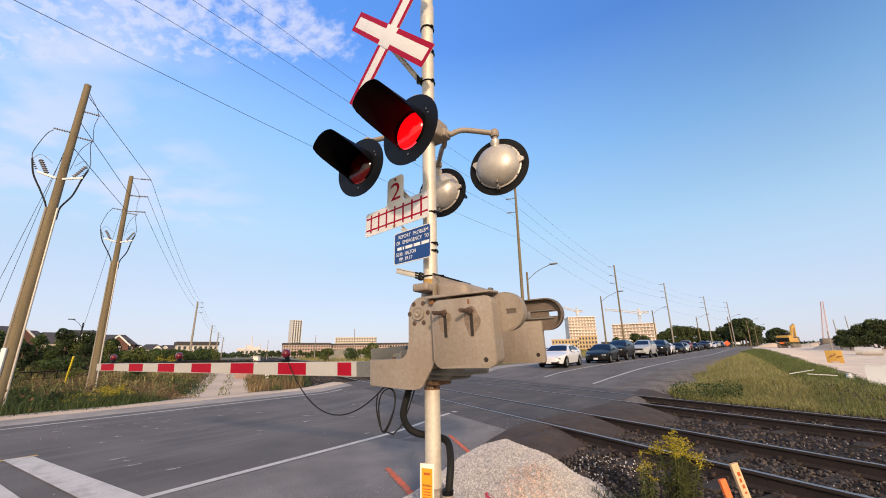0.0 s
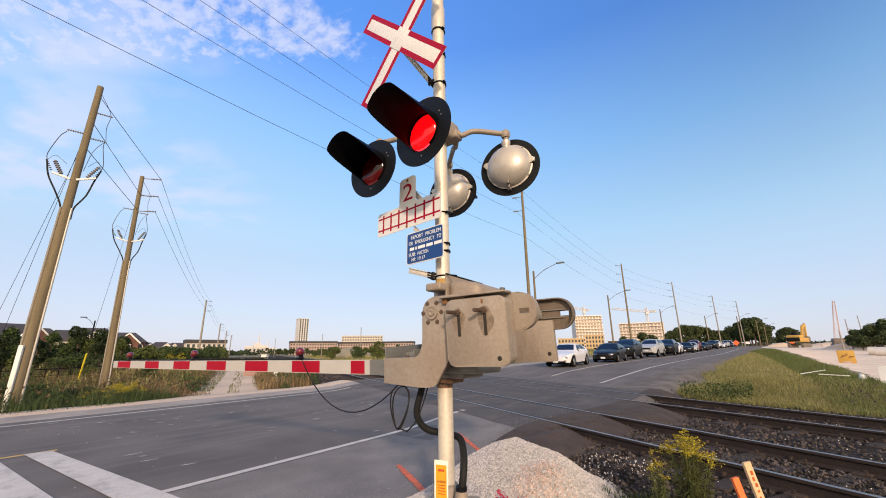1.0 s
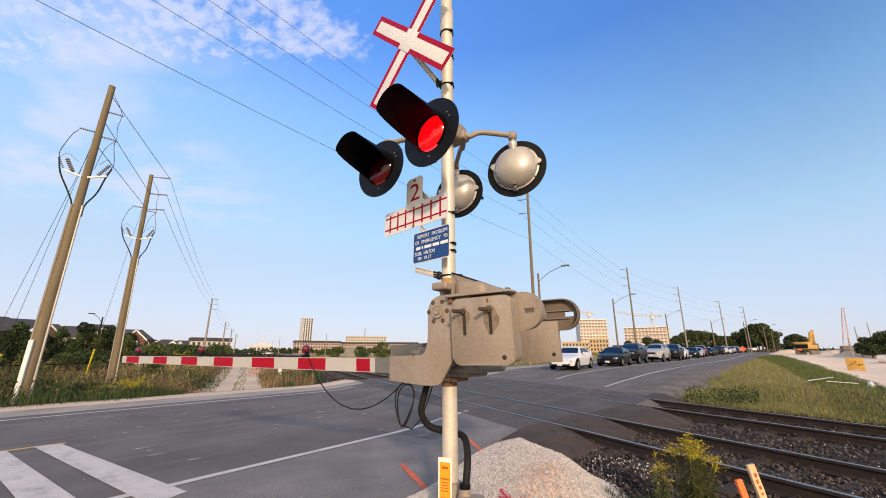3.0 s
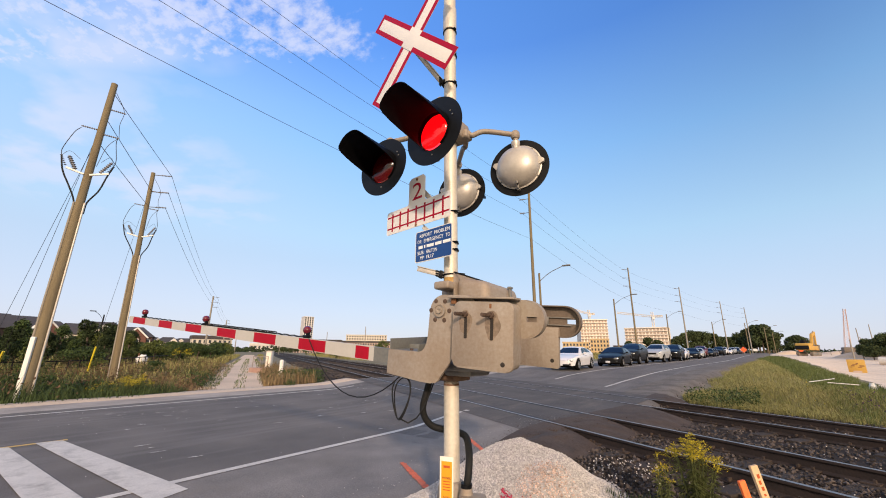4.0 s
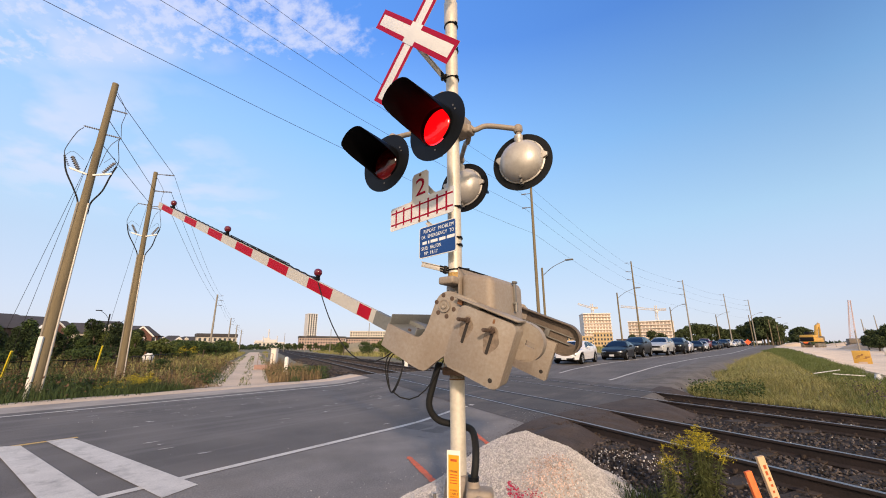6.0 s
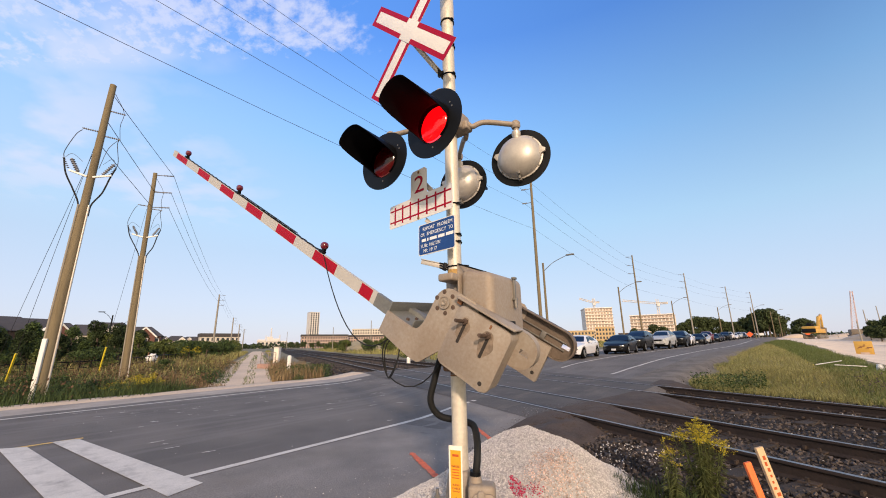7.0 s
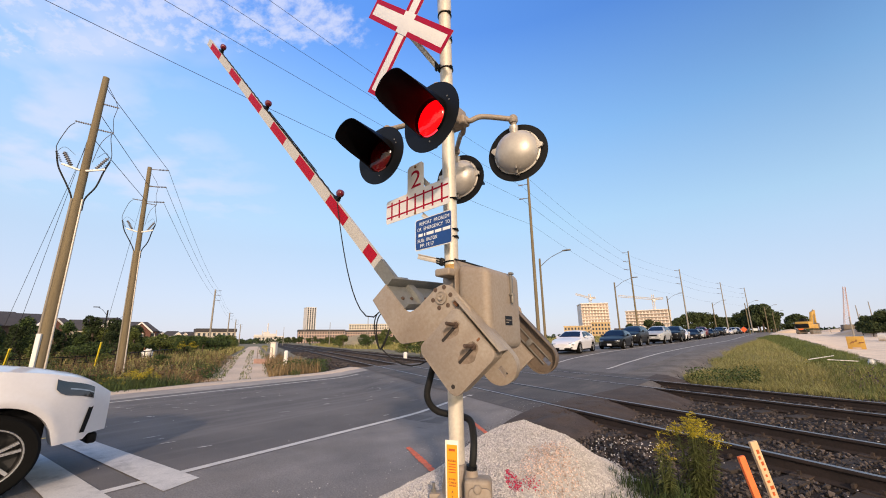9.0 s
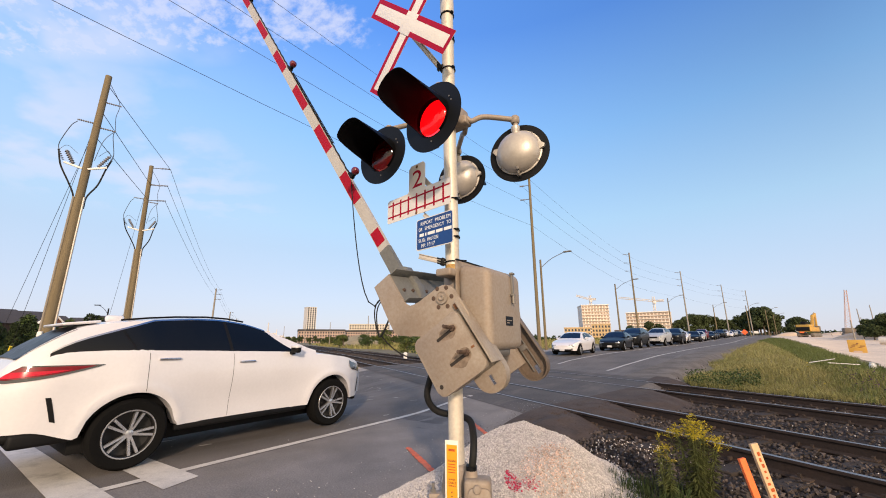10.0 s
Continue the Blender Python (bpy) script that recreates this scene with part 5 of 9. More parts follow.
# ballast stones between and beside the rails
STONE_V = np.array([(1, 0, 0), (-1, 0, 0), (0, 1, 0), (0, -1, 0), (0, 0, 1), (0, 0, -1)], float)
STONE_F = np.array([(0, 2, 4), (2, 1, 4), (1, 3, 4), (3, 0, 4), (2, 0, 5), (1, 2, 5), (3, 1, 5), (0, 3, 5)])


def stones_object(name, pos, size, material, label, category):
    n = len(pos)
    v = STONE_V[None] * (size * rng.uniform(0.55, 1.3, (n, 1)))[:, :, None] * rng.uniform(0.6, 1.25, (n, 6))[:, :, None]
    q = rng.normal(size=(n, 4))
    q /= np.linalg.norm(q, axis=1)[:, None]
    w, x, y, z = q.T
    rot = np.stack([np.stack([1 - 2 * (y * y + z * z), 2 * (x * y - z * w), 2 * (x * z + y * w)], 1),
                    np.stack([2 * (x * y + z * w), 1 - 2 * (x * x + z * z), 2 * (y * z - x * w)], 1),
                    np.stack([2 * (x * z - y * w), 2 * (y * z + x * w), 1 - 2 * (x * x + y * y)], 1)], 1)
    v = np.einsum("nij,nkj->nki", rot, v) + pos[:, None, :]
    f = STONE_F[None] + (np.arange(n) * 6)[:, None, None]
    me = bpy.data.meshes.new(name)
    me.from_pydata(v.reshape(-1, 3).tolist(), [], f.reshape(-1, 3).tolist())
    me.materials.append(material)
    return tagged(new(name, me), label, category, kind="stuff")


def track_xy(n, s0, s1, t0, t1):
    s, t = rng.uniform(s0, s1, n), rng.uniform(t0, t1, n)
    return np.stack([ACROSS.x * s + TRACK.x * t, ACROSS.y * s + TRACK.y * t], 1), s


xy, s = track_xy(42000, 2.9, 13.2, -11.0, 6.0)
keep = [x > -2.75 + bend(y) - 0.5 * noise.noise(Vector((x, y, 0))) + 0.25 * math.sin(y * 0.8) for x, y in xy]
xy, s = xy[keep], s[keep]
z = np.array([land_z(x, y) for x, y in xy]) + rng.uniform(-0.01, 0.035, len(xy))
for r in RAILS:      # kept clear of the rails' feet
    z[np.abs(s - r) < 0.09] -= 0.08
stones_object("ballast_stones", np.concatenate([xy, z[:, None]], 1), 0.032, STONE, "dark crushed stone ballast round the railway ties", "ballast")
xy, s = track_xy(9000, 3.0, 13.0, 13.0, 60.0)
xy = xy[xy[:, 0] < -15.0]
stones_object("ballast_stones_far", np.concatenate([xy, (heights(xy) + 0.02)[:, None]], 1), 0.06, STONE, "dark ballast along the tracks beyond the road", "ballast")
before = rng.bit_generator.state
xy, s = track_xy(24000, 2.7, 7.6, -6.0, 6.0)
keep = [x > -2.9 + bend(y) - 0.5 * noise.noise(Vector((x, y, 0))) + 0.25 * math.sin(y * 0.8) for x, y in xy]
xy, s = xy[keep], s[keep]
z = np.array([land_z(x, y) for x, y in xy]) + rng.uniform(0.0, 0.045, len(xy))
for r in RAILS:
    z[np.abs(s - r) < 0.09] -= 0.09
stones_object("small_ballast_stones", np.concatenate([xy, z[:, None]], 1), 0.025, STONE, "small dark crushed stones of the near ballast", "ballast")
rng.bit_generator.state = before
BED_T = steps((-40, -12, 4), (-12, 16, 0.4), (16, 60, 2), (60, 420, 20))
verts, k = [], 26
for t in BED_T:
    for i in range(k + 1):
        sv = 2.6 + 11.2 * i / k
        p = along(sv, t)
        edge = min(i, k - i) / 3.0
        on = smooth01((p.x + 15.6) / 0.5) * (1 - smooth01((p.x + 2.9 - bend(p.y)) / 0.5))
        verts.append((p.x, p.y, land_z(p.x, p.y) + 0.02 * min(1, edge) - 0.05 * (edge == 0) - 0.12 * on + 0.012 * noise.noise(Vector((p.x * 3, p.y * 3, 1)))))
bed = mesh_object("ballast_bed", verts, [(j * (k + 1) + i, j * (k + 1) + i + 1, (j + 1) * (k + 1) + i + 1, (j + 1) * (k + 1) + i) for j in range(len(BED_T) - 1) for i in range(k)], BALLAST)
tagged(bed, "dark oily ballast bed under the tracks", "ballast", kind="structure")

# dirt spilled where the asphalt meets the rails
DIRT = mat("brown_dirt", (0.054, 0.036, 0.026), 0.95, vary=0.35, scale=3, fine=30, bump=1.0, dirt=0.6, dirt_colour=(0.095, 0.072, 0.055))
for s0, s1, run in ((10.82, 12.6, 0.9), (6.85, 9.12, 1.7), (5.36, 6.68, 1.5), (3.3, 5.16, 1.2)):
    verts, n, m = [], 14, 26
    for i in range(n + 1):
        for j in range(m + 1):
            sv, a = s0 + (s1 - s0) * i / n, j / m
            yb = (sv + 3.0 * ACROSS.x) / ACROSS.y
            x = -3.25 + bend(yb) + (run + 0.5) * a
            y = (sv - x * ACROSS.x) / ACROSS.y
            fall = smooth01((a - 0.34 - 0.10 * noise.noise(Vector((sv * 1.7, 0, s0)))) / 0.62)
            side = min(1.0, 5 * i / n, 5 * (n - i) / n)
            top = road_z(x, y) + 0.010 if a < 0.34 else RAIL_Z - 0.005 * (1 - side) - 0.02 * (1 - side)
            hgt = top * (1 - fall) + (-0.06) * fall
            rough = (0.035 * noise.noise(Vector((x * 4, y * 4, 0))) + 0.018 * noise.noise(Vector((x * 13, y * 13, 4)))) * min(1.0, 2 * a) * side
            verts.append((x, y, hgt + rough * smooth01(a / 0.3) - 0.012 * (j == 0)))
    ob = mesh_object("dirt_heap", verts, [(i * (m + 1) + j, i * (m + 1) + j + 1, (i + 1) * (m + 1) + j + 1, (i + 1) * (m + 1) + j) for i in range(n) for j in range(m)], DIRT)
    tagged(ob, "heap of brown dirt where road meets rails", "dirt", group="dirt heaps", kind="structure")

# limestone gravel pad and pile round the mast
def gravel_z(x, y):
    pad = 0.25 * smooth01((x + 3.12) / 0.8) * smooth01((y - 0.6) / 0.8) * (1 - smooth01((x + 1.6) / 0.5)) * (1 - smooth01((y - 4.2) / 1.2))
    r = math.hypot((x + 2.09) / (0.92 if x < -2.09 else 1.12), (y - 4.45) / 1.25)
    pile = 0.172 * (1 - r + math.sqrt((1 - r) ** 2 + 0.012)) * smooth01((x + 3.1) / 0.5)
    toe = 0.13 * math.exp(-(((x + 1.25) / 0.42) ** 2 + ((y - 3.95) / 0.62) ** 2))
    n = 0.22 * noise.noise(Vector((x * 1.6, y * 1.6, 9)))
    sink = max(smooth01((x + 1.15 + n) / 0.45) * (1 - smooth01((y - 2.9) / 0.8)), 1 - smooth01((y - 0.75 - n) / 0.6))     # the spread thins out into the grass
    return -0.055 + pad + pile + toe - 0.30 * sink + 0.02 * noise.noise(Vector((x * 3, y * 3, 0))) + 0.008 * noise.noise(Vector((x * 11, y * 11, 0)))


xs, ys = steps((-3.25, -0.60, 0.04)), steps((0.5, 6.0, 0.04))
pile = mesh_object("gravel_pile", *grid_sheet(xs, ys, gravel_z), GRAVEL)
tagged(pile, "heap of pale limestone gravel round the mast foot", "gravel", kind="structure")
xy = scatter(64000, -3.15, -0.65, 1.6, 5.7)
z = np.array([gravel_z(x, y) for x, y in xy])
ok = z > -0.04 + 0.02 * rng.uniform(-1, 1, len(z))
xy, z = xy[ok], z[ok]
pos, size = np.concatenate([xy, (z + rng.uniform(-0.003, 0.006, len(xy)))[:, None]], 1), 0.0084
# chips dusted by the marking paint, where the can passed
tint = np.array([math.exp(-((x + 1.50) / 0.26) ** 2 - ((y - 3.72) / 0.40) ** 2) + 0.10 * noise.noise(Vector((x * 6, y * 6, 2))) for x, y in xy]) * rng.uniform(0.3, 1.3, len(xy))
blush = tint > 0.42
mark = np.array([math.exp(-(((x + 1.70) * 0.67 - (y - 3.33) * 0.74) / 0.16) ** 2 - (((x + 1.70) * 0.74 + (y - 3.33) * 0.67) / 0.055) ** 2) for x, y in xy])
mark = np.maximum(mark, 0.35 * np.array([math.exp(-((x + 1.56) / 0.14) ** 2 - ((y - 3.38) / 0.16) ** 2) for x, y in xy])) * rng.uniform(0.5, 1.5, len(xy)) > 0.33
blush &= ~mark
stones_object("red_chips", pos[mark], size, SPRAY_RED, "limestone chips sprayed crimson", "gravel")
stones_object("gravel_chips", pos[~blush & ~mark], size, CHIP, "loose pale limestone chips on the gravel heap", "gravel")
stones_object("blushed_chips", pos[blush & ~mark], size, CHIP_BLUSH, "limestone chips dusted with orange marking paint", "gravel")
xy = scatter(1500, -1.75, 0.1, 2.6, 6.4, lambda x, y: rng.uniform() < math.exp(-max(0.0, x + 1.5) / 0.30))
stones_object("spilled_chips", np.concatenate([xy, (heights(xy) + 0.050)[:, None]], 1), 0.011, CHIP, "pale limestone chips spilled over dark ballast", "gravel")
xy = scatter(320, -1.5, 9, 3.5, 12, lambda x, y: 2.9 < x * ACROSS.x + y * ACROSS.y < 13)
stones_object("pale_ballast_stones", np.concatenate([xy, (heights(xy) + 0.05)[:, None]], 1), 0.010, CHIP, "few pale stones among dark ballast", "ballast")
xy = scatter(420, -3.9, -2.7, 0.5, 8.5)
stones_object("loose_grit", np.concatenate([xy, np.array([road_z(x, y) + 0.004 for x, y in xy])[:, None]], 1), 0.0055, CHIP, "pale grit scattered over the road edge", "grit")
quads = []
for i in range(70):
    x, y, a = rng.uniform(-13.0, -5.6), rng.uniform(2.4, 13.0), rng.normal() * 0.35 + 1.2
    if 4.2 < x * ACROSS.x + y * ACROSS.y < 5.2:
        continue
    l, w = rng.uniform(0.03, 0.11), rng.uniform(0.012, 0.03)
    d, e = np.array([math.cos(a), math.sin(a), 0]) * l, np.array([-math.sin(a), math.cos(a), 0]) * w
    c = np.array([x, y, road_z(x, y) + 0.010])
    quads += [[c - d, c - 0.2 * d + e, c + d, c + 0.1 * d - 0.8 * e], [c + 0.6 * d, c + 0.8 * d + 0.7 * e, c + 1.3 * d + 0.2 * e, c + 1.1 * d - 0.5 * e]]
tagged(quads_object("road_scuffs", np.array(quads), ROAD_PAINT), "pale scuffs and worn paint flecks on the asphalt", "road marking", kind="stuff")
xy = scatter(90, -13.0, -5.5, 1.5, 14)
stones_object("road_grit", np.concatenate([xy, np.array([road_z(x, y) + 0.004 for x, y in xy])[:, None]], 1), 0.008, CHIP, "scattered pale stones on the asphalt", "grit")
xy = scatter(500, -3.0, 0.6, 12.8, 24.0, lambda x, y: -2.9 + bend(y) < x < -2.1 + bend(y) - 0.3 * abs(math.sin(y * 3)))
stones_object("shoulder_stones", np.concatenate([xy, (heights(xy) + 0.06)[:, None]], 1), 0.028, STONE, "grey stones along the shoulder beyond the tracks", "stones")


xy = scatter(700, -3.2, -1.4, 11.6, 15.5, lambda x, y: -2.9 + bend(y) < x < -2.0 + bend(y) and x * ACROSS.x + y * ACROSS.y > 11.3)
stones_object("pale_bank_stones", np.concatenate([xy, (heights(xy) + 0.05)[:, None]], 1), 0.030, CHIP, "pale broken stones at the end of the grass bank", "stones")


def paint_streak(name, a, b, width, material, label):
    """Sprayed line on road and gravel, with ragged edges."""
    verts, n = [], 36
    a, b = Vector(a), Vector(b)
    side = Vector((-(b - a).y, (b - a).x)).normalized()
    for i in range(n + 1):
        p = a.lerp(b, i / n)
        w = width * (0.55 + 0.45 * math.sin(math.pi * (0.12 + 0.8 * i / n))) + 0.02 * noise.noise(Vector((i * 0.7, 0, 9)))
        for sgn in (-1, -0.33, 0.33, 1):
            q = p + side * w * sgn * (1 + 0.3 * noise.noise(Vector((i * 1.3, sgn, 4))))
            verts.append((q.x, q.y, max(gravel_z(q.x, q.y), road_z(q.x, q.y)) + 0.012))
    ob = mesh_object(name, verts, [(4 * i + j, 4 * i + j + 1, 4 * i + j + 5, 4 * i + j + 4) for i in range(n) for j in range(3)], material)
    return tagged(ob, label, "paint mark", kind="structure")


SPRAY = mat("orange_spray", (0.62, 0.13, 0.06), 0.9, vary=0.3, scale=12, fine=70, bump=0.5, dirt=0.85, dirt_colour=(0.28, 0.17, 0.13))
paint_streak("paint_mark_orange", (-3.80, 4.36), (-2.68, 3.62), 0.042, SPRAY, "orange sprayed survey line from road to gravel")
paint_streak("paint_mark_far", (-4.10, 6.32), (-2.80, 5.15), 0.032, SPRAY, "orange sprayed survey line beyond the mast")


# survey stakes
def stake(x, y, z0, top, lean, w, material, label, printed):
    ob = empty("survey_stake", pose(x, y, z0, lean[0], lean[1], 40), label, "stake", "survey stakes")
    bm = bmesh.new()
    box(bm, (w, 0.022, top), (0, 0, top / 2 - 0.1), 0.003)
    part("shaft", bm, material, ob)
    if printed:
        bm = bmesh.new()
        for i in range(15):
            box(bm, (w * (0.25 + 0.25 * random.random()), 0.001, 0.013 + 0.014 * random.random()), (w * random.uniform(-0.1, 0.1), -0.0118, top - 0.16 - 0.034 * i))
        tagged(part("plain_bars", bm, PRINT, ob), kind="stuff")
    return ob


STAKE_WOOD = mat("raw_stake_wood", (0.62, 0.42, 0.24), 0.8, vary=0.15, scale=6, fine=40, bump=0.2, stretch=(1, 1, 0.2))
stake(0.175, 3.36, -0.02, 0.93, (-3, -11), 0.048, STAKE_WOOD, "raw wooden survey stake with red writing in the ballast", True)
stake(0.10, 3.25, -0.02, 0.86, (-3, -12), 0.04, ORANGE, "orange painted wooden survey stake in the ballast", False)


# goldenrod: stems, narrow leaves and plumes of yellow flowers
def goldenrod(x, y, z0, height, stems, spread, lush=1.0, label="goldenrod plant with yellow plumes growing in the ballast"):
    ob = empty("goldenrod", Matrix.Translation((x, y, z0)), label, "plant", "goldenrod plants")
    bm = bmesh.new()
    leaves, flowers = [], []
    for i in range(stems):
        a, r = rng.uniform(0, 6.28), spread * math.sqrt(rng.uniform(0.02, 1))
        h = height * (1.0 - 0.34 * r / spread) * rng.uniform(0.86, 1.04)
        top = Vector((math.cos(a) * r, math.sin(a) * r, h))
        foot = top * 0.28
        foot.z = 0
        pts = [foot, foot.lerp(top, 0.5) + Vector((0, 0, h * 0.04)), top]
        tube(bm, spline(pts, 4), [0.005, 0.005, 0.005, 0.0045, 0.004, 0.0035, 0.003, 0.0025, 0.002][:9], 5)
        for k in range(int(40 * lush)):
            t = rng.uniform(0.08, 0.88)
            c = foot.lerp(top, t)
            leaves.append((c.x, c.y, c.z, rng.uniform(0, 6.28), 0.045 + 0.05 * (1 - t)))
        for k in range(int(8 * lush)):          # flower sprays arch outwards
            b = rng.uniform(0, 6.28)
            t0 = rng.uniform(0.86, 1.0)
            reach = height * (0.05 + 0.80 * (1.0 - t0)) * rng.uniform(0.7, 1.1)
            for m in range(17):
                u = m / 16
                c = foot.lerp(top, t0)
                flowers.append((c.x + math.cos(b) * reach * u, c.y + math.sin(b) * reach * u, c.z + reach * (0.55 * u - 0.35 * u * u) + rng.normal() * 0.006))
    part("stem", bm, STEM_GREEN, ob)["kind"] = "stuff"
    quads = []
    for cx, cy, cz, a, l in leaves:
        d = np.array([math.cos(a), math.sin(a), -0.15])
        sd = np.array([-math.sin(a), math.cos(a), 0]) * l * 0.095
        c = np.array([cx, cy, cz])
        quads.append([c, c + d * l * 0.5 + sd, c + d * l + np.array([0, 0, -0.2 * l]), c + d * l * 0.5 - sd])
    quads_object("leaves", np.array(quads), STEM_GREEN, ob)["kind"] = "stuff"
    quads_object("flower_plume", leaf_quads(np.array(flowers), 0.0052 * (height / 0.75)), GOLD, ob)["kind"] = "stuff"
    return ob


goldenrod(-0.42, 4.62, -0.03, 0.84, 25, 0.22, 1.25)
goldenrod(-0.66, 4.42, -0.03, 0.64, 7, 0.10, 1.0)
for x, y, h, n in ((-17.3, 5.0, 0.85, 26), (-17.8, 5.6, 0.95, 26), (-17.0, 4.3, 0.70, 16), (-18.6, 5.3, 1.0, 18), (-41.0, 16.0, 1.7, 18), (-42.3, 15.6, 1.6, 16)):
    goldenrod(x, y, land_z(x, y), h * 1.15, n, 0.42, 0.9, "goldenrod in yellow flower on the grass verge")

# grass tufts in the ballast near the pile
xy = scatter(2600, -1.45, -0.45, 3.1, 4.7)
tagged(quads_object("grass_tuft", blades(xy, heights(xy) + 0.0, 0.17, 0.005, 0.7), GRASS_LUSH), "short green grass at the edge of the ballast", "grass", kind="stuff")

DITCH_GRASS = mat("ditch_grass", (0.085, 0.115, 0.034), 0.8, vary=0.35, scale=0.5, fine=5, bump=0, island=0.4, spec=0.12, second=(0.15, 0.165, 0.06))
# tall grass beyond the tracks
def beyond(x, y):
    sv = x * ACROSS.x + y * ACROSS.y
    b = bend(y)
    return sv > 12.3 and x - b > bank_edge(y) + 0.25 * math.sin(y) + max(0.0, 0.35 * (14.5 - y)) and x < 4.6 + 0.03 * (y - 22) + 0.5 * math.sin(y * 0.7)


xy = scatter(270000, -2.2, 9.5, 9.0, 75.0, lambda x, y: beyond(x, y) and rng.uniform() < (1.0 if y < 26 else 0.55))
z = heights(xy)
ditch = np.array([x > 2.2 + 0.02 * (y - 15) for x, y in xy])
tagged(quads_object("tall_grass", blades(xy[~ditch], z[~ditch], 0.19, 0.0042, 1.1), GRASS), "tall yellow-green grass on the bank beyond the tracks", "grass", kind="stuff")
tagged(quads_object("ditch_grass", blades(xy[ditch], z[ditch], 0.22, 0.0048, 0.95), DITCH_GRASS), "darker green grass in the ditch beside the works", "grass", kind="stuff")
xy = scatter(80000, -2.2, 7.0, 9.0, 19.0, beyond)
tagged(quads_object("bank_grass", blades(xy, heights(xy), 0.17, 0.004, 1.1), GRASS), "shorter green grass on the near end of the bank", "grass", kind="stuff")
xy = scatter(5000, -1.8, 0.6, 11.9, 15.8, lambda x, y: beyond(x, y) and clump(x * 3, y * 3) > -0.2)
tagged(quads_object("weeds", leaf_quads(np.concatenate([xy, (heights(xy) + rng.uniform(0.05, 0.5, len(xy)))[:, None]], 1), 0.034), LEAF), "leafy green weeds at the end of the bank", "weeds", kind="stuff")
xy = scatter(330, 2.3, 4.2, 12.6, 15.5, beyond)
tagged(quads_object("purple_wildflowers", leaf_quads(np.concatenate([xy, (heights(xy) + rng.uniform(0.25, 0.55, len(xy)))[:, None]], 1), 0.022), PURPLE), "purple wildflowers among the grass", "wildflowers", kind="stuff")
xy = scatter(40, -0.5, 2.4, 13.2, 18.0, beyond)
tagged(quads_object("yellow_wildflowers", leaf_quads(np.concatenate([xy, (heights(xy) + rng.uniform(0.3, 0.5, len(xy)))[:, None]], 1), 0.02), GOLD), "a few yellow wildflowers in tall grass", "wildflowers", kind="stuff")

# verge beyond the road on the west
PATH_A, PATH_B = Vector((-17.8, 9.2)), Vector((-87.0, 46.5))


def path_off(x, y):
    d = (PATH_B - PATH_A).normalized()
    q = Vector((x, y)) - PATH_A
    return q.dot(Vector((-d.y, d.x)))         # positive away from the track


def verge(x, y):
    sv = x * ACROSS.x + y * ACROSS.y
    o = path_off(x, y)
    return x < -15.4 - 0.4 * noise.noise(Vector((y * 0.6, 0, 2))) and (sv < 1.4 and abs(o) > 1.15 + 0.35 * noise.noise(Vector((x * 0.8, y * 0.8, 1))))


xy = scatter(120000, -42, -15.2, -3, 24, lambda x, y: verge(x, y) and rng.uniform() < max(0.3, 1 - (-15 - x) / 24))
kind = np.array([noise.noise(Vector((x * 0.22, y * 0.22, 5))) + 0.45 * (y > 5.7) + 0.18 * (x > -16.6) * (y > 6) for x, y in xy])
z = heights(xy)
g, d = kind < 0.30, kind >= 0.30


def tall(xy, h):
    """Clumps of taller and shorter grass."""
    return np.array([h * (0.85 + 0.75 * noise.noise(Vector((x * 1.1, y * 1.1, 3)))) * (0.55 + 0.45 * smooth01((-15.6 - x) / 1.2)) * (0.25 + 0.75 * smooth01((abs(path_off(x, y)) - 1.3) / 1.4)) for x, y in xy])


tagged(quads_object("verge_grass", blades(xy[g], z[g], tall(xy[g], 0.80), 0.0085, 0.85), GRASS_LUSH), "tall green grass and reeds on the road verge", "grass", kind="stuff")
tagged(quads_object("dry_verge_grass", blades(xy[d], z[d], tall(xy[d], 0.72), 0.008, 0.9), GRASS_DRY), "tall dry brown grass beside the gravel path", "grass", kind="stuff")
xy = scatter(16000, -40, -20.0, 0, 22, lambda x, y: verge(x, y) and clump(x, y) > -0.05)
tagged(quads_object("brown_seedheads", leaf_quads(np.concatenate([xy, (heights(xy) + rng.uniform(0.5, 1.1, len(xy)))[:, None]], 1), 0.032), SEED_BROWN), "brown seed heads of tall weeds", "weeds", kind="stuff")
xy = scatter(9000, -30, -16.2, 9.5, 19, lambda x, y: x * ACROSS.x + y * ACROSS.y < 2.5 and path_off(x, y) < -1.2 and x < -16.0)
tagged(quads_object("path_side_grass", blades(xy, heights(xy), 0.8, 0.015, 0.6), GRASS_DRY), "dry brown grass between path and tracks", "grass", kind="stuff")
xy = scatter(3500, -21, -17.5, 12.5, 15.5, lambda x, y: x * ACROSS.x + y * ACROSS.y < 3.2)
tagged(quads_object("green_weeds", leaf_quads(np.concatenate([xy, (heights(xy) + rng.uniform(0.1, 0.9, len(xy)))[:, None]], 1), 0.055), LEAF), "green leafy weeds at the end of the dry grass", "weeds", kind="stuff")

xy = scatter(9000, -36, -15.6, -3, 18, lambda x, y: verge(x, y) and noise.noise(Vector((x * 0.5, y * 0.5, 8))) > 0.05)
tagged(quads_object("verge_weeds", leaf_quads(np.concatenate([xy, (heights(xy) + rng.uniform(0.1, 0.75, len(xy)))[:, None]], 1), 0.05), LEAF), "leafy green weeds among the verge grass", "weeds", kind="stuff")

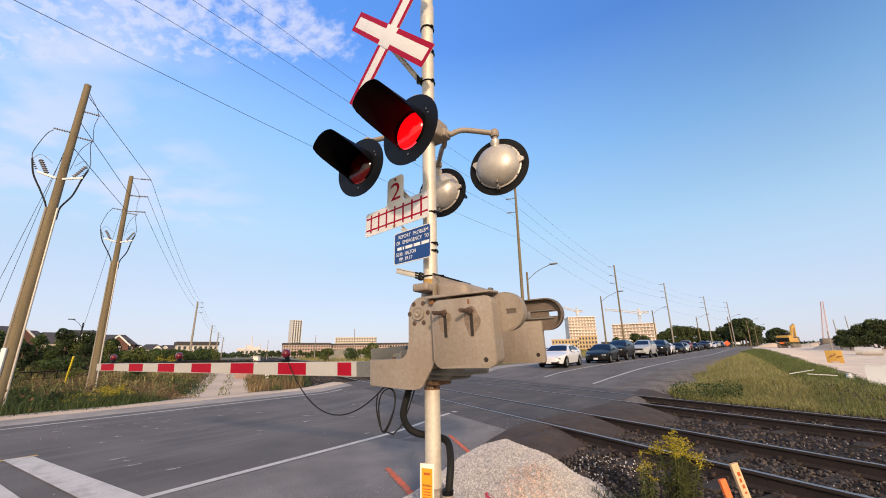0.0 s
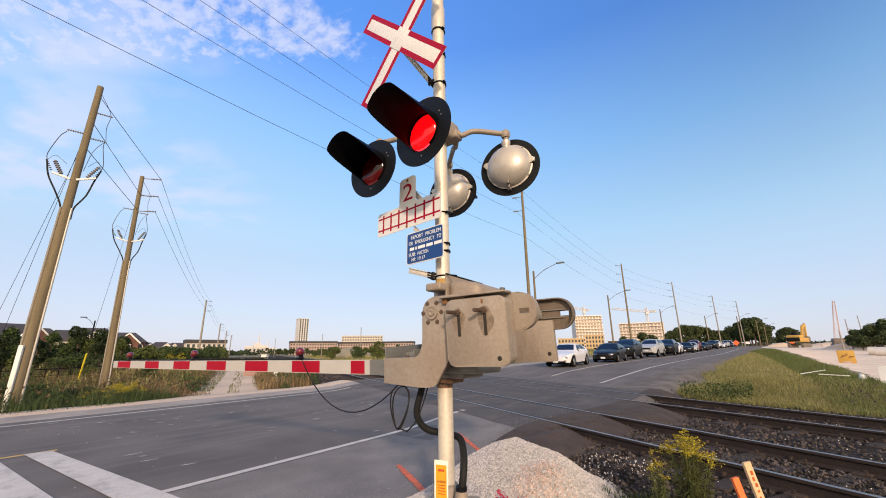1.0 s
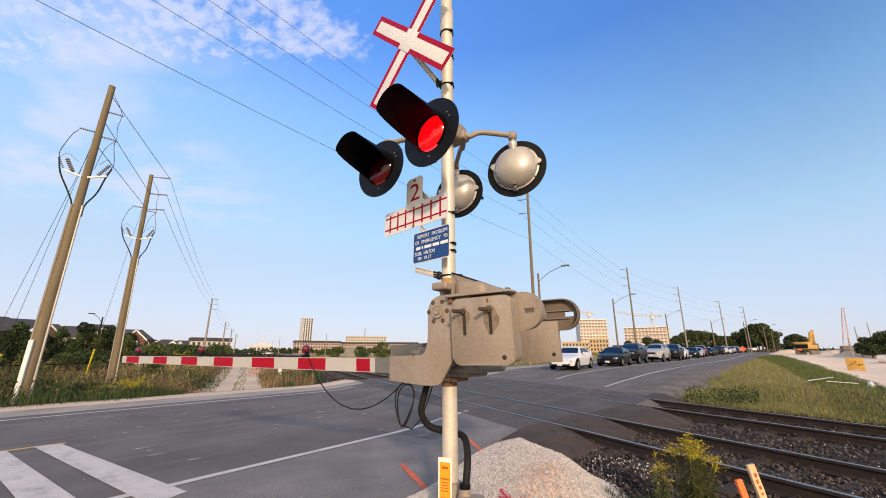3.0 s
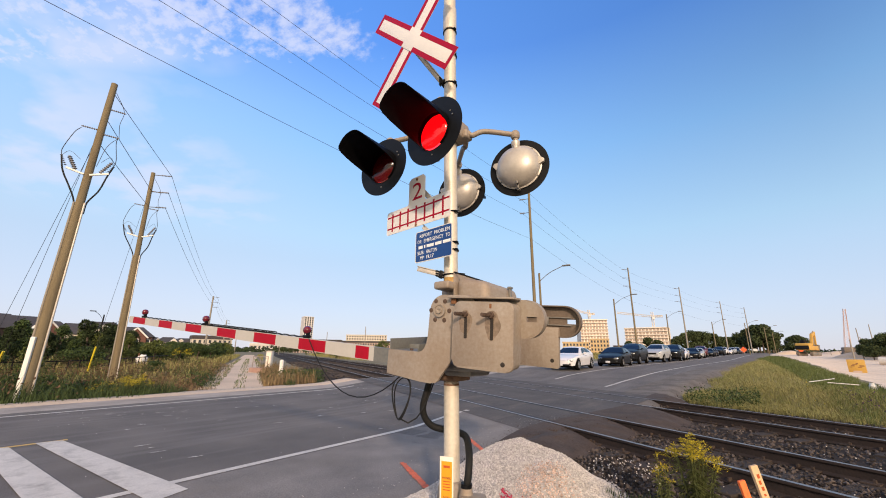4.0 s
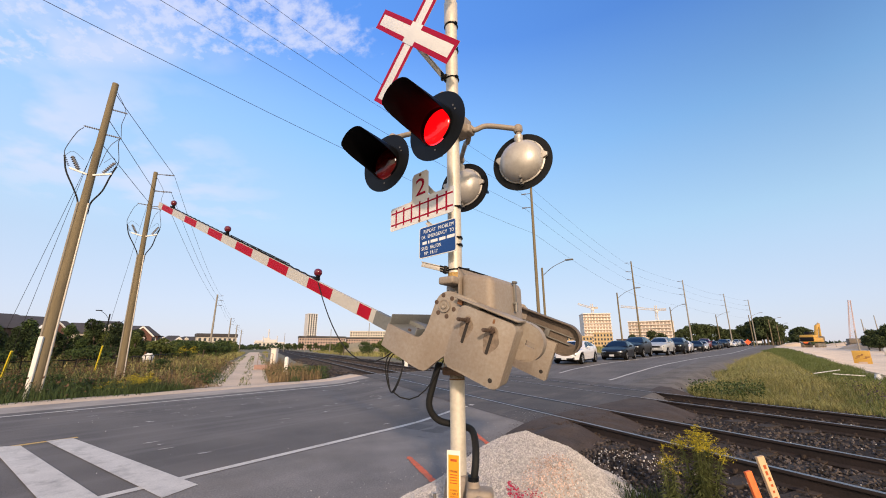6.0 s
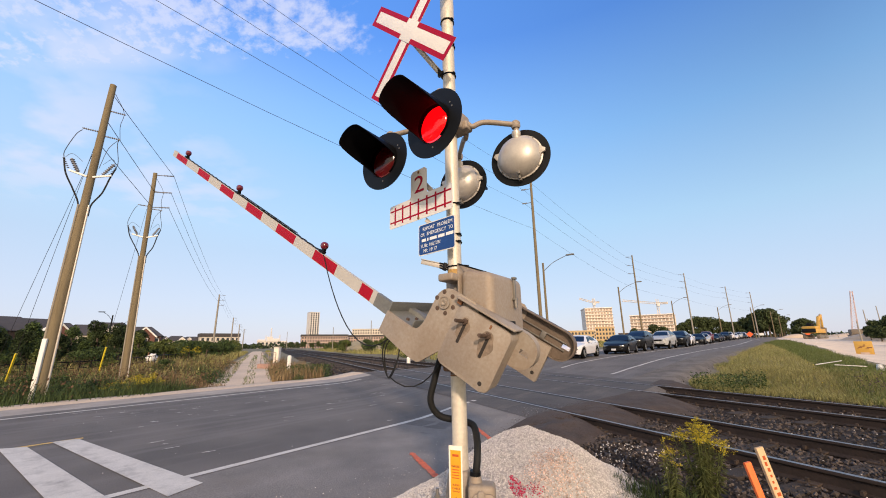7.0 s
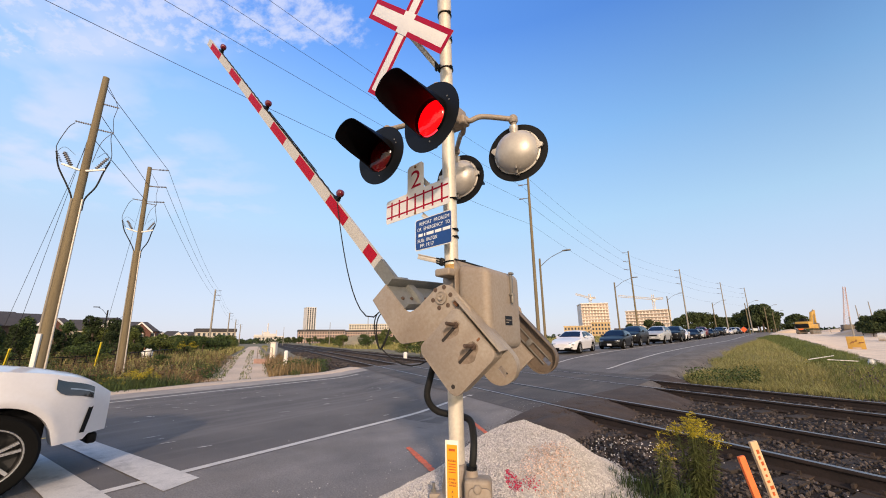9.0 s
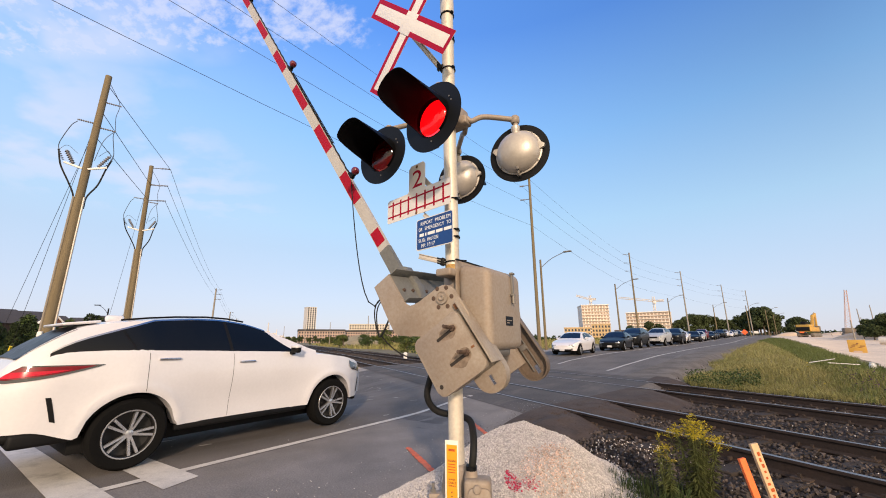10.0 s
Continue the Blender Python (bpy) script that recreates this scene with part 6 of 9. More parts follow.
# sandy service path with a grassy crown, and the sandy edge of the west shoulder
def ribbon(name, centre, width, material, lift, label, category, n=60, kind="structure"):
    verts = []
    pts = spline([Vector((*p, 0)) for p in centre], n // (len(centre) - 1))
    for i, p in enumerate(pts):
        q = pts[min(i + 1, len(pts) - 1)] - pts[max(i - 1, 0)]
        sd = Vector((-q.y, q.x, 0)).normalized()
        for u in (-1, -0.6, 0, 0.6, 1):
            w = width * (1 + 1.3 * math.exp(-i / 8)) * u * (1 + 0.30 * noise.noise(Vector((i * 0.5, u, 7))))
            v = p + sd * w
            verts.append((v.x, v.y, land_z(v.x, v.y) + lift - 0.03 * (abs(u) == 1)))
    faces = [(5 * i + j, 5 * i + j + 1, 5 * i + j + 6, 5 * i + j + 5) for i in range(len(pts) - 1) for j in range(4)]
    return tagged(mesh_object(name, verts, faces, material), label, category, kind=kind)


ribbon("path", [(-14.6, 8.0), (-17.8, 9.1), (-24, 12.3), (-40, 21.0), (-60, 31.8), (-87, 46.5), (-140, 75)], 1.55, SAND, 0.05, "pale sandy service track running beside the railway", "path", 90)
xy = scatter(26000, -70, -19.5, 9, 40, lambda x, y: (abs(path_off(x, y)) < 0.30 and clump(x * 2, y * 2) > -0.25) or (1.0 < abs(path_off(x, y)) < 1.5 and x < -21))
tagged(quads_object("path_crown_grass", blades(xy, heights(xy) + 0.04, 0.16, 0.016, 0.9), DITCH_GRASS), "thin dry grass between the wheel ruts", "grass", kind="stuff")
verts = []
for i in range(61):
    y = -20 + 0.56 * i
    e = -15.75 - 0.35 * noise.noise(Vector((y * 0.5, 1, 1)))
    for x, l in ((-14.9, 0.0), (-15.3, 0.02), (e, 0.03), (e - 0.35, -0.12)):
        verts.append((x, y, road_z(-15, y) * (l >= 0) + (land_z(x, y) if l < 0 else 0) + l))
tagged(mesh_object("sandy_edge", verts, [(4 * i + j, 4 * i + j + 1, 4 * i + j + 5, 4 * i + j + 4) for i in range(60) for j in range(3)], SAND), "low bank of pale sand along the far shoulder", "road edge", kind="structure")

# ---- poles, wires and lamps ----
def spot(az, r):
    return r * math.sin(radians(az)), r * math.cos(radians(az))


def wire_line(bm, a, b, sag, r=0.012, n=16):
    a, b = Vector(a), Vector(b)
    pts = [a.lerp(b, i / n) - Vector((0, 0, sag * 4 * (i / n) * (1 - i / n))) for i in range(n + 1)]
    tube(bm, pts, r, 5, cap=False)


def pole_base(name, x, y, z1, r0, r1, material, label, category, group):
    z0 = land_z(x, y) - 0.3
    ob = empty(name, Matrix.Translation((x, y, z0)), label, category, group)
    bm = bmesh.new()
    tube(bm, [(0, 0, 0), (0, 0, (z1 - z0) * 0.5), (0, 0, z1 - z0)], [r0, (r0 + r1) / 2, r1], 16)
    part("shaft", bm, material, ob)
    return ob, z0


INSUL = mat("grey_insulator", (0.22, 0.22, 0.24), 0.4, vary=0.1, bump=0)


def insulator(ob, p, d, length, r=0.035):
    """A ribbed insulator from p along d."""
    d = Vector(d).normalized()
    m = Matrix.Translation(p) @ d.to_track_quat("Z", "Y").to_matrix().to_4x4()
    prof, n = [(0, 0)], 7
    for i in range(n):
        h = length * i / n
        prof += [(r * 0.5, h), (r, h + length * 0.3 / n), (r * 0.5, h + length * 0.6 / n)]
    prof += [(r * 0.5, length), (0, length)]
    bm = bmesh.new()
    lathe(bm, prof, 8, m)
    return part("insulator", bm, INSUL, ob)


def riser_pole(x, y, z1, lean, guard, arms=()):
    """Timber pole where overhead lines go down into cables; arms: drops of side brackets below the top."""
    ob, z0 = pole_base("utility_pole", x, y, z1, 0.165, 0.105, POLE_WOOD, "weathered timber utility pole with cable risers on the verge", "utility pole", "line poles")
    h = z1 - z0
    ob.matrix_basis = pose(x, y - lean, z0, math.degrees(-lean / h), 0, 0)
    w = Vector((ACROSS.x, ACROSS.y, 0))          # broad side, across the line
    u = Vector((TRACK.x, TRACK.y, 0))
    up = Vector((0, 0, 1))

    def at(side, drop, out=0.0):
        return w * side + up * (h - drop) + u * out

    for drop, sgn in ((1.15, 1), (2.25, 1), (2.10, -1)):
        insulator(ob, at(0.12 * sgn, drop), w * sgn + up * 0.10 * -sgn, 0.48, 0.04)
    for drop in arms:
        bm = bmesh.new()
        tube(bm, [at(0.05, drop), at(0.95, drop - 0.06)], 0.022, 6)
        part("bracket", bm, GALV_DARK, ob)
        insulator(ob, at(0.45, drop - 0.03), w + up * 0.07, 0.5, 0.055)
    bm = bmesh.new()
    for sgn in (-1, 1):
        a, b = at(0.08 * sgn, 4.02, -0.12), at(0.62 * sgn, 3.86, -0.12)
        q = (b - a).to_track_quat("X", "Z").to_matrix()
        box(bm, ((b - a).length, 0.05, 0.07), (a + b) / 2, 0.01, rot=q)
    part("cutout_bracket", bm, WHITE_PLASTIC, ob)
    for sgn in (-1, 1):
        insulator(ob, at(0.36 * sgn, 3.88, -0.12), up + w * 0.55 * sgn, 0.55, 0.075)
        bm = bmesh.new()      # jumper loops down into the riser
        reach = 0.92 if sgn < 0 else 0.68
        top = 2.12 if sgn < 0 else 2.26
        pts = [at(0.58 * sgn, top), at(0.80 * reach * sgn, top + 0.25), at(reach * sgn, top + 0.95), at(0.97 * reach * sgn, top + 1.25)]
        tube(bm, spline(pts, 6), 0.012, 6)
        tube(bm, spline([at(0.30 * sgn, 3.45, -0.1), at(0.75 * reach * sgn, 3.15), at(0.97 * reach * sgn, top + 1.25)], 5), 0.007, 5)
        part("jumper_wire", bm, WIRE, ob)
        bm = bmesh.new()
        tube(bm, spline([at(0.97 * reach * sgn, top + 1.25), at(0.80 * reach * sgn, 3.95), at(0.42 * sgn, 4.55), at(0.19 * sgn, 5.05), at(0.17 * sgn, 5.5)], 6), 0.027, 7)
        part("jumper_cable", bm, RUBBER, ob)
        bm = bmesh.new()      # terminators: ribbed ends of the cables
        for k in range(6):
            p = at((0.97 * reach - 0.035 * k) * sgn, top + 1.25 + 0.07 * k)
            lathe(bm, [(0.01, -0.02), (0.045, 0.0), (0.01, 0.02)], 8, Matrix.Translation(p))
        part("terminator", bm, INSUL, ob)
        bm = bmesh.new()      # riser conduit down the pole
        tube(bm, [w * 0.185 * sgn - u * 0.03 + up * 0.3, at(0.150 * sgn, 5.1, -0.05)], 0.034, 10)
        part("riser_conduit", bm, DOME if sgn > 0 else POLE_FAR, ob)
    bm = bmesh.new()          # drop wire from the top to the lower insulators
    tube(bm, spline([at(0.12, 0.35), at(0.52, 1.1), at(0.50, 1.7), at(0.58, 2.26)], 6), 0.010, 5)
    tube(bm, spline([at(0.58, 2.26), at(0.30, 2.75), at(0.16, 3.6)], 5), 0.010, 5)
    part("drop_wire", bm, WIRE, ob)
    if guard:
        bm = bmesh.new()
        box(bm, (0.13, 0.13, 2.45), w * -0.09 - u * 0.18 + up * 1.35, 0.03, rot=Matrix.Rotation(math.atan2(w.y, w.x), 3, "Z"))
        part("white_guard", bm, WHITE_PLASTIC, ob, "white plastic guard round the pole foot")
    return ob


riser_pole(-18.29, 2.80, 11.67, 0.11, True)
riser_pole(-26.36, 6.72, 11.69, -0.27, False, (0.12, 1.2, 2.15))


def line_pole(x, y, z1, r=0.15, material=POLE_FAR, arms=(0.4, 1.0, 1.6), label="tall grey timber utility pole carrying overhead lines", direction=None):
    ob, z0 = pole_base("utility_pole", x, y, z1, r, r * 0.62, material, label, "utility pole", "line poles")
    h = z1 - z0
    d = direction or Vector((-1, 0, 0))
    for dz in arms:
        bm = bmesh.new()
        tube(bm, [Vector((0, 0, h - dz)), Vector((0, 0, h - dz + 0.05)) + d * 0.75], 0.03, 6)
        part("bracket", bm, GALV_DARK, ob)
        insulator(ob, Vector((0, 0, h - dz + 0.05)) + d * 0.55, d + Vector((0, 0, 0.1)), 0.5, 0.08)
    return ob


LEFT_LINE = [[(-18.29, 2.80, z) for z in (11.32, 10.15, 9.05)],
             [(-26.36 + 0.95 * ACROSS.x * k, 6.72 + 0.95 * ACROSS.y * k, z) for z, k in ((11.63, 1), (10.55, 0.1), (9.60, 0.1))]]
FAR_LEFT = [[(-26.36 + 0.95 * ACROSS.x, 6.72 + 0.95 * ACROSS.y, z) for z in (11.63, 10.55, 9.60)]]
for az, te, r in ((-66.92, 0.1175, 88), (-65.0, 0.0664, 150), (-64.2, 0.0513, 196), (-63.6, 0.041, 250)):
    x, y = spot(az, r)
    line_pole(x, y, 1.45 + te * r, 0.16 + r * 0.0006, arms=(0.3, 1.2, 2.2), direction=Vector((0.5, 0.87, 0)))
    FAR_LEFT.append([(x + 0.4, y + 0.65, 1.45 + te * r - d) for d in (0.25, 1.15, 2.15)])
RIGHT_LINE = []
DROPS = (0.3, 1.85, 3.3, 6.0)
for az, te, r, top in ((-22.25, 0.4207, 36, 1.5), (-9.39, 0.2021, 74, 0.0), (-3.75, 0.1478, 101, 0.0), (0.25, 0.1115, 136, 0.0), (2.46, 0.0962, 156, 0.0)):
    x, y = spot(az, r)
    z = 1.45 + te * r + top
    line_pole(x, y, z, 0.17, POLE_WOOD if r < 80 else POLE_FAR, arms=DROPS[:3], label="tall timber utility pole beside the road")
    RIGHT_LINE.append([(x - 0.75 * (k < 3), y, z - d) for k, d in enumerate(DROPS)])
line_pole(-13.4, -38, 18.2, 0.17, POLE_WOOD, arms=DROPS[:3], label="tall timber utility pole beside the road")
RIGHT_LINE.insert(0, [(-13.4 - 0.75 * (k < 3), -38, 18.2 - d) for k, d in enumerate(DROPS)])

# conductors
def span_set(name, poles, sag, r, label):
    """Wires from pole to pole; each pole gives its points from the top down."""
    ob = empty(name, Matrix.Identity(4), label, "overhead wire", "overhead wires")
    for a, b in zip(poles, poles[1:]):
        for p, q in zip(a, b):
            bm = bmesh.new()
            length = math.hypot(p[0] - q[0], p[1] - q[1])
            wire_line(bm, p, q, sag * (length / 70) ** 2, r)
            part("wire", bm, WIRE, ob)
    return ob


span_set("overhead_lines", RIGHT_LINE, 1.6, 0.0095, "thin dark overhead power lines along the road")
span_set("overhead_lines", LEFT_LINE, 0.6, 0.013, "thin dark overhead power lines beside the railway")
span_set("overhead_lines", FAR_LEFT, 1.1, 0.011, "thin dark overhead power lines along the field")


# guy wires with yellow guards
def guy(top, foot, label="steel guy wire with a yellow plastic guard"):
    top, foot = Vector(top), Vector(foot)
    ob = empty("guy_wire", Matrix.Translation(foot), label, "guy wire", "guy wires")
    d = top - foot
    bm = bmesh.new()
    tube(bm, [Vector((0, 0, -0.1)), d], 0.008, 5)
    part("wire", bm, WIRE, ob)
    bm = bmesh.new()
    tube(bm, [d.normalized() * 0.15, d.normalized() * 2.2], 0.045, 10)
    part("guard", bm, YELLOW_PLASTIC, ob)
    return ob


guy((-18.29, 2.8, 10.4), (-26.4, 2.7, -0.45))
guy((-18.29, 2.8, 9.6), (-29.5, 2.4, -0.45))
guy((-26.36, 6.72, 10.6), (-31.6, 7.05, -0.40))


def street_lamp(x, y, z1, arm, wood=True, label="street lamp on a timber post beside the road"):
    ob, z0 = pole_base("street_lamp", x, y, z1, 0.13, 0.09, POLE_WOOD if wood else BLACK, label, "street lamp", "street lamps")
    h = z1 - z0
    bm = bmesh.new()
    a = Vector(arm)
    tube(bm, spline([Vector((0, 0, h - 0.8)), a * 0.45 + Vector((0, 0, h - 0.05)), a + Vector((0, 0, h + 0.45))], 6), 0.03, 6)
    part("arm", bm, GALV_DARK if wood else BLACK, ob)
    bm = bmesh.new()
    q = Vector((a.x, a.y, 0)).to_track_quat("X", "Z").to_matrix()
    box(bm, (0.75, 0.28, 0.12), a * 1.12 + Vector((0, 0, h + 0.45)), 0.04, rot=q)
    part("lamp_head", bm, GALV_DARK if wood else BLACK, ob)
    return ob


street_lamp(-13.66, 34.9, 9.0, (2.4, 0.0, 0.0))
street_lamp(-11.8, 57.5, 9.0, (2.4, 0.0, 0.0))
for az, te, r in ((-5.58, 0.0888, 88), (-0.90, 0.0692, 113), (2.22, 0.0651, 124), (3.9, 0.055, 140), (4.52, 0.0443, 165)):
    x, y = spot(az, r)
    street_lamp(x, y, 1.45 + te * r, (2.2, 0.0, 0.0))
x, y = spot(-77.11, 75)
street_lamp(x, y, 1.45 + 0.0652 * 75, (-0.6, -1.05, 0), False, "black street lamp on a suburban street")
x, y = spot(-76.2, 95)
street_lamp(x, y, 1.45 + 0.052 * 95, (0.6, 1.05, 0), False, "black street lamp on a suburban street")
for az, te, r in ((-52.27, 0.0458, 120), (-46.99, 0.0619, 95), (-55.6, 0.04, 150), (-58.3, 0.035, 170), (11.07, 0.0496, 120), (10.42, 0.03, 90), (12.0, 0.055, 130)):
    x, y = spot(az, r)
    line_pole(x, y, 1.45 + te * r, 0.12, arms=(), label="plain timber pole standing in the fields")

# ---- trees and shrubs ----
def crown_points(n, lobes):
    """Points near the surfaces of several lobes."""
    out = []
    per = max(8, n // len(lobes))
    for cx, cy, cz, r, rz in lobes:
        d = rng.normal(size=(per, 3))
        d /= np.linalg.norm(d, axis=1)[:, None]
        q = d * (rng.uniform(0.45, 1.0, per) ** 0.5)[:, None] * np.array([r, r, rz])
        out.append(q + np.array([cx, cy, cz]))
    return np.concatenate(out)


TREE_KINDS = {}
LEAF_WOOD = mat("woodland_leaf", (0.050, 0.066, 0.026), 0.8, vary=0.3, scale=0.4, fine=8, bump=0, island=0.5, spec=0.2)


def tree_kind(kind, height, spread, leaves, size, material, conifer=False):
    """Meshes of one kind of tree: tapered trunk with limbs, and a crown of separate leaves in lobes."""
    bm = bmesh.new()
    tube(bm, [(0, 0, -0.3), (0.02 * height, 0, height * 0.35), (0, 0.02 * height, height * 0.8)], [0.035 * height, 0.024 * height, 0.008 * height], 8)
    lobes = []
    for i in range(9 if not conifer else 7):
        a, t = rng.uniform(0, 6.28), rng.uniform(0.30, 0.92)
        reach = spread * (1 - 0.65 * t if conifer else 0.75 * math.sin(math.pi * min(1.0, 0.25 + 0.75 * t))) * rng.uniform(0.55, 1.0)
        c = (math.cos(a) * reach, math.sin(a) * reach, height * t)
        tube(bm, [(0, 0, height * t * 0.7), (c[0] * 0.6, c[1] * 0.6, height * t * 0.9), c], [0.012 * height, 0.007 * height, 0.003 * height], 5)
        lobes.append((*c, spread * rng.uniform(0.38, 0.62) * (0.8 if conifer else 1.0), height * rng.uniform(0.10, 0.19)))
    lobes.append((0, 0, height * 0.88, spread * 0.35, height * 0.13))
    trunk = finish(bm, "trunk", BARK)
    q = leaf_quads(crown_points(leaves, lobes), size)
    me = bpy.data.meshes.new("crown")
    me.from_pydata(q.reshape(-1, 3).tolist(), [], np.arange(4 * len(q)).reshape(-1, 4).tolist())
    me.materials.append(material)
    TREE_KINDS.setdefault(kind, []).append((trunk, me, height))


for i in range(4):
    tree_kind("young", 4.0, 1.15, 2400, 0.10, LEAF_DARK if i % 2 else LEAF, i == 3)
for i in range(3):
    tree_kind("broad", 9.0, 4.2, 2800, 0.36, LEAF_WOOD)
tree_kind("pine", 13.0, 3.8, 3600, 0.36, LEAF_DARK, True)
tree_kind("pine", 13.0, 3.4, 3600, 0.36, LEAF_DARK, True)
for i in range(3):
    tree_kind("shrub", 2.0, 1.5, 1500, 0.082, LEAF)
LEAF_PALE = mat("yellow_green_leaf", (0.085, 0.105, 0.028), 0.75, vary=0.3, scale=1.5, fine=20, bump=0, island=0.45, spec=0.25)
for i in range(2):
    tree_kind("shrub", 2.0, 1.1, 1300, 0.080, LEAF_PALE)
tree_kind("shrub", 2.6, 0.7, 1200, 0.075, LEAF, True)
tree_kind("distant", 9.0, 4.6, 800, 0.75, LEAF_WOOD)
tree_kind("young", 4.0, 1.25, 2400, 0.10, LEAF_PALE)


def tree(kind, x, y, height, label, category="tree", group="", which=None):
    trunk, crown, h0 = TREE_KINDS[kind][int(rng.integers(len(TREE_KINDS[kind]))) if which is None else which]
    k = height / h0
    ob = empty("shrub" if kind == "shrub" else "tree", pose(x, y, land_z(x, y) - 0.1, 0, 0, float(rng.uniform(0, 360))), label, category, group)
    for name, me in (("trunk", trunk), ("crown", crown)):
        p = new(name, me)
        p.parent = ob
        p.scale = (k * float(rng.uniform(0.9, 1.1)), k * float(rng.uniform(0.9, 1.1)), k)
        if name == "crown":
            p["kind"] = "stuff"
    return ob


for i in range(68):       # young trees between the verge and the houses
    az = rng.uniform(-88, -73.5)
    r = rng.uniform(42, 84)
    x, y = spot(az, r)
    tree("young", x, y, rng.uniform(2.3, 4.1) * (0.75 + r / 210), "leafy young green tree in front of the houses", group="young trees")
for i in range(130):
    az = rng.uniform(-74, -61.5)
    r = rng.uniform(48, 165)
    x, y = spot(az, r)
    if abs(path_off(x, y)) < 4 or x * ACROSS.x + y * ACROSS.y > 0:
        continue
    tree("shrub", x, y, rng.uniform(1.3, 2.6) * (0.75 + r / 190), "low green shrub on the open field", "shrub", "field shrubs")
for i in range(10):
    az, r = rng.uniform(-88, -70), rng.uniform(31, 46)
    x, y = spot(az, r)
    tree("shrub", x, y, rng.uniform(1.1, 1.9), "low green shrub on the road verge", "shrub", "verge shrubs")
for i in range(76):
    az, r = rng.uniform(-58, -38), rng.uniform(60, 170)
    x, y = spot(az, r)
    if x * ACROSS.x + y * ACROSS.y < 15:
        continue
    tree("shrub", x, y, rng.uniform(1.2, 3.2), "green shrub beyond the tracks", "shrub", "shrubs beyond the tracks")
for x, y, h in ((-22.5, 27.5, 2.0), (-20.8, 28.6, 1.7), (-24.8, 28.2, 1.8)):
    tree("shrub", x, y, h, "dense green bush beside the far rails", "shrub", "shrubs beyond the tracks")
for az, r, h in ((-4.6, 165, 6.5), (-3.9, 168, 7.4), (-3.2, 170, 8.2), (-2.5, 172, 8.4), (-1.8, 174, 7.8), (-1.1, 176, 7.4), (-0.4, 178, 6.6), (0.3, 178, 6.2), (2.9, 180, 9.5), (3.5, 178, 10.0), (4.0, 182, 9.0), (4.5, 180, 7.0), (-5.2, 160, 5.5), (-7.0, 150, 5.0), (-8.0, 148, 5.5), (-10.3, 140, 4.5)):
    x, y = spot(az, r)
    tree("broad", x, y, h, "dark green tree behind the queue of cars", group="far trees")
for az, r, h in ((0.9, 188, 6.5), (1.5, 190, 7.5), (2.0, 186, 6.5), (2.6, 192, 7.5), (4.7, 195, 6.5), (6.4, 230, 8.0), (5.9, 235, 7.0), (6.9, 240, 7.5)):
    x, y = spot(az, r)
    tree("broad", x, y, h, "dark green tree beyond the road works", group="far trees")
for az, r, h in ((3.2, 190, 10.5), (3.8, 192, 11.0), (4.3, 194, 9.0), (1.9, 194, 9.0)):
    x, y = spot(az, r)
    tree("pine", x, y, h, "tall dark conifer beside the road", group="far trees")
for i in range(13):
    az = 11.1 + 0.33 * i
    x, y = spot(az, 100 + 6 * math.sin(i * 2.1))
    tree("broad", x, y, 2.6 + 0.22 * min(i, 8) + 0.6 * math.sin(i * 1.7), "dense dark green tree at the edge of the works", group="works trees")
for i in range(46):
    az, r = -57.5 + 0.36 * i + rng.uniform(-0.2, 0.2), rng.uniform(300, 390)
    x, y = spot(az, r)
    tree("distant", x, y, rng.uniform(3.4, 5.4), "round green tree in front of the far apartment blocks", group="trees before the apartments")
# far woods along the horizon
xyz = []
for i in range(15000):
    az = rng.uniform(-89, 13)
    r = rng.uniform(420, 640)
    top = 5.0 + 3.0 * noise.noise(Vector((az * 0.5, 0, 0))) + 2.0 * noise.noise(Vector((az * 2.3, 0, 5)))
    x, y = spot(az, r)
    xyz.append((x, y, rng.uniform(0, max(1.0, top)) + rise(x, y)))
tagged(quads_object("far_woods", leaf_quads(np.array(xyz), 1.6), LEAF_DARK), "low line of dark woods along the horizon", "woods", kind="stuff")

# field grass far off
xy = scatter(42000, -110, -20, 2, 90, lambda x, y: (x * ACROSS.x + y * ACROSS.y < 0 or x * ACROSS.x + y * ACROSS.y > 15) and abs(path_off(x, y)) > 2.2)
tagged(quads_object("field_grass", blades(xy, heights(xy), 0.7, 0.05, 0.7), GRASS), "rough green and straw-coloured field grass", "grass", kind="stuff")
xy = scatter(22000, -140, -30, 30, 170, lambda x, y: x * ACROSS.x + y * ACROSS.y > 16)
tagged(quads_object("far_field_grass", blades(xy, heights(xy), 0.9, 0.09, 0.7), GRASS), "rough yellow-green grass beyond the railway", "grass", kind="stuff")

# ---- vehicles ----
def paint(name, colour, rough=0.4, metal=0.0, coat=0.2):
    return mat(name, colour, rough, metal, vary=0.03, scale=2, fine=30, bump=0.0, coat=coat, spec=0.5 if max(colour) > 0.3 else 0.22)


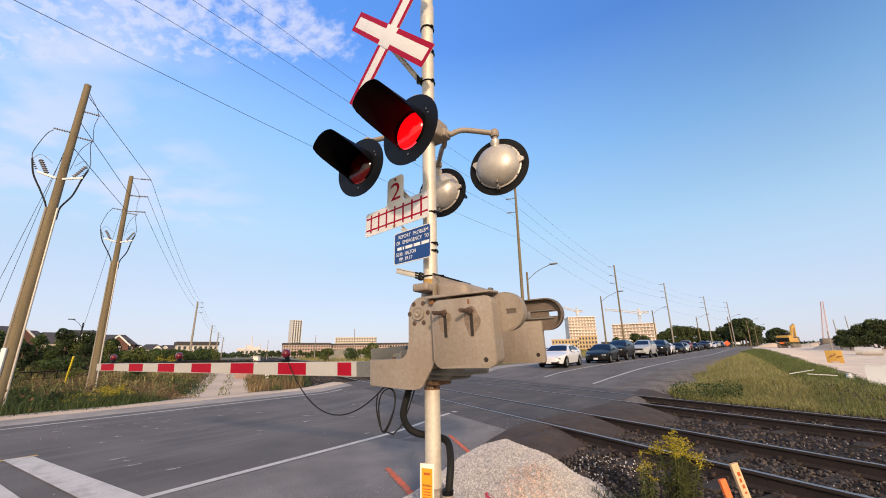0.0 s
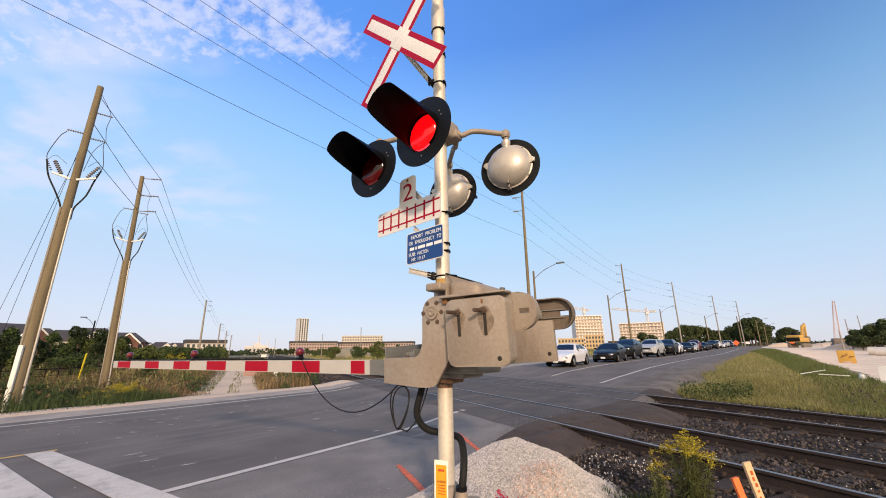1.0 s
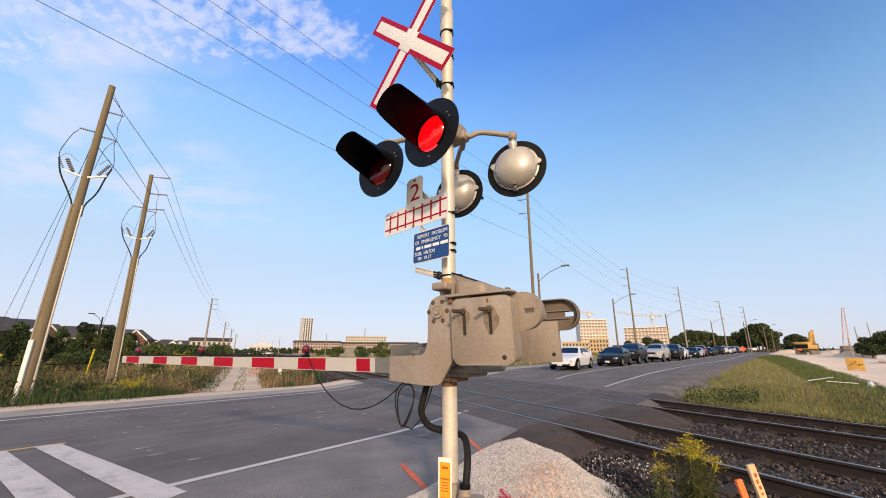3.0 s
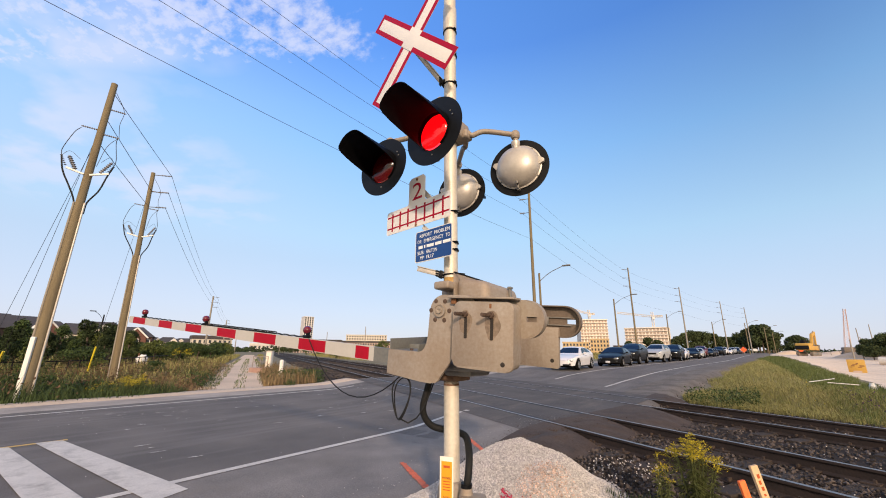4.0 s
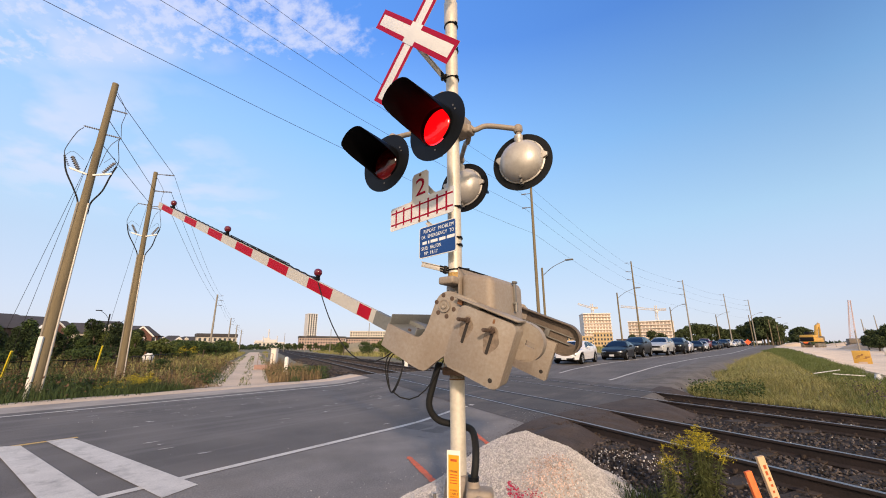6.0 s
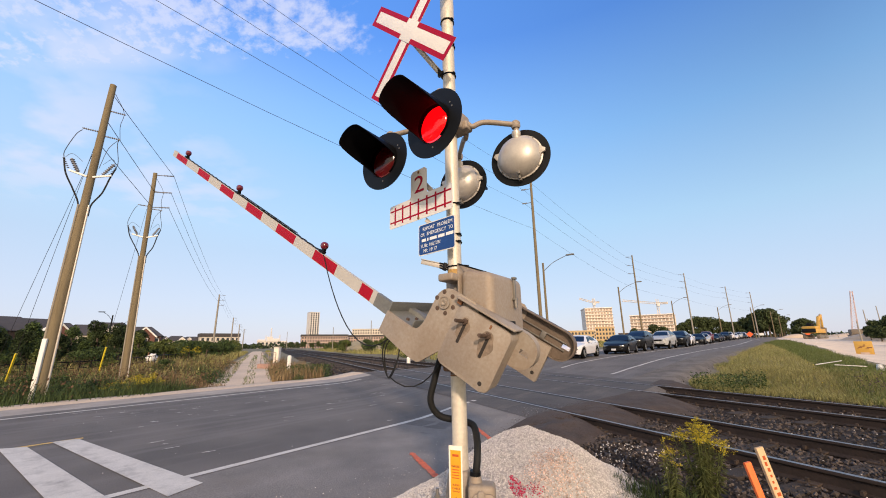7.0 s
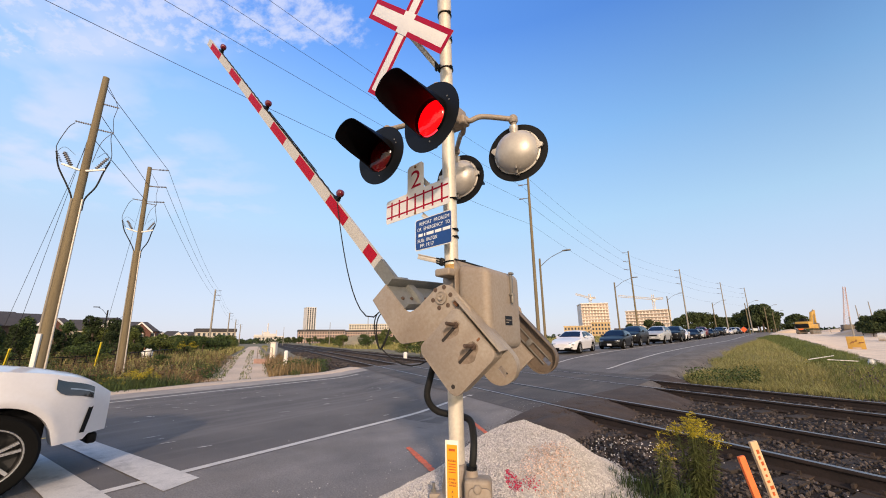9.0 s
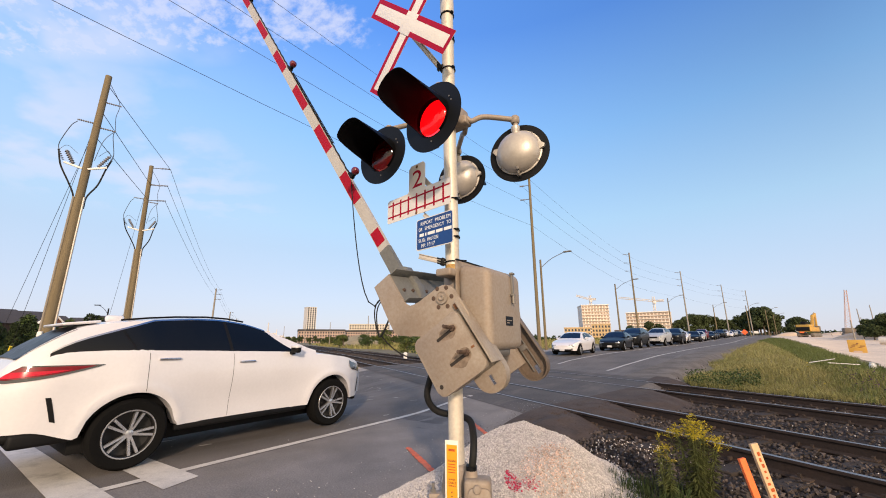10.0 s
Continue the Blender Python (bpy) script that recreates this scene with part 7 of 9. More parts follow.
CAR_WHITE = paint("pearl_white_paint", (0.66, 0.65, 0.67), 0.35, coat=0.6)
CAR_BLACK = paint("black_paint", (0.006, 0.006, 0.007), 0.35, coat=0.04)
CAR_NAVY = paint("dark_blue_paint", (0.010, 0.013, 0.024), 0.35, coat=0.04)
CAR_GREY = paint("grey_paint", (0.035, 0.036, 0.038), 0.4, 0.1, coat=0.08)
CAR_SILVER = paint("silver_paint", (0.42, 0.43, 0.44), 0.4, 0.2)
CAR_RED = paint("dark_red_paint", (0.16, 0.02, 0.02), 0.35, 0.2)
CAR_GLASS = mat("tinted_car_glass", (0.004, 0.005, 0.006), 0.05, vary=0.05, bump=0, spec=0.32)
REAR_GLASS = mat("dark_rear_glass", (0.010, 0.011, 0.014), 0.30, vary=0.05, bump=0, spec=0.04)
TRIM = mat("black_plastic_trim", (0.006, 0.006, 0.0065), 0.6, spec=0.2, vary=0.1, scale=10, fine=60, bump=0.05)
TYRE = mat("tyre_rubber", (0.0045, 0.0045, 0.0045), 0.92, spec=0.15, vary=0.15, scale=10, fine=60, bump=0.1)
RIM = mat("machined_alloy", (0.72, 0.71, 0.70), 0.28, metal=0.9, vary=0.06, bump=0)
RIM_DARK = mat("dark_alloy", (0.010, 0.010, 0.011), 0.5, metal=0.2, vary=0.06, bump=0)
HEAD_LENS = mat("headlamp_lens", (0.30, 0.32, 0.34), 0.12, metal=0.6, vary=0.2, scale=20, bump=0, coat=1.0)
HEAD_DARK = mat("headlamp_dark", (0.02, 0.022, 0.026), 0.12, vary=0.2, scale=20, bump=0, coat=1.0)
TAIL_RED = mat("tail_lamp_red", (0.16, 0.002, 0.008), 0.35, vary=0.2, scale=20, bump=0, coat=0.15, spec=0.2)
TAIL_GLOW = mat("tail_lamp_bright_red", (0.50, 0.006, 0.03), 0.2, vary=0.1, scale=20, bump=0, coat=0.15, spec=0.2)
PLATE = mat("plain_plate", (0.55, 0.56, 0.58), 0.5, vary=0.05, bump=0)
CHROME = mat("chrome", (0.62, 0.62, 0.63), 0.15, metal=1.0, vary=0.03, bump=0)

SPECS = {
    # y from the rear axle; shoulder: height of the body side; roof: height of the centre line; half: half width
    "suv": dict(base=2.89, rear=-1.14, front=0.97, wheel=0.385, sill=0.40, tread=0.81, tumble=0.30,
                shoulder=[(-1.14, 1.04), (-1.0, 1.20), (-0.7, 1.31), (-0.3, 1.32), (0.2, 1.305), (1.0, 1.275), (2.0, 1.25), (2.6, 1.215), (3.2, 1.145), (3.6, 1.05), (3.86, 0.87)],
                half=[(-1.14, 0.66), (-1.05, 0.78), (-0.8, 0.875), (0.0, 0.95), (0.8, 0.925), (2.0, 0.925), (2.88, 0.95), (3.3, 0.89), (3.6, 0.77), (3.86, 0.54)],
                roof=[(-1.14, 1.08), (-1.06, 1.26), (-0.78, 1.50), (-0.58, 1.64), (-0.25, 1.70), (0.1, 1.75), (0.6, 1.795), (1.0, 1.795), (1.4, 1.735), (1.85, 1.57), (2.5, 1.285), (2.75, 1.25), (3.2, 1.185), (3.6, 1.085), (3.86, 0.90)],
                rear_glass=(-1.05, -0.60), wind=(1.50, 2.48), doors=(0.02, 0.72, 1.10, 1.95)),
    "sedan": dict(base=2.80, rear=-0.98, front=0.90, wheel=0.335, sill=0.26, tread=0.78, tumble=0.33,
                  shoulder=[(-0.98, 0.80), (-0.85, 0.97), (-0.3, 1.00), (0.8, 0.98), (1.9, 0.95), (2.4, 0.90), (3.0, 0.82), (3.45, 0.72), (3.70, 0.56)],
                  half=[(-0.98, 0.62), (-0.85, 0.78), (-0.5, 0.87), (0.4, 0.91), (2.2, 0.91), (2.9, 0.90), (3.3, 0.82), (3.55, 0.68), (3.70, 0.50)],
                  roof=[(-0.98, 0.84), (-0.8, 1.02), (-0.3, 1.20), (0.4, 1.40), (1.0, 1.44), (1.4, 1.38), (2.25, 0.98), (2.5, 0.93), (3.1, 0.84), (3.5, 0.73), (3.70, 0.60)],
                  rear_glass=(-0.62, 0.22), wind=(1.45, 2.18), doors=(0.05, 0.70, 1.05, 1.80)),
}


def curve_at(table, y):
    """Smooth reading of a table."""
    k = [p[0] for p in table]
    v = [p[1] for p in table]
    s = 0.0
    for d, w in ((-0.09, 0.25), (0.0, 0.5), (0.09, 0.25)):
        s += w * float(np.interp(y + d, k, v))
    return s if k[0] + 0.09 < y < k[-1] - 0.09 else float(np.interp(y, k, v))


def wheel_mesh(r, width, spokes, fine):
    seg = 40 if fine else 20
    axis = Matrix.Rotation(radians(90), 4, "Y")
    bm = bmesh.new()
    w = width / 2
    lathe(bm, [(r * 0.66, -w * 0.9), (r * 0.72, -w), (r * 0.93, -w), (r, -w * 0.72), (r, w * 0.72), (r * 0.93, w), (r * 0.72, w), (r * 0.66, w * 0.9)], seg, axis)
    tyre = finish(bm, "wheel", TYRE)
    bm = bmesh.new()
    lathe(bm, [(r * 0.69, w * 0.92), (r * 0.66, w * 0.98), (r * 0.63, w * 0.9), (r * 0.61, w * 0.2), (r * 0.3, -w * 0.1), (0, -w * 0.1)], seg, axis)
    barrel = finish(bm, "rim_barrel", RIM_DARK)
    bm = bmesh.new()
    lathe(bm, [(r * 0.70, w * 0.93), (r * 0.685, w * 0.99), (r * 0.655, w * 0.98), (r * 0.65, w * 0.9)], seg, axis)
    lathe(bm, [(r * 0.13, w * 0.55), (r * 0.11, w * 0.82), (r * 0.05, w * 0.86), (0, w * 0.86)], 16, axis)
    for i in range(spokes):
        a = 2 * math.pi * i / spokes
        for d in ((-0.11, 0.11) if fine else (0,)):
            rot = Matrix.Rotation(a, 4, "X")
            y0, y1 = (d * 0.2) * r, (d * 0.98) * r
            t = (0.031 if fine else 0.055) * r
            pts = [(0.80, y0 - t, 0.08), (0.80, y0 + t, 0.08), (0.90, y1 + t * 1.2, 0.665), (0.90, y1 - t * 1.2, 0.665)]
            top = [bm.verts.new(rot @ Vector((x * w, y, z * r))) for x, y, z in pts]
            low = [bm.verts.new(rot @ Vector((x * w - 0.35 * w, y, z * r))) for x, y, z in pts]
            bm.faces.new(top)
            for q in range(4):
                bm.faces.new((top[q], top[(q + 1) % 4], low[(q + 1) % 4], low[q]))
    return tyre, barrel, finish(bm, "rim", RIM)


WHEELS = {}


def car(kind, colour, m, label, fine=False, name="car", group="", wheels_seen=True):
    """A car in parts: shell, glass, lamps, mirrors, wheels. Local y runs forwards, the origin lies under the rear axle."""
    sp = SPECS[kind]
    ob = empty(name, m, label, "car", group)
    base, R = sp["base"], sp["wheel"]
    y0, y1 = sp["rear"], base + sp["front"]
    n = 110 if fine else 44
    ys = [y0 + (y1 - y0) * i / n for i in range(n + 1)]

    def low(y):
        z = sp["sill"] + 0.13 * smooth01((-0.42 - y) / 0.45)
        for wy in (0.0, base):
            d = abs(y - wy)
            ra = R + 0.075
            if d < ra:
                z = max(z, R + math.sqrt(ra * ra - d * d) * 1.0)
        if y < y0 + 0.16 or y > y1 - 0.2:
            z = max(z, sp["sill"] + 0.05)
        return z

    def side(y, v):
        """Outer side from the lower edge (0) to the shoulder (1)."""
        zs, zl = curve_at(sp["shoulder"], y), low(y)
        z = zl + (max(zs, zl + 0.02) - zl) * v
        h = curve_at(sp["half"], y)
        q = (z - sp["sill"]) / max(0.2, zs - sp["sill"])
        bulge = 1.0 - 0.05 * (1 - q) ** 2 * 1.2 - 0.055 * max(0.0, q - 0.62) ** 2 / 0.14
        if fine:     # sculpted door hollow between full haunches
            hollow = 1.7 * math.exp(-((y - 1.35) / 0.75) ** 2) * math.exp(-((q - 0.25) / 0.22) ** 2)
            bulge -= 0.022 * hollow
            for wy in (0.0, base):
                d = math.hypot(y - wy, z - R)
                bulge += 0.030 * math.exp(-((d - R - 0.115) / 0.055) ** 2) + 0.012 * math.exp(-((d - R - 0.2) / 0.12) ** 2)
        return Vector((h * bulge, y, z))

    def upper(y, u):
        """From the shoulder (0) over the roof's edge (0.5) to the centre line (1)."""
        s = side(y, 1.0)
        zt = max(curve_at(sp["roof"], y), s.z + 0.004)
        rise_ = zt - s.z
        if rise_ < 0.06:
            t = u
            return Vector((s.x * (1 - t), y, s.z + rise_ * (1 - (1 - t) ** 2)))
        edge = s.x - sp["tumble"] * min(1.0, rise_ / 0.46) * 0.95
        if u < 0.5:
            t = u / 0.5
            return Vector((s.x + (edge - s.x) * (t ** 1.15) - 0.012 * (1 - t), y, s.z + rise_ * 0.93 * (t ** 0.95)))
        t = (u - 0.5) / 0.5
        return Vector((edge * (1 - t), y, s.z + rise_ * (0.93 + 0.07 * (1 - (1 - t) ** 2))))

    vs = [i / 9 for i in range(10)] if fine else [0, 0.3, 0.6, 0.85, 1]
    us = [i / 12 for i in range(1, 13)] if fine else [0.25, 0.47, 0.53, 0.75, 1]
    bm = bmesh.new()
    for sgn in (1, -1):
        rows = []
        for y in ys:
            ring = [side(y, v) for v in vs] + [upper(y, u) for u in us]
            inner = ring[0].copy()
            inner.x -= 0.22
            rows.append([bm.verts.new((p.x * sgn, p.y, p.z)) for p in [inner] + ring])
        for a, b in zip(rows, rows[1:]):
            for i in range(len(a) - 1):
                bm.faces.new((a[i], a[i + 1], b[i + 1], b[i]))
        for row in (rows[0], rows[-1]):
            c = bm.verts.new((0, row[0].co.y, row[1].co.z))
            for i in range(1, len(row) - 1):
                try:
                    bm.faces.new((row[i], row[i + 1], c))
                except ValueError:
                    pass
    bmesh.ops.remove_doubles(bm, verts=bm.verts[:], dist=0.0008)
    part("body", bm, colour, ob)
    bm = bmesh.new()          # dark floor and wheel houses
    box(bm, (curve_at(sp["half"], 1.4) * 1.4, y1 - y0 - 1.3, sp["sill"] * 0.5), (0, (y0 + y1) / 2, sp["sill"] * 0.78), 0.02)
    for wy in (0.0, base):
        box(bm, (1.45, R * 2.1, R * 0.9), (0, wy, R * 1.62), 0.02)
    part("underbody", bm, TRIM, ob)

    def pane(name, ya, yb, ua, ub, mirror, material=CAR_GLASS, lift=0.006, ny=10, nu=5, ta=None, parent=ob, label="", ub_rear=None, ua_rear=None):
        """A pane on the upper shell; ta leans its front and rear edges."""
        bm = bmesh.new()
        for sgn in mirror:
            rows = []
            for i in range(ny + 1):
                row = []
                for j in range(nu + 1):
                    top = ub if ub_rear is None else ub_rear + (ub - ub_rear) * (i / ny) ** 0.8
                    base_u = ua if ua_rear is None else ua_rear + (ua - ua_rear) * (i / ny) ** 0.8
                    u = base_u + (top - base_u) * j / nu
                    a, b = ya, yb
                    if ta:
                        a, b = ya + ta[0] * j / nu, yb + ta[1] * j / nu
                    y = a + (b - a) * i / ny
                    p = upper(y, u)
                    d = Vector((0.7, 0, 0.7)) if u < 0.5 else Vector((0.1, 0.2, 1))
                    p = p + d.normalized() * lift
                    row.append(bm.verts.new((p.x * sgn, p.y, p.z)))
                rows.append(row)
            for a, b in zip(rows, rows[1:]):
                for j in range(nu):
                    bm.faces.new((a[j], a[j + 1], b[j + 1], b[j]))
        bmesh.ops.remove_doubles(bm, verts=bm.verts[:], dist=0.0005)
        return part(name, bm, material, parent, label)

    d0, d1, d2, d3 = sp["doors"]
    for sgn in (1, -1):
        if kind == "suv":
            pane("rear_quarter_glass", -0.80, d0 + 0.13, 0.02, 0.47, (sgn,), ub_rear=0.10)
            pane("quarter_trim", -0.79, d0 + 0.13, 0.465, 0.492, (sgn,), CHROME, 0.009, ub_rear=0.135, ua_rear=0.10, nu=1)
            pane("side_window", d0 + 0.13, d2 - 0.015, 0.02, 0.47, (sgn,))
            pane("window_trim", d0 + 0.13, d3 - 0.28, 0.470, 0.492, (sgn,), CHROME, 0.009, nu=1)
            pane("pillar", d2 - 0.02, d2 + 0.025, 0.02, 0.47, (sgn,), TRIM, 0.0065, 2, ta=(-0.06, -0.06))
            pane("side_window", d2 + 0.02, d3 + 0.24, 0.02, 0.47, (sgn,), ta=(-0.06, -0.52))
        else:
            pane("side_window", -0.05, d2 - 0.03, 0.08, 0.42, (sgn,), ta=(0.30, 0.0))
            pane("side_window", d2 + 0.03, d3 + 0.16, 0.08, 0.42, (sgn,), ta=(0.0, -0.42))
    pane("windscreen", sp["wind"][0], sp["wind"][1], 0.56, 1.0, (1, -1), nu=8)
    pane("rear_window", sp["rear_glass"][0], sp["rear_glass"][1], 0.47 if kind == "suv" else 0.56, 1.0, (1, -1), REAR_GLASS, nu=8)

    def on_side(name, ya, yb, va, vb, material, lift=0.008, ta=0.0, sgns=(1, -1), ny=8, nv=3, label=""):
        for sgn in sgns:
            bm = bmesh.new()
            rows = []
            for i in range(ny + 1):
                t = i / ny
                row = []
                for j in range(nv + 1):
                    s = j / nv
                    p = side(ya + (yb - ya) * t + ta * s, va + (vb - va) * s)
                    row.append(bm.verts.new(((p.x + lift) * sgn, p.y, p.z)))
                rows.append(row)
            for a, b in zip(rows, rows[1:]):
                for j in range(nv):
                    bm.faces.new((a[j], a[j + 1], b[j + 1], b[j]))
            part(name, bm, material, ob, label)

    def on_height(name, ya, yb, za, zb, material, lift, climb, label=""):
        """A band on the side between two heights, narrowing to a point in front."""
        for sgn in (1, -1):
            bm = bmesh.new()
            rows, ny, nv = [], 16, 3
            for i in range(ny + 1):
                t = i / ny
                y = ya + (yb - ya) * t
                zs, zl = side(y, 1.0).z, low(y)
                row = []
                for j in range(nv + 1):
                    s = j / nv
                    z = za + climb * t + (zb - za) * ((1 - s) * 0.97 * t ** 1.6 + s)
                    p = side(y, min(1.0, max(0.0, (z - zl) / (zs - zl))))
                    row.append(bm.verts.new(((p.x + lift) * sgn, p.y - lift * (1 - t), p.z)))
                rows.append(row)
            for a, b in zip(rows, rows[1:]):
                for j in range(nv):
                    bm.faces.new((a[j], a[j + 1], b[j + 1], b[j]))
            part(name, bm, material, ob, label)

    # black sills, lamps, handles, mirrors
    for sgn in (1, -1):
        bm = bmesh.new()
        h = curve_at(sp["half"], base / 2)
        box(bm, (0.06, base - 2 * R - 0.18, 0.08), (sgn * (h * 0.945 - 0.03), base / 2, sp["sill"] - 0.03), 0.02)
        part("sill", bm, TRIM, ob)
        bm = bmesh.new()
        yy = sp["wind"][1] - 0.42
        p = side(yy, 1.0)
        box(bm, (0.18, 0.10, 0.12), (sgn * (p.x + 0.12), yy, p.z + 0.06), 0.035, 3)
        mirror = part("mirror", bm, TRIM if fine else colour, ob)
        if fine:
            bm = bmesh.new()
            box(bm, (0.185, 0.106, 0.06), (sgn * (p.x + 0.12), yy, p.z + 0.098), 0.028, 3)
            part("mirror_cap", bm, colour, mirror)
        bm = bmesh.new()
        box(bm, (0.10, 0.07, 0.05), (sgn * (p.x + 0.02), yy, p.z + 0.0), 0.012)
        part("mirror_foot", bm, TRIM, mirror)
        for yh in (d0 + 0.28, d2 + 0.22):
            p = side(yh, 0.86)
            bm = bmesh.new()
            box(bm, (0.028, 0.24, 0.026), (sgn * (p.x + 0.016), yh, p.z), 0.008, 3)
            part("door_handle", bm, CHROME, ob)
    if fine:
        for yl in (d0 + 0.06, d2 + 0.02):      # shut lines
            on_side("door_gap", yl, yl + 0.005, 0.03, 0.99, TRIM, 0.0015, 0.0, (1, -1), 1, 12)
        on_height("tail_lamp", -1.125, -0.34, 1.03, 1.20, HEAD_DARK, 0.010, -0.01, "red wrap-round tail lamp")
        on_height("tail_glass", -1.115, -0.42, 1.06, 1.185, TAIL_RED, 0.014, -0.004)
        on_height("tail_strip", -1.10, -0.62, 1.075, 1.135, TAIL_GLOW, 0.018, 0.01)
        on_side("bumper_vent", -0.705, -0.66, 0.16, 0.46, TRIM, 0.004, -0.07, (1, -1), 2, 4)
        on_side("headlamp", 3.30, 3.66, 0.72, 0.92, HEAD_DARK, 0.010, 0.0, (1, -1), 8, 3, "slim dark headlamp")
        on_side("lamp_strip", 3.42, 3.66, 0.81, 0.83, HEAD_LENS, 0.014, 0.0, (1, -1), 8, 1)
        on_side("front_vent", 3.58, 3.63, 0.12, 0.55, TRIM, 0.006, 0.05, (1, -1), 2, 5)
        bm = bmesh.new()       # roof spoiler and rails
        for i in (0,):
            p = upper(-0.56, 1.0)
            box(bm, (1.14, 0.34, 0.035), (0, -0.545, p.z + 0.030), 0.014, 3, Matrix.Rotation(radians(7), 3, "X"))
            box(bm, (0.09, 0.20, 0.09), (0, -0.12, p.z + 0.115), 0.03, 3)
        part("spoiler", bm, colour, ob)
        for sgn in (1, -1):
            bm = bmesh.new()
            tube(bm, [(sgn * (upper(y, 0.5).x - 0.02), y, upper(y, 0.5).z + 0.028) for y in (-0.2, 0.1, 0.4, 0.8, 1.1, 1.35)], 0.014, 6)
            part("roof_rail", bm, TRIM, ob)
        bm = bmesh.new()
        box(bm, (1.50, 0.42, 0.10), (0, y0 + 0.27, 0.485), 0.04, 3)
        box(bm, (1.30, 0.10, 0.06), (0, y0 + 0.10, 0.43), 0.02, 3)
        box(bm, (1.64, 0.50, 0.15), (0, -0.73, 0.455), 0.04, 3)
        part("rear_bumper_trim", bm, TRIM, ob)
        bm = bmesh.new()
        box(bm, (1.0, 0.10, 0.12), (0, y1 - 0.10, 0.36), 0.03, 3)
        part("front_lip", bm, TRIM, ob)
        bm = bmesh.new()
        box(bm, (0.95, 0.03, 0.36), (0, y1 - 0.008, 0.66), 0.02, 2)
        part("grille", bm, TRIM, ob)
    else:
        zf = curve_at(sp["shoulder"], y1 - 0.12)
        for sgn in (1, -1):
            bm = bmesh.new()
            box(bm, (0.34, 0.10, 0.12), (sgn * 0.56, y1 - 0.13, zf - 0.06), 0.03, 2, Matrix.Rotation(radians(-22 * sgn), 3, "Z"))
            part("headlamp", bm, HEAD_LENS, ob)
            bm = bmesh.new()
            box(bm, (0.20, 0.06, 0.07), (sgn * 0.55, y1 - 0.07, sp["sill"] + 0.12), 0.02, 2)
            part("fog_lamp", bm, HEAD_DARK, ob)
        bm = bmesh.new()
        box(bm, (0.78, 0.05, 0.16), (0, y1 + 0.0, zf - 0.10), 0.02, 2)
        if "bare" not in label:
            part("grille", bm, TRIM, ob)
        else:
            bm.free()
        bm = bmesh.new()
        box(bm, (1.15, 0.06, 0.10), (0, y1 - 0.02, sp["sill"] + 0.06), 0.02, 2)
        part("lower_intake", bm, TRIM, ob)
        bm = bmesh.new()
        box(bm, (0.32, 0.012, 0.14), (0, y1 + 0.032, zf - 0.30), 0.004)
        part("plain_plate", bm, PLATE, ob)
    # wheels
    key = (kind, fine)
    if key not in WHEELS:
        WHEELS[key] = wheel_mesh(R, 0.235, 5 if fine else 7, fine)
    made = []
    for wy in (0.0, base):
        for sgn in (1, -1):
            w = new("wheel", WHEELS[key][0])
            w.parent = ob
            home = Matrix.Translation((sgn * sp["tread"], wy, R)) @ (Matrix.Identity(4) if sgn > 0 else Matrix.Rotation(math.pi, 4, "Z"))
            w.matrix_basis = home
            for nm, me in (("rim_barrel", WHEELS[key][1]), ("rim", WHEELS[key][2])):
                r_ = new(nm, me)
                r_.parent = w
            made.append((w, home, sgn))
    return ob, made


# the white car that drives across
SUV_X = -6.77
suv, suv_wheels = car("suv", CAR_WHITE, pose(SUV_X, -5.2, 0), "pearl white sport utility car with dark windows driving over the crossing", True)

# the queue beyond the tracks, facing the crossing
QUEUE = [("sedan", CAR_WHITE, "white saloon car with a bare smooth nose waiting in the queue"),
         ("sedan", CAR_BLACK, "black saloon car waiting in the queue"),
         ("suv", CAR_BLACK, "black sport utility car waiting in the queue"),
         ("suv", CAR_SILVER, "silver sport utility car waiting in the queue"),
         ("suv", CAR_BLACK, "black sport utility car waiting in the queue"),
         ("sedan", CAR_WHITE, "white saloon car waiting in the queue"),
         ("sedan", CAR_BLACK, "black saloon car waiting in the queue"),
         ("sedan", CAR_SILVER, "silver saloon car waiting in the queue"),
         ("suv", CAR_RED, "dark red sport utility car waiting in the queue"),
         ("sedan", CAR_BLACK, "black saloon car waiting in the queue"),
         ("sedan", CAR_GREY, "grey saloon car waiting in the queue"),
         ("sedan", CAR_NAVY, "dark blue saloon car waiting in the queue"),
         ("suv", CAR_BLACK, "black sport utility car waiting in the queue"),
         ("sedan", CAR_BLACK, "black saloon car waiting in the queue"),
         ("suv", CAR_WHITE, "white sport utility car waiting in the queue"),
         ("sedan", CAR_WHITE, "white saloon car waiting in the queue"),
         ("sedan", CAR_NAVY, "dark blue saloon car waiting in the queue"),
         ("suv", CAR_SILVER, "silver sport utility car waiting in the queue"),
         ("sedan", CAR_BLACK, "black saloon car waiting in the queue"),
         ("suv", CAR_WHITE, "white sport utility car waiting in the queue"),
         ("sedan", CAR_RED, "dark red saloon car waiting in the queue"),
         ("suv", CAR_GREY, "grey sport utility car waiting in the queue")]
y = 24.3
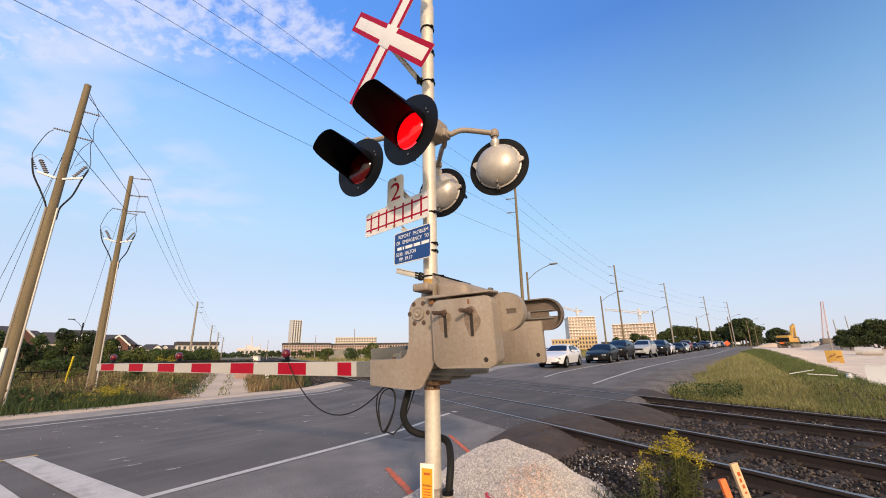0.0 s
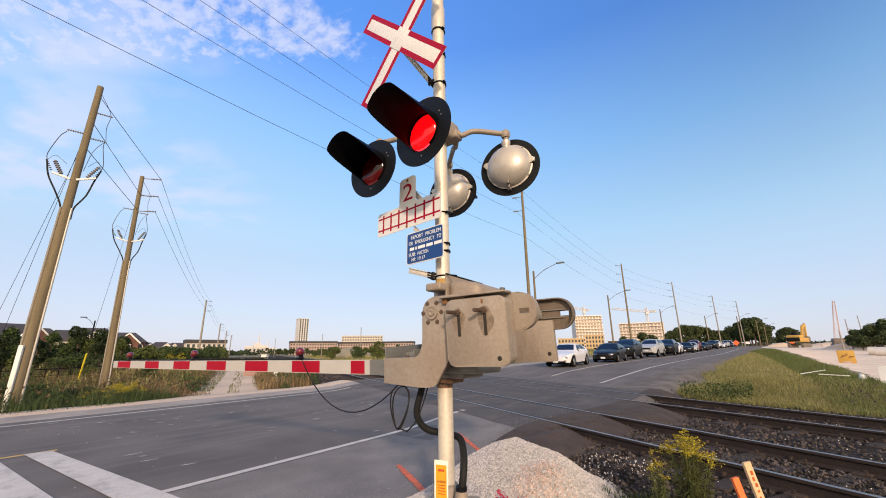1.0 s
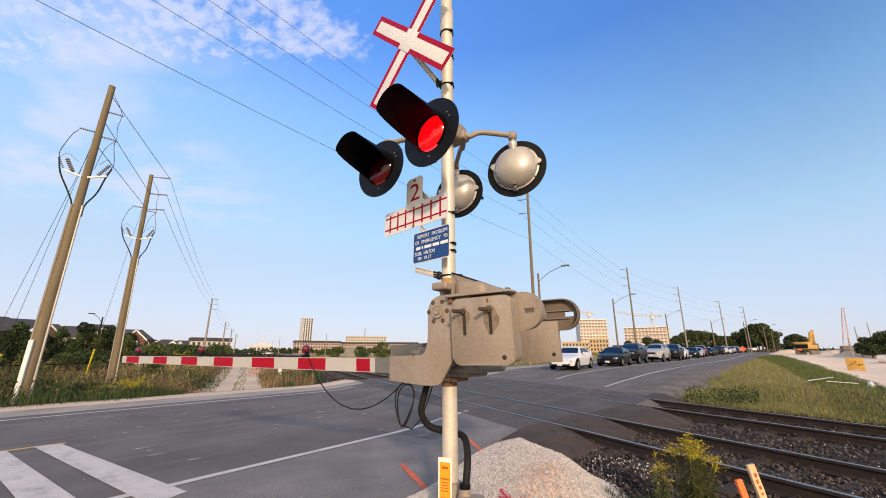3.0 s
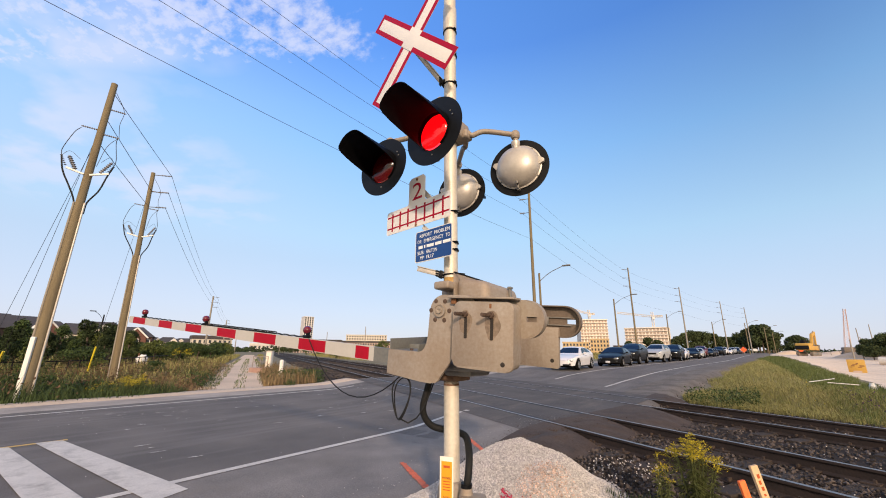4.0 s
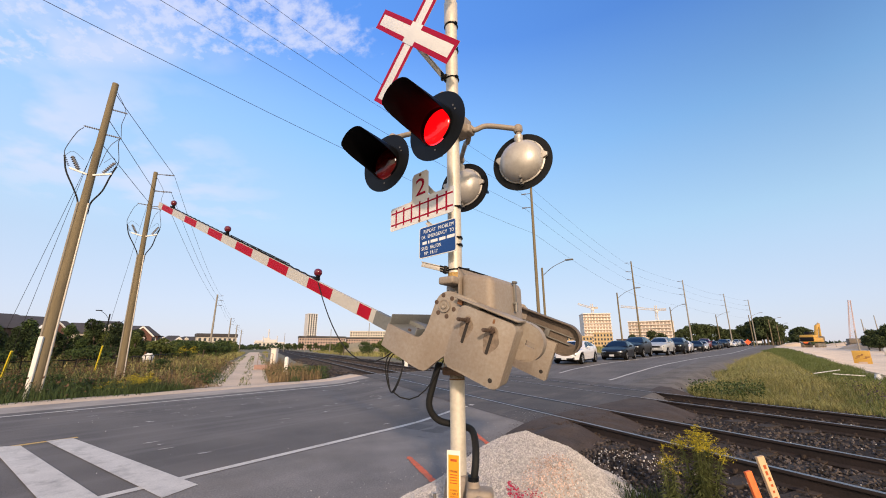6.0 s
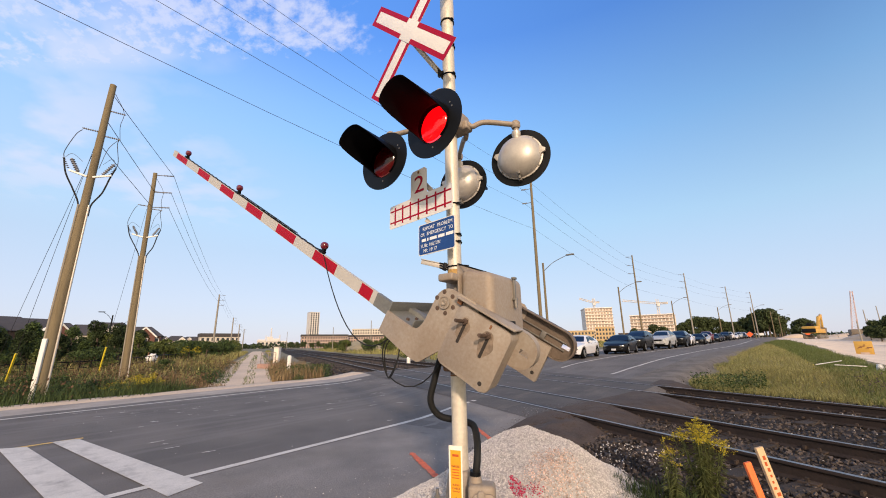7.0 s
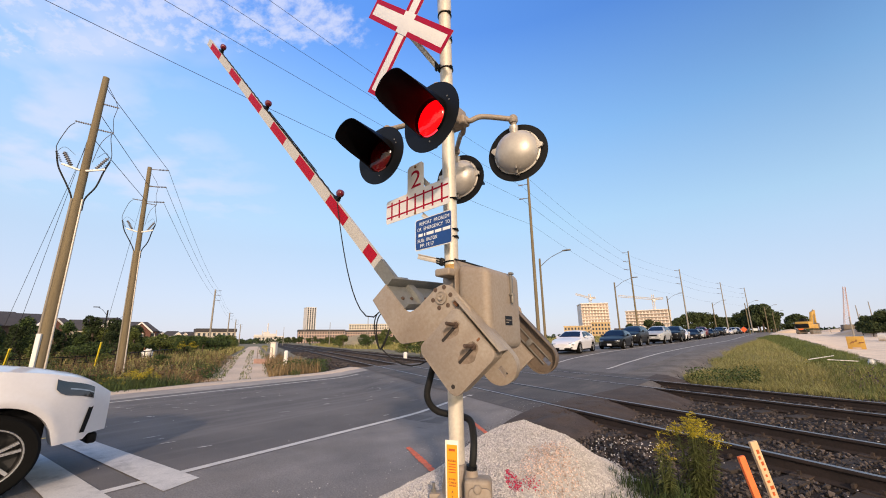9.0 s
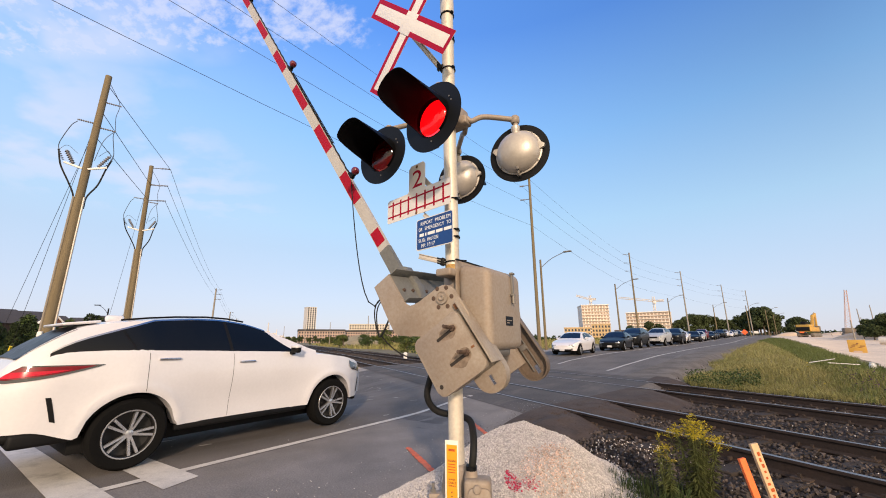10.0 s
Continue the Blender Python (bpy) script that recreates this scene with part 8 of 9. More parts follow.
for i, (kind, colour, label) in enumerate(QUEUE):
    length = SPECS[kind]["base"] + SPECS[kind]["front"]
    yr = y + length
    x = -10.15 + bend(yr) + (0.25 * math.sin(i * 2.2) if i else -0.45)
    slope = math.degrees(math.atan(bend(yr + 1) - bend(yr)))
    car(kind, colour, pose(x, yr, road_z(x, yr) + 0.004, math.degrees(math.atan(road_z(x, yr + 1.5) - road_z(x, yr - 1.5)) / 3.0) * -1, 0, 184.5 - slope - 0.2 * i), label, name="car", group="queue of cars")
    y = yr + 1.0 + 1.35 + (0.4 * math.sin(i * 1.3) if i else 0.7)

# ---- buildings ----
BRICK_RED = mat("red_brick", (0.13, 0.06, 0.045), 0.9, vary=0.2, scale=1, fine=8, bump=0.2)
BRICK_BROWN = mat("brown_brick", (0.07, 0.045, 0.038), 0.9, vary=0.2, scale=1, fine=8, bump=0.2)
STUCCO = mat("pale_stucco", (0.55, 0.50, 0.43), 0.9, vary=0.1, scale=1, fine=8, bump=0.1)
BEIGE_BRICK = mat("orange_beige_brick", (0.42, 0.31, 0.26), 0.9, vary=0.12, scale=0.2, fine=3, bump=0.1)
ROOF = mat("dark_shingle", (0.055, 0.05, 0.052), 0.9, vary=0.2, scale=1, fine=8, bump=0.2)
CONCRETE = mat("raw_concrete", (0.52, 0.49, 0.45), 0.9, vary=0.12, scale=0.3, fine=4, bump=0.1)
PRECAST = mat("cream_precast", (0.78, 0.68, 0.58), 0.85, vary=0.08, scale=0.2, fine=3, bump=0.1)
YELLOW_BOARD = mat("yellow_sheathing", (0.52, 0.38, 0.21), 0.85, vary=0.12, scale=0.2, fine=3, bump=0.1)
WINDOW = mat("window_glass", (0.035, 0.045, 0.06), 0.15, vary=0.2, scale=0.5, fine=3, bump=0)
FRAME_WHITE = mat("white_trim", (0.72, 0.70, 0.66), 0.7, vary=0.05, bump=0)
TOWER_GREY = mat("pale_grey_cladding", (0.60, 0.57, 0.54), 0.85, vary=0.1, scale=0.2, fine=3, bump=0.1)
SHADE = mat("open_floor_shadow", (0.42, 0.33, 0.27), 0.9, vary=0.2, scale=0.3, fine=2, bump=0)


def house(az, r, width, eave, ridge, wall, label, gable=True, turn=0.0):
    x, y = spot(az, r)
    ob = empty("house", pose(x, y, land_z(x, y), 0, 0, -az + turn), label, "house", "suburban houses")
    d = 11.0
    bm = bmesh.new()
    box(bm, (width, d, eave), (0, d / 2, eave / 2))
    part("wall", bm, wall, ob)
    bm = bmesh.new()
    hw, o = width / 2 + 0.5, 0.5
    v = [bm.verts.new(p) for p in ((-hw, -o, eave), (hw, -o, eave), (hw, d + o, eave), (-hw, d + o, eave), (-hw * 0.45, d * 0.4, ridge), (hw * 0.45, d * 0.4, ridge), (hw * 0.45, d * 0.6, ridge), (-hw * 0.45, d * 0.6, ridge))]
    for f in ((0, 1, 5, 4), (1, 2, 6, 5), (2, 3, 7, 6), (3, 0, 4, 7), (4, 5, 6, 7), (3, 2, 1, 0)):
        bm.faces.new([v[i] for i in f])
    part("roof", bm, ROOF, ob)
    if gable:
        gw = width * 0.42
        bm = bmesh.new()
        plate(bm, [(-gw / 2, 0), (gw / 2, 0), (gw / 2, eave), (0, eave + gw * 0.48), (-gw / 2, eave)], 1.2, Matrix.Translation((width * 0.18, -0.6, 0)))
        g = part("gable", bm, wall, ob)
        for sgn in (-1, 1):
            bm = bmesh.new()
            a, b = Vector((width * 0.18 + sgn * (gw / 2 + 0.35), -0.6, eave - 0.25)), Vector((width * 0.18, -0.6, eave + gw * 0.48 + 0.12))
            q = (b - a).to_track_quat("X", "Z").to_matrix()
            box(bm, ((b - a).length, 1.6, 0.28), (a + b) / 2, rot=q)
            part("gable_trim", bm, FRAME_WHITE, ob)
    for fx in (-0.32, -0.08, 0.18, 0.40):
        for fz in (0.30, 0.72):
            bm = bmesh.new()
            box(bm, (1.3, 0.12, 1.5), (fx * width, -0.05 - (1.16 if gable and fx == 0.18 else 0), eave * fz), 0)
            win = part("window", bm, FRAME_WHITE, ob)
            bm = bmesh.new()
            box(bm, (1.05, 0.06, 1.25), (fx * width, -0.13 - (1.16 if gable and fx == 0.18 else 0), eave * fz), 0)
            part("pane", bm, WINDOW, win)
    return ob


for az, r, w, ea, ri, wall, label, g, tn in ((-87.3, 112, 9, 6.0, 9.2, BRICK_BROWN, "dark brick two-storey house with a grey roof", False, 25),
                                    (-84.6, 116, 11, 5.8, 8.7, BRICK_BROWN, "dark brick two-storey house with a grey roof", False, 20),
                                    (-82.4, 118, 11, 5.6, 8.5, BRICK_RED, "red-brown brick house with a dark roof", True, 20),
                                    (-80.9, 128, 9, 5.0, 8.2, BRICK_BROWN, "dark brick two-storey house with a grey roof", True, 15),
                                    (-79.3, 150, 8, 6.0, 8.9, STUCCO, "pale house with white gable trim", True, 0),
                                    (-77.6, 118, 10, 5.0, 8.0, STUCCO, "pale brick house with a broad white gable", True, -10),
                                    (-74.7, 112, 9, 4.6, 6.8, BRICK_RED, "red brick house with a white-edged gable", True, -5)):
    house(az, r, w, ea * 0.93, ri * 0.97, wall, label, g, tn)
for i in range(7):
    house(-73.0 + 0.78 * i, 265 + 8 * (i % 3), 10, 5.4, 7.9 + 0.5 * (i % 2), STUCCO if i % 3 else PRECAST, "pale terraced house far across the field", True, 10 * (i % 2))


def block(name, az, r, width, depth, floors, storey, z0, wall, label, category, bays, turn=0.0, window_h=0.55, roof=None, balconies=False, open_floors=0, group=""):
    """A flat-roofed block: wall, roof slab, floor bands and each window; open floors get shade-coloured panels instead
    of glass.
    """
    x, y = spot(az, r)
    ob = empty(name, pose(x, y, land_z(x, y) + z0, 0, 0, -az + turn), label, category, group)
    h = floors * storey
    bm = bmesh.new()
    box(bm, (width, depth, h), (0, depth / 2, h / 2))
    part("wall", bm, wall, ob)
    bm = bmesh.new()
    box(bm, (width + 0.6, depth + 0.6, 2.0 if roof else 0.8), (0, depth / 2, h + (0.9 if roof else 0.3)))
    part("roof", bm, roof or wall, ob)
    bw = width / bays
    for f in range(floors):
        is_open = f >= floors - open_floors
        if is_open or balconies:
            bm = bmesh.new()
            box(bm, (width + (0.5 if is_open else 1.0), 1.4, 0.35), (0, -0.5, f * storey + storey))
            part("floor_slab", bm, CONCRETE, ob)
        for b in range(bays):
            # on open floors this is a panel coloured as the shade inside, no glass
            bm = bmesh.new()
            box(bm, (bw * (0.66 if is_open else 0.5), 0.25, storey * (0.56 if is_open else window_h)), (-width / 2 + bw * (b + 0.5), -0.06, f * storey + storey * 0.5))
            part("window", bm, SHADE if is_open else WINDOW, ob)
    return ob


# towers under construction
block("apartment_tower", -14.45, 400, 25, 22, 11, 3.0, 0.5, PRECAST, "pale concrete apartment tower under construction", "apartment building", 9, 12, open_floors=7, balconies=True)
block("apartment_tower", -8.2, 400, 35, 22, 8, 3.0, 1.0, PRECAST, "broad cream apartment block under construction", "apartment building", 12, -8, open_floors=5, balconies=True)
block("apartment_block", -17.0, 330, 20, 14, 3, 3.1, 1.0, YELLOW_BOARD, "low yellow-sheathed apartment block being built", "apartment building", 8, 0)
block("apartment_block", -13.9, 335, 14, 14, 4, 3.1, 0.5, YELLOW_BOARD, "low yellow-sheathed apartment block being built", "apartment building", 6, 0)
block("apartment_block", -10.9, 300, 14, 10, 2, 3.2, 0.5, BRICK_BROWN, "low dark brick building behind the cars", "building", 5, 0)
block("apartment_tower", -54.85, 620, 14, 16, 17, 3.05, 0.0, TOWER_GREY, "slender pale residential tower with dark glass far away", "apartment building", 4, 18, window_h=0.82)
block("apartment_block", -53.3, 420, 46, 18, 4, 3.0, -0.5, BEIGE_BRICK, "long orange brick apartment block with a dark roof", "apartment building", 18, 6, roof=ROOF)
block("apartment_block", -47.0, 430, 48, 18, 4, 3.0, -1.0, BEIGE_BRICK, "long orange brick apartment block with a dark roof", "apartment building", 18, -6, roof=ROOF)
block("apartment_block", -46.8, 520, 52, 18, 7, 3.2, 0.0, STUCCO, "pale stepped apartment block beyond", "apartment building", 16, -4)
block("apartment_block", -42.0, 440, 40, 18, 4, 3.0, -0.5, BEIGE_BRICK, "long orange brick apartment block with a dark roof", "apartment building", 14, -8, roof=ROOF)
block("apartment_block", -66.2, 260, 20, 12, 3, 2.9, -1.0, STUCCO, "pale low apartment block across the field", "apartment building", 8, 8, roof=ROOF)
block("warehouse", -60.5, 520, 26, 14, 2, 4.0, 0.0, CONCRETE, "pale industrial shed at the end of the line", "warehouse", 6, 0)
block("warehouse", -58.7, 560, 30, 14, 2, 3.2, 0.0, CONCRETE, "pale industrial shed at the end of the line", "warehouse", 6, 0)


PLANT_WHITE = mat("pale_works_cladding", (0.60, 0.57, 0.55), 0.8, vary=0.08, scale=0.1, fine=1, bump=0)
x, y = spot(-60.35, 700)
works = empty("industrial_works", pose(x, y, land_z(x, y), 0, 0, 60.35), "pale industrial works with tall stacks beyond the railway", "factory")
for bx, bw, bh in ((-13, 12, 13.5), (-1, 9, 18), (9, 11, 15), (20, 12, 11)):
    bm = bmesh.new()
    box(bm, (bw, 14, bh), (bx, 7, bh / 2))
    part("hall", bm, PLANT_WHITE, works)
for bx, bh, br in ((0.5, 32, 0.9), (-7, 20, 0.7), (14, 21, 0.7)):
    bm = bmesh.new()
    tube(bm, [(bx, 5, 0), (bx, 5, bh)], [br * 1.4, br], 10)
    part("stack", bm, PLANT_WHITE, works)
x, y = spot(-48.3, 105)
verts = []
for a in range(25):
    for b in range(13):
        u_, v_ = a / 12 - 1, b / 6 - 1
        verts.append((x + u_ * 15 * TRACK.x + v_ * 6 * ACROSS.x, y + u_ * 15 * TRACK.y + v_ * 6 * ACROSS.y,
                      land_z(x, y) - 0.2 + 3.0 * max(0, 1 - u_ * u_) * max(0, 1 - v_ * v_) * (1 + 0.3 * noise.noise(Vector((u_ * 2, v_ * 2, 3))))))
tagged(mesh_object("dry_mound", verts, [(a * 13 + b, a * 13 + b + 1, (a + 1) * 13 + b + 1, (a + 1) * 13 + b) for a in range(24) for b in range(12)],
                   mat("dry_mound_grass", (0.30, 0.245, 0.14), 0.95, vary=0.35, scale=0.6, fine=6, bump=0.8)), "low mound of dry grass beyond the rails", "mound", kind="structure")

LATTICE = mat("pale_crane_steel", (0.66, 0.58, 0.48), 0.6, vary=0.1, bump=0)
LATTICE_RED = mat("faded_red_crane_steel", (0.60, 0.42, 0.37), 0.6, vary=0.1, bump=0)


def lattice(bm, a, b, w, n, r, taper=1.0):
    """A square lattice boom from a to b."""
    a, b = Vector(a), Vector(b)
    d = (b - a).normalized()
    s = d.cross(Vector((0, 0, 1)) if abs(d.z) < 0.9 else Vector((0, 1, 0))).normalized()
    t = d.cross(s)
    nodes = []
    for i in range(n + 1):
        k = w / 2 * (1 + (taper - 1) * i / n)
        p = a.lerp(b, i / n)
        nodes.append([p + s * k + t * k, p - s * k + t * k, p - s * k - t * k, p + s * k - t * k])
    for c in range(4):
        tube(bm, [nodes[0][c], nodes[-1][c]], r, 4)
    for i in range(n):
        for c in range(4):
            tube(bm, [nodes[i][c], nodes[i + 1][(c + 1) % 4]], r * 0.6, 3, cap=False)


def tower_crane(az, r, top, az0, az1, label):
    x, y = spot(az, r)
    ob = empty("tower_crane", Matrix.Translation((x, y, land_z(x, y))), label, "crane", "tower cranes")
    bm = bmesh.new()
    lattice(bm, (0, 0, 0), (0, 0, top + 2), 1.7, 24, 0.17)
    part("tower", bm, LATTICE, ob)
    for nm, azz, dz in (("jib", az0, 0.0), ("counter_jib", az1, 0.0)):
        x1, y1 = spot(azz, r)
        bm = bmesh.new()
        lattice(bm, (0, 0, top - 2), (x1 - x, y1 - y, top + (2.5 if nm == "jib" else -2)), 1.5, 18, 0.17)
        part(nm, bm, LATTICE, ob)
    bm = bmesh.new()
    box(bm, (2.2, 2.2, 2.4), (0.8, -0.8, top - 3.5), 0.2)
    part("cab", bm, FRAME_WHITE, ob)
    return ob


tower_crane(-14.95, 402, 41.5, -16.79, -14.2, "pale lattice tower crane over the building site")
tower_crane(-7.18, 402, 37.0, -11.32, -6.0, "pale lattice tower crane over the building site")

# ---- the road works ----
EXC_YELLOW = mat("machine_yellow", (0.50, 0.29, 0.05), 0.5, vary=0.1, scale=2, fine=20, bump=0.05, dirt=0.4, dirt_colour=(0.25, 0.17, 0.09))
MUD = mat("dry_mud", (0.70, 0.56, 0.42), 0.95, vary=0.2, scale=0.6, fine=8, bump=0.4)
TRACK_STEEL = mat("muddy_track_steel", (0.16, 0.13, 0.10), 0.8, vary=0.2, scale=3, fine=20, bump=0.2)
xs, ys = steps((3.6, 10, 0.8), (10, 60, 4), (60, 160, 20)), steps((18.5, 60, 1.5), (60, 200, 10))


def yard_z(x, y):
    edge = smooth01((x - 4.3 - 0.035 * (y - 22) - 0.45 * math.sin(y * 0.7)) / 1.2) * smooth01((y - 19.5) / 1.5)
    return land_z(x, y) - 0.25 + 0.31 * edge + 0.05 * noise.noise(Vector((x * 0.4, y * 0.4, 2))) * edge


yard = mesh_object("works_yard", *grid_sheet(xs, ys, yard_z), MUD)
tagged(yard, "bare sandy ground of the road works", "ground", kind="structure")
for i, (az, r, w, d, h) in enumerate(((10.4, 165, 16, 7, 1.4), (9.2, 170, 12, 6, 1.0), (11.3, 105, 10, 5, 1.4), (5.6, 150, 8, 4, 1.3))):
    x, y = spot(az, r)
    verts = []
    for a in range(15):
        for b in range(11):
            u, v = a / 7 - 1, b / 5 - 1
            verts.append((x + u * w / 2, y + v * d / 2, land_z(x, y) - 0.2 + h * max(0, 1 - u * u) * max(0, 1 - v * v) + 0.25 * noise.noise(Vector((u * 3, v * 3, i)))))
    tagged(mesh_object("soil_heap", verts, [(a * 11 + b, a * 11 + b + 1, (a + 1) * 11 + b + 1, (a + 1) * 11 + b) for a in range(14) for b in range(10)], SAND),
           "heap of sandy soil on the road works", "soil heap", group="soil heaps", kind="structure")


def excavator(x, y, turn):
    ob = empty("excavator", pose(x, y, land_z(x, y) + 0.02, 0, 0, turn), "yellow tracked excavator standing on the road works", "excavator")
    for s in (-1, 1):
        bm = bmesh.new()
        plate(bm, rounded(-2.1, 0, 2.1, 0.95, 0.45), 0.6, Matrix.Translation((0, s * 1.25, 0)), 0.04)
        tr = part("track", bm, TRACK_STEEL, ob)
        for k in range(5):
            bm = bmesh.new()
            lathe(bm, [(0, 0.03), (0.28, 0.03), (0.3, 0)], 14, Matrix.Translation((-1.5 + 0.75 * k, s * 1.56, 0.45)) @ Matrix.Rotation(radians(90 if s < 0 else -90), 4, "X"))
            part("roller", bm, GALV_DARK, tr)
    bm = bmesh.new()
    box(bm, (4.4, 2.7, 1.0), (-0.3, 0, 1.75), 0.15, 3)
    box(bm, (1.7, 2.7, 0.7), (-1.6, 0, 2.5), 0.18, 3)
    part("house", bm, EXC_YELLOW, ob)
    bm = bmesh.new()
    box(bm, (0.5, 2.5, 0.9), (-2.45, 0, 1.85), 0.12, 3)
    part("counterweight", bm, TRIM, ob)
    bm = bmesh.new()
    box(bm, (1.5, 1.0, 1.7), (1.0, 0.85, 2.75), 0.12, 3)
    cab = part("cab", bm, TRIM, ob)
    bm = bmesh.new()
    box(bm, (1.3, 0.04, 1.1), (1.0, 1.36, 2.95), 0.02)
    box(bm, (0.04, 0.8, 1.1), (1.76, 0.85, 2.95), 0.02)
    part("cab_window", bm, WINDOW, cab)
    bm = bmesh.new()
    plate(bm, [(1.2, 1.9), (1.6, 1.7), (3.0, 4.6), (4.4, 5.3), (4.3, 5.7), (2.6, 5.1)], 0.5, Matrix.Translation((0, -0.2, 0)), 0.04)
    part("boom", bm, EXC_YELLOW, ob)
    bm = bmesh.new()
    plate(bm, [(4.0, 5.6), (4.5, 5.6), (4.0, 2.4), (3.7, 2.4)], 0.38, Matrix.Translation((0, -0.2, 0)), 0.03)
    part("stick", bm, EXC_YELLOW, ob)
    bm = bmesh.new()
    plate(bm, [(3.5, 2.6), (4.2, 2.5), (4.1, 1.6), (3.4, 1.1), (2.9, 1.5), (3.2, 2.0)], 1.2, Matrix.Translation((0, -0.2, 0)), 0.03)
    part("bucket", bm, TRACK_STEEL, ob)
    for a, b in (((1.8, -0.55, 2.0), (2.7, -0.5, 4.3)), ((2.9, -0.2, 5.2), (4.1, -0.2, 5.8))):
        bm = bmesh.new()
        tube(bm, [a, b], 0.09, 8)
        part("ram", bm, GALV, ob)
    return ob


x, y = spot(7.15, 126)
excavator(x, y, 62)
# trench box
x, y = 8.6, 46.7
tb = empty("trench_box", pose(x, y, yard_z(x, y) - 0.02, 0, 0, -14), "yellow steel trench box with rust patches on sand", "trench box")
for s in (-0.25, 0.25):
    bm = bmesh.new()
    box(bm, (1.02, 0.08, 1.05), (0, s, 0.53), 0.01)
    wall_ = part("wall", bm, EXC_YELLOW, tb)
    if s < 0:
        for k in range(6):
            bm = bmesh.new()
            box(bm, (0.13 + 0.08 * (k % 3), 0.006, 0.05 + 0.03 * (k % 2)), (-0.33 + 0.13 * k, s - 0.042, 0.45 + 0.10 * ((k * 5) % 4)))
            part("rust_patch", bm, RUST, wall_)
        # no real gap: a flat panel coloured as shade
        bm = bmesh.new()
        box(bm, (0.5, 0.01, 0.16), (0, s - 0.043, 0.09))
        part("opening", bm, SHADE, wall_)
for s in (-0.44, 0.44):
    bm = bmesh.new()
    cyl(bm, (s, -0.23, 0.7), (s, 0.23, 0.7), 0.04, seg=10)
    part("spreader", bm, GALV_DARK, tb)
# concrete pipes
for az, r, rad in ((12.7, 78, 0.5), (13.2, 75, 0.46)):
    x, y = spot(az, r)
    bm = bmesh.new()
    lathe(bm, [(rad, 0), (rad, 1.8), (rad - 0.07, 1.8), (rad - 0.07, 0), (rad, 0)], 28, Matrix.Rotation(radians(70), 4, "Z") @ Matrix.Rotation(radians(90), 4, "X") @ Matrix.Translation((0, 0, -0.9)))
    ob = part("concrete_pipe", bm, CONCRETE)
    ob.location = (x, y, yard_z(x, y) + rad)
    tagged(ob, "large dusty concrete pipe lying on sand", "concrete pipe", "concrete pipes")
# white drainage pipes along the ditch and a marker drum
for p in (((2.25, 19.3), (3.3, 21.8)), ((2.75, 19.45), (3.65, 20.1))):
    bm = bmesh.new()
    tube(bm, [(x, y, land_z(x, y) + 0.17) for x, y in p], 0.016, 10)
    tagged(part("drain_pipe", bm, WHITE_PLASTIC), "white plastic drain pipe lying in the grass", "pipe", "drain pipes")
bm = bmesh.new()
lathe(bm, [(0, 0), (0.11, 0), (0.10, 0.18), (0.08, 0.20), (0.08, 0.26), (0, 0.26)], 18)
ob = part("marker_drum", bm, WHITE_PLASTIC)
ob.location = (4.09, 20.75, land_z(4.09, 20.75) + 0.02)
tagged(ob, "white plastic drum at the edge of the yard", "drum")
for x, y, w, h in ((4.85, 20.3, 0.8, 1.0),):
    ob = empty("concrete_barrier", pose(x, y, yard_z(x, y) - 0.01, 0, 0, -20), "pale precast concrete barrier block on the works", "barrier", "barriers")
    bm = bmesh.new()
    plate(bm, [(-0.3, 0), (0.3, 0), (0.27, 0.15 * h), (0.13, 0.35 * h), (0.1, h), (-0.1, h), (-0.13, 0.35 * h), (-0.27, 0.15 * h)], w, Matrix.Rotation(radians(90), 4, "Z"), 0.01)
    part("block", bm, FRAME_WHITE, ob)
# crawler crane
x, y = spot(10.15, 150)
cr = empty("crawler_crane", pose(x, y, land_z(x, y), 0, 0, 0), "faded red lattice boom crane behind the works", "crane")
x1, y1 = spot(10.61, 146)
bm = bmesh.new()
lattice(bm, (0, 0, 1.5), (x1 - x, y1 - y, 1.45 + 0.0835 * 146 - land_z(x, y)), 1.2, 16, 0.055, 0.35)
part("boom", bm, LATTICE_RED, cr)
bm = bmesh.new()
box(bm, (2.6, 3.4, 1.3), (0.2, 0, 1.4), 0.2, 2)
box(bm, (3.0, 3.8, 0.7), (0.2, 0, 0.4), 0.2, 2)
part("carbody", bm, TRACK_STEEL, cr)
# steel piles
for az, te, r in ((11.3, 0.034, 120), (11.7, 0.030, 125), (9.6, 0.010, 130), (8.9, 0.009, 135)):
    x, y = spot(az, r)
    bm = bmesh.new()
    tube(bm, [(0, 0, -0.3), (-0.25, 0, 1.45 + te * r - land_z(x, y))], 0.06, 8)
    ob = part("pile", bm, GALV)
    ob.location = (x, y, land_z(x, y))
    tagged(ob, "upright pale steel pile on the works", "pile", "piles")
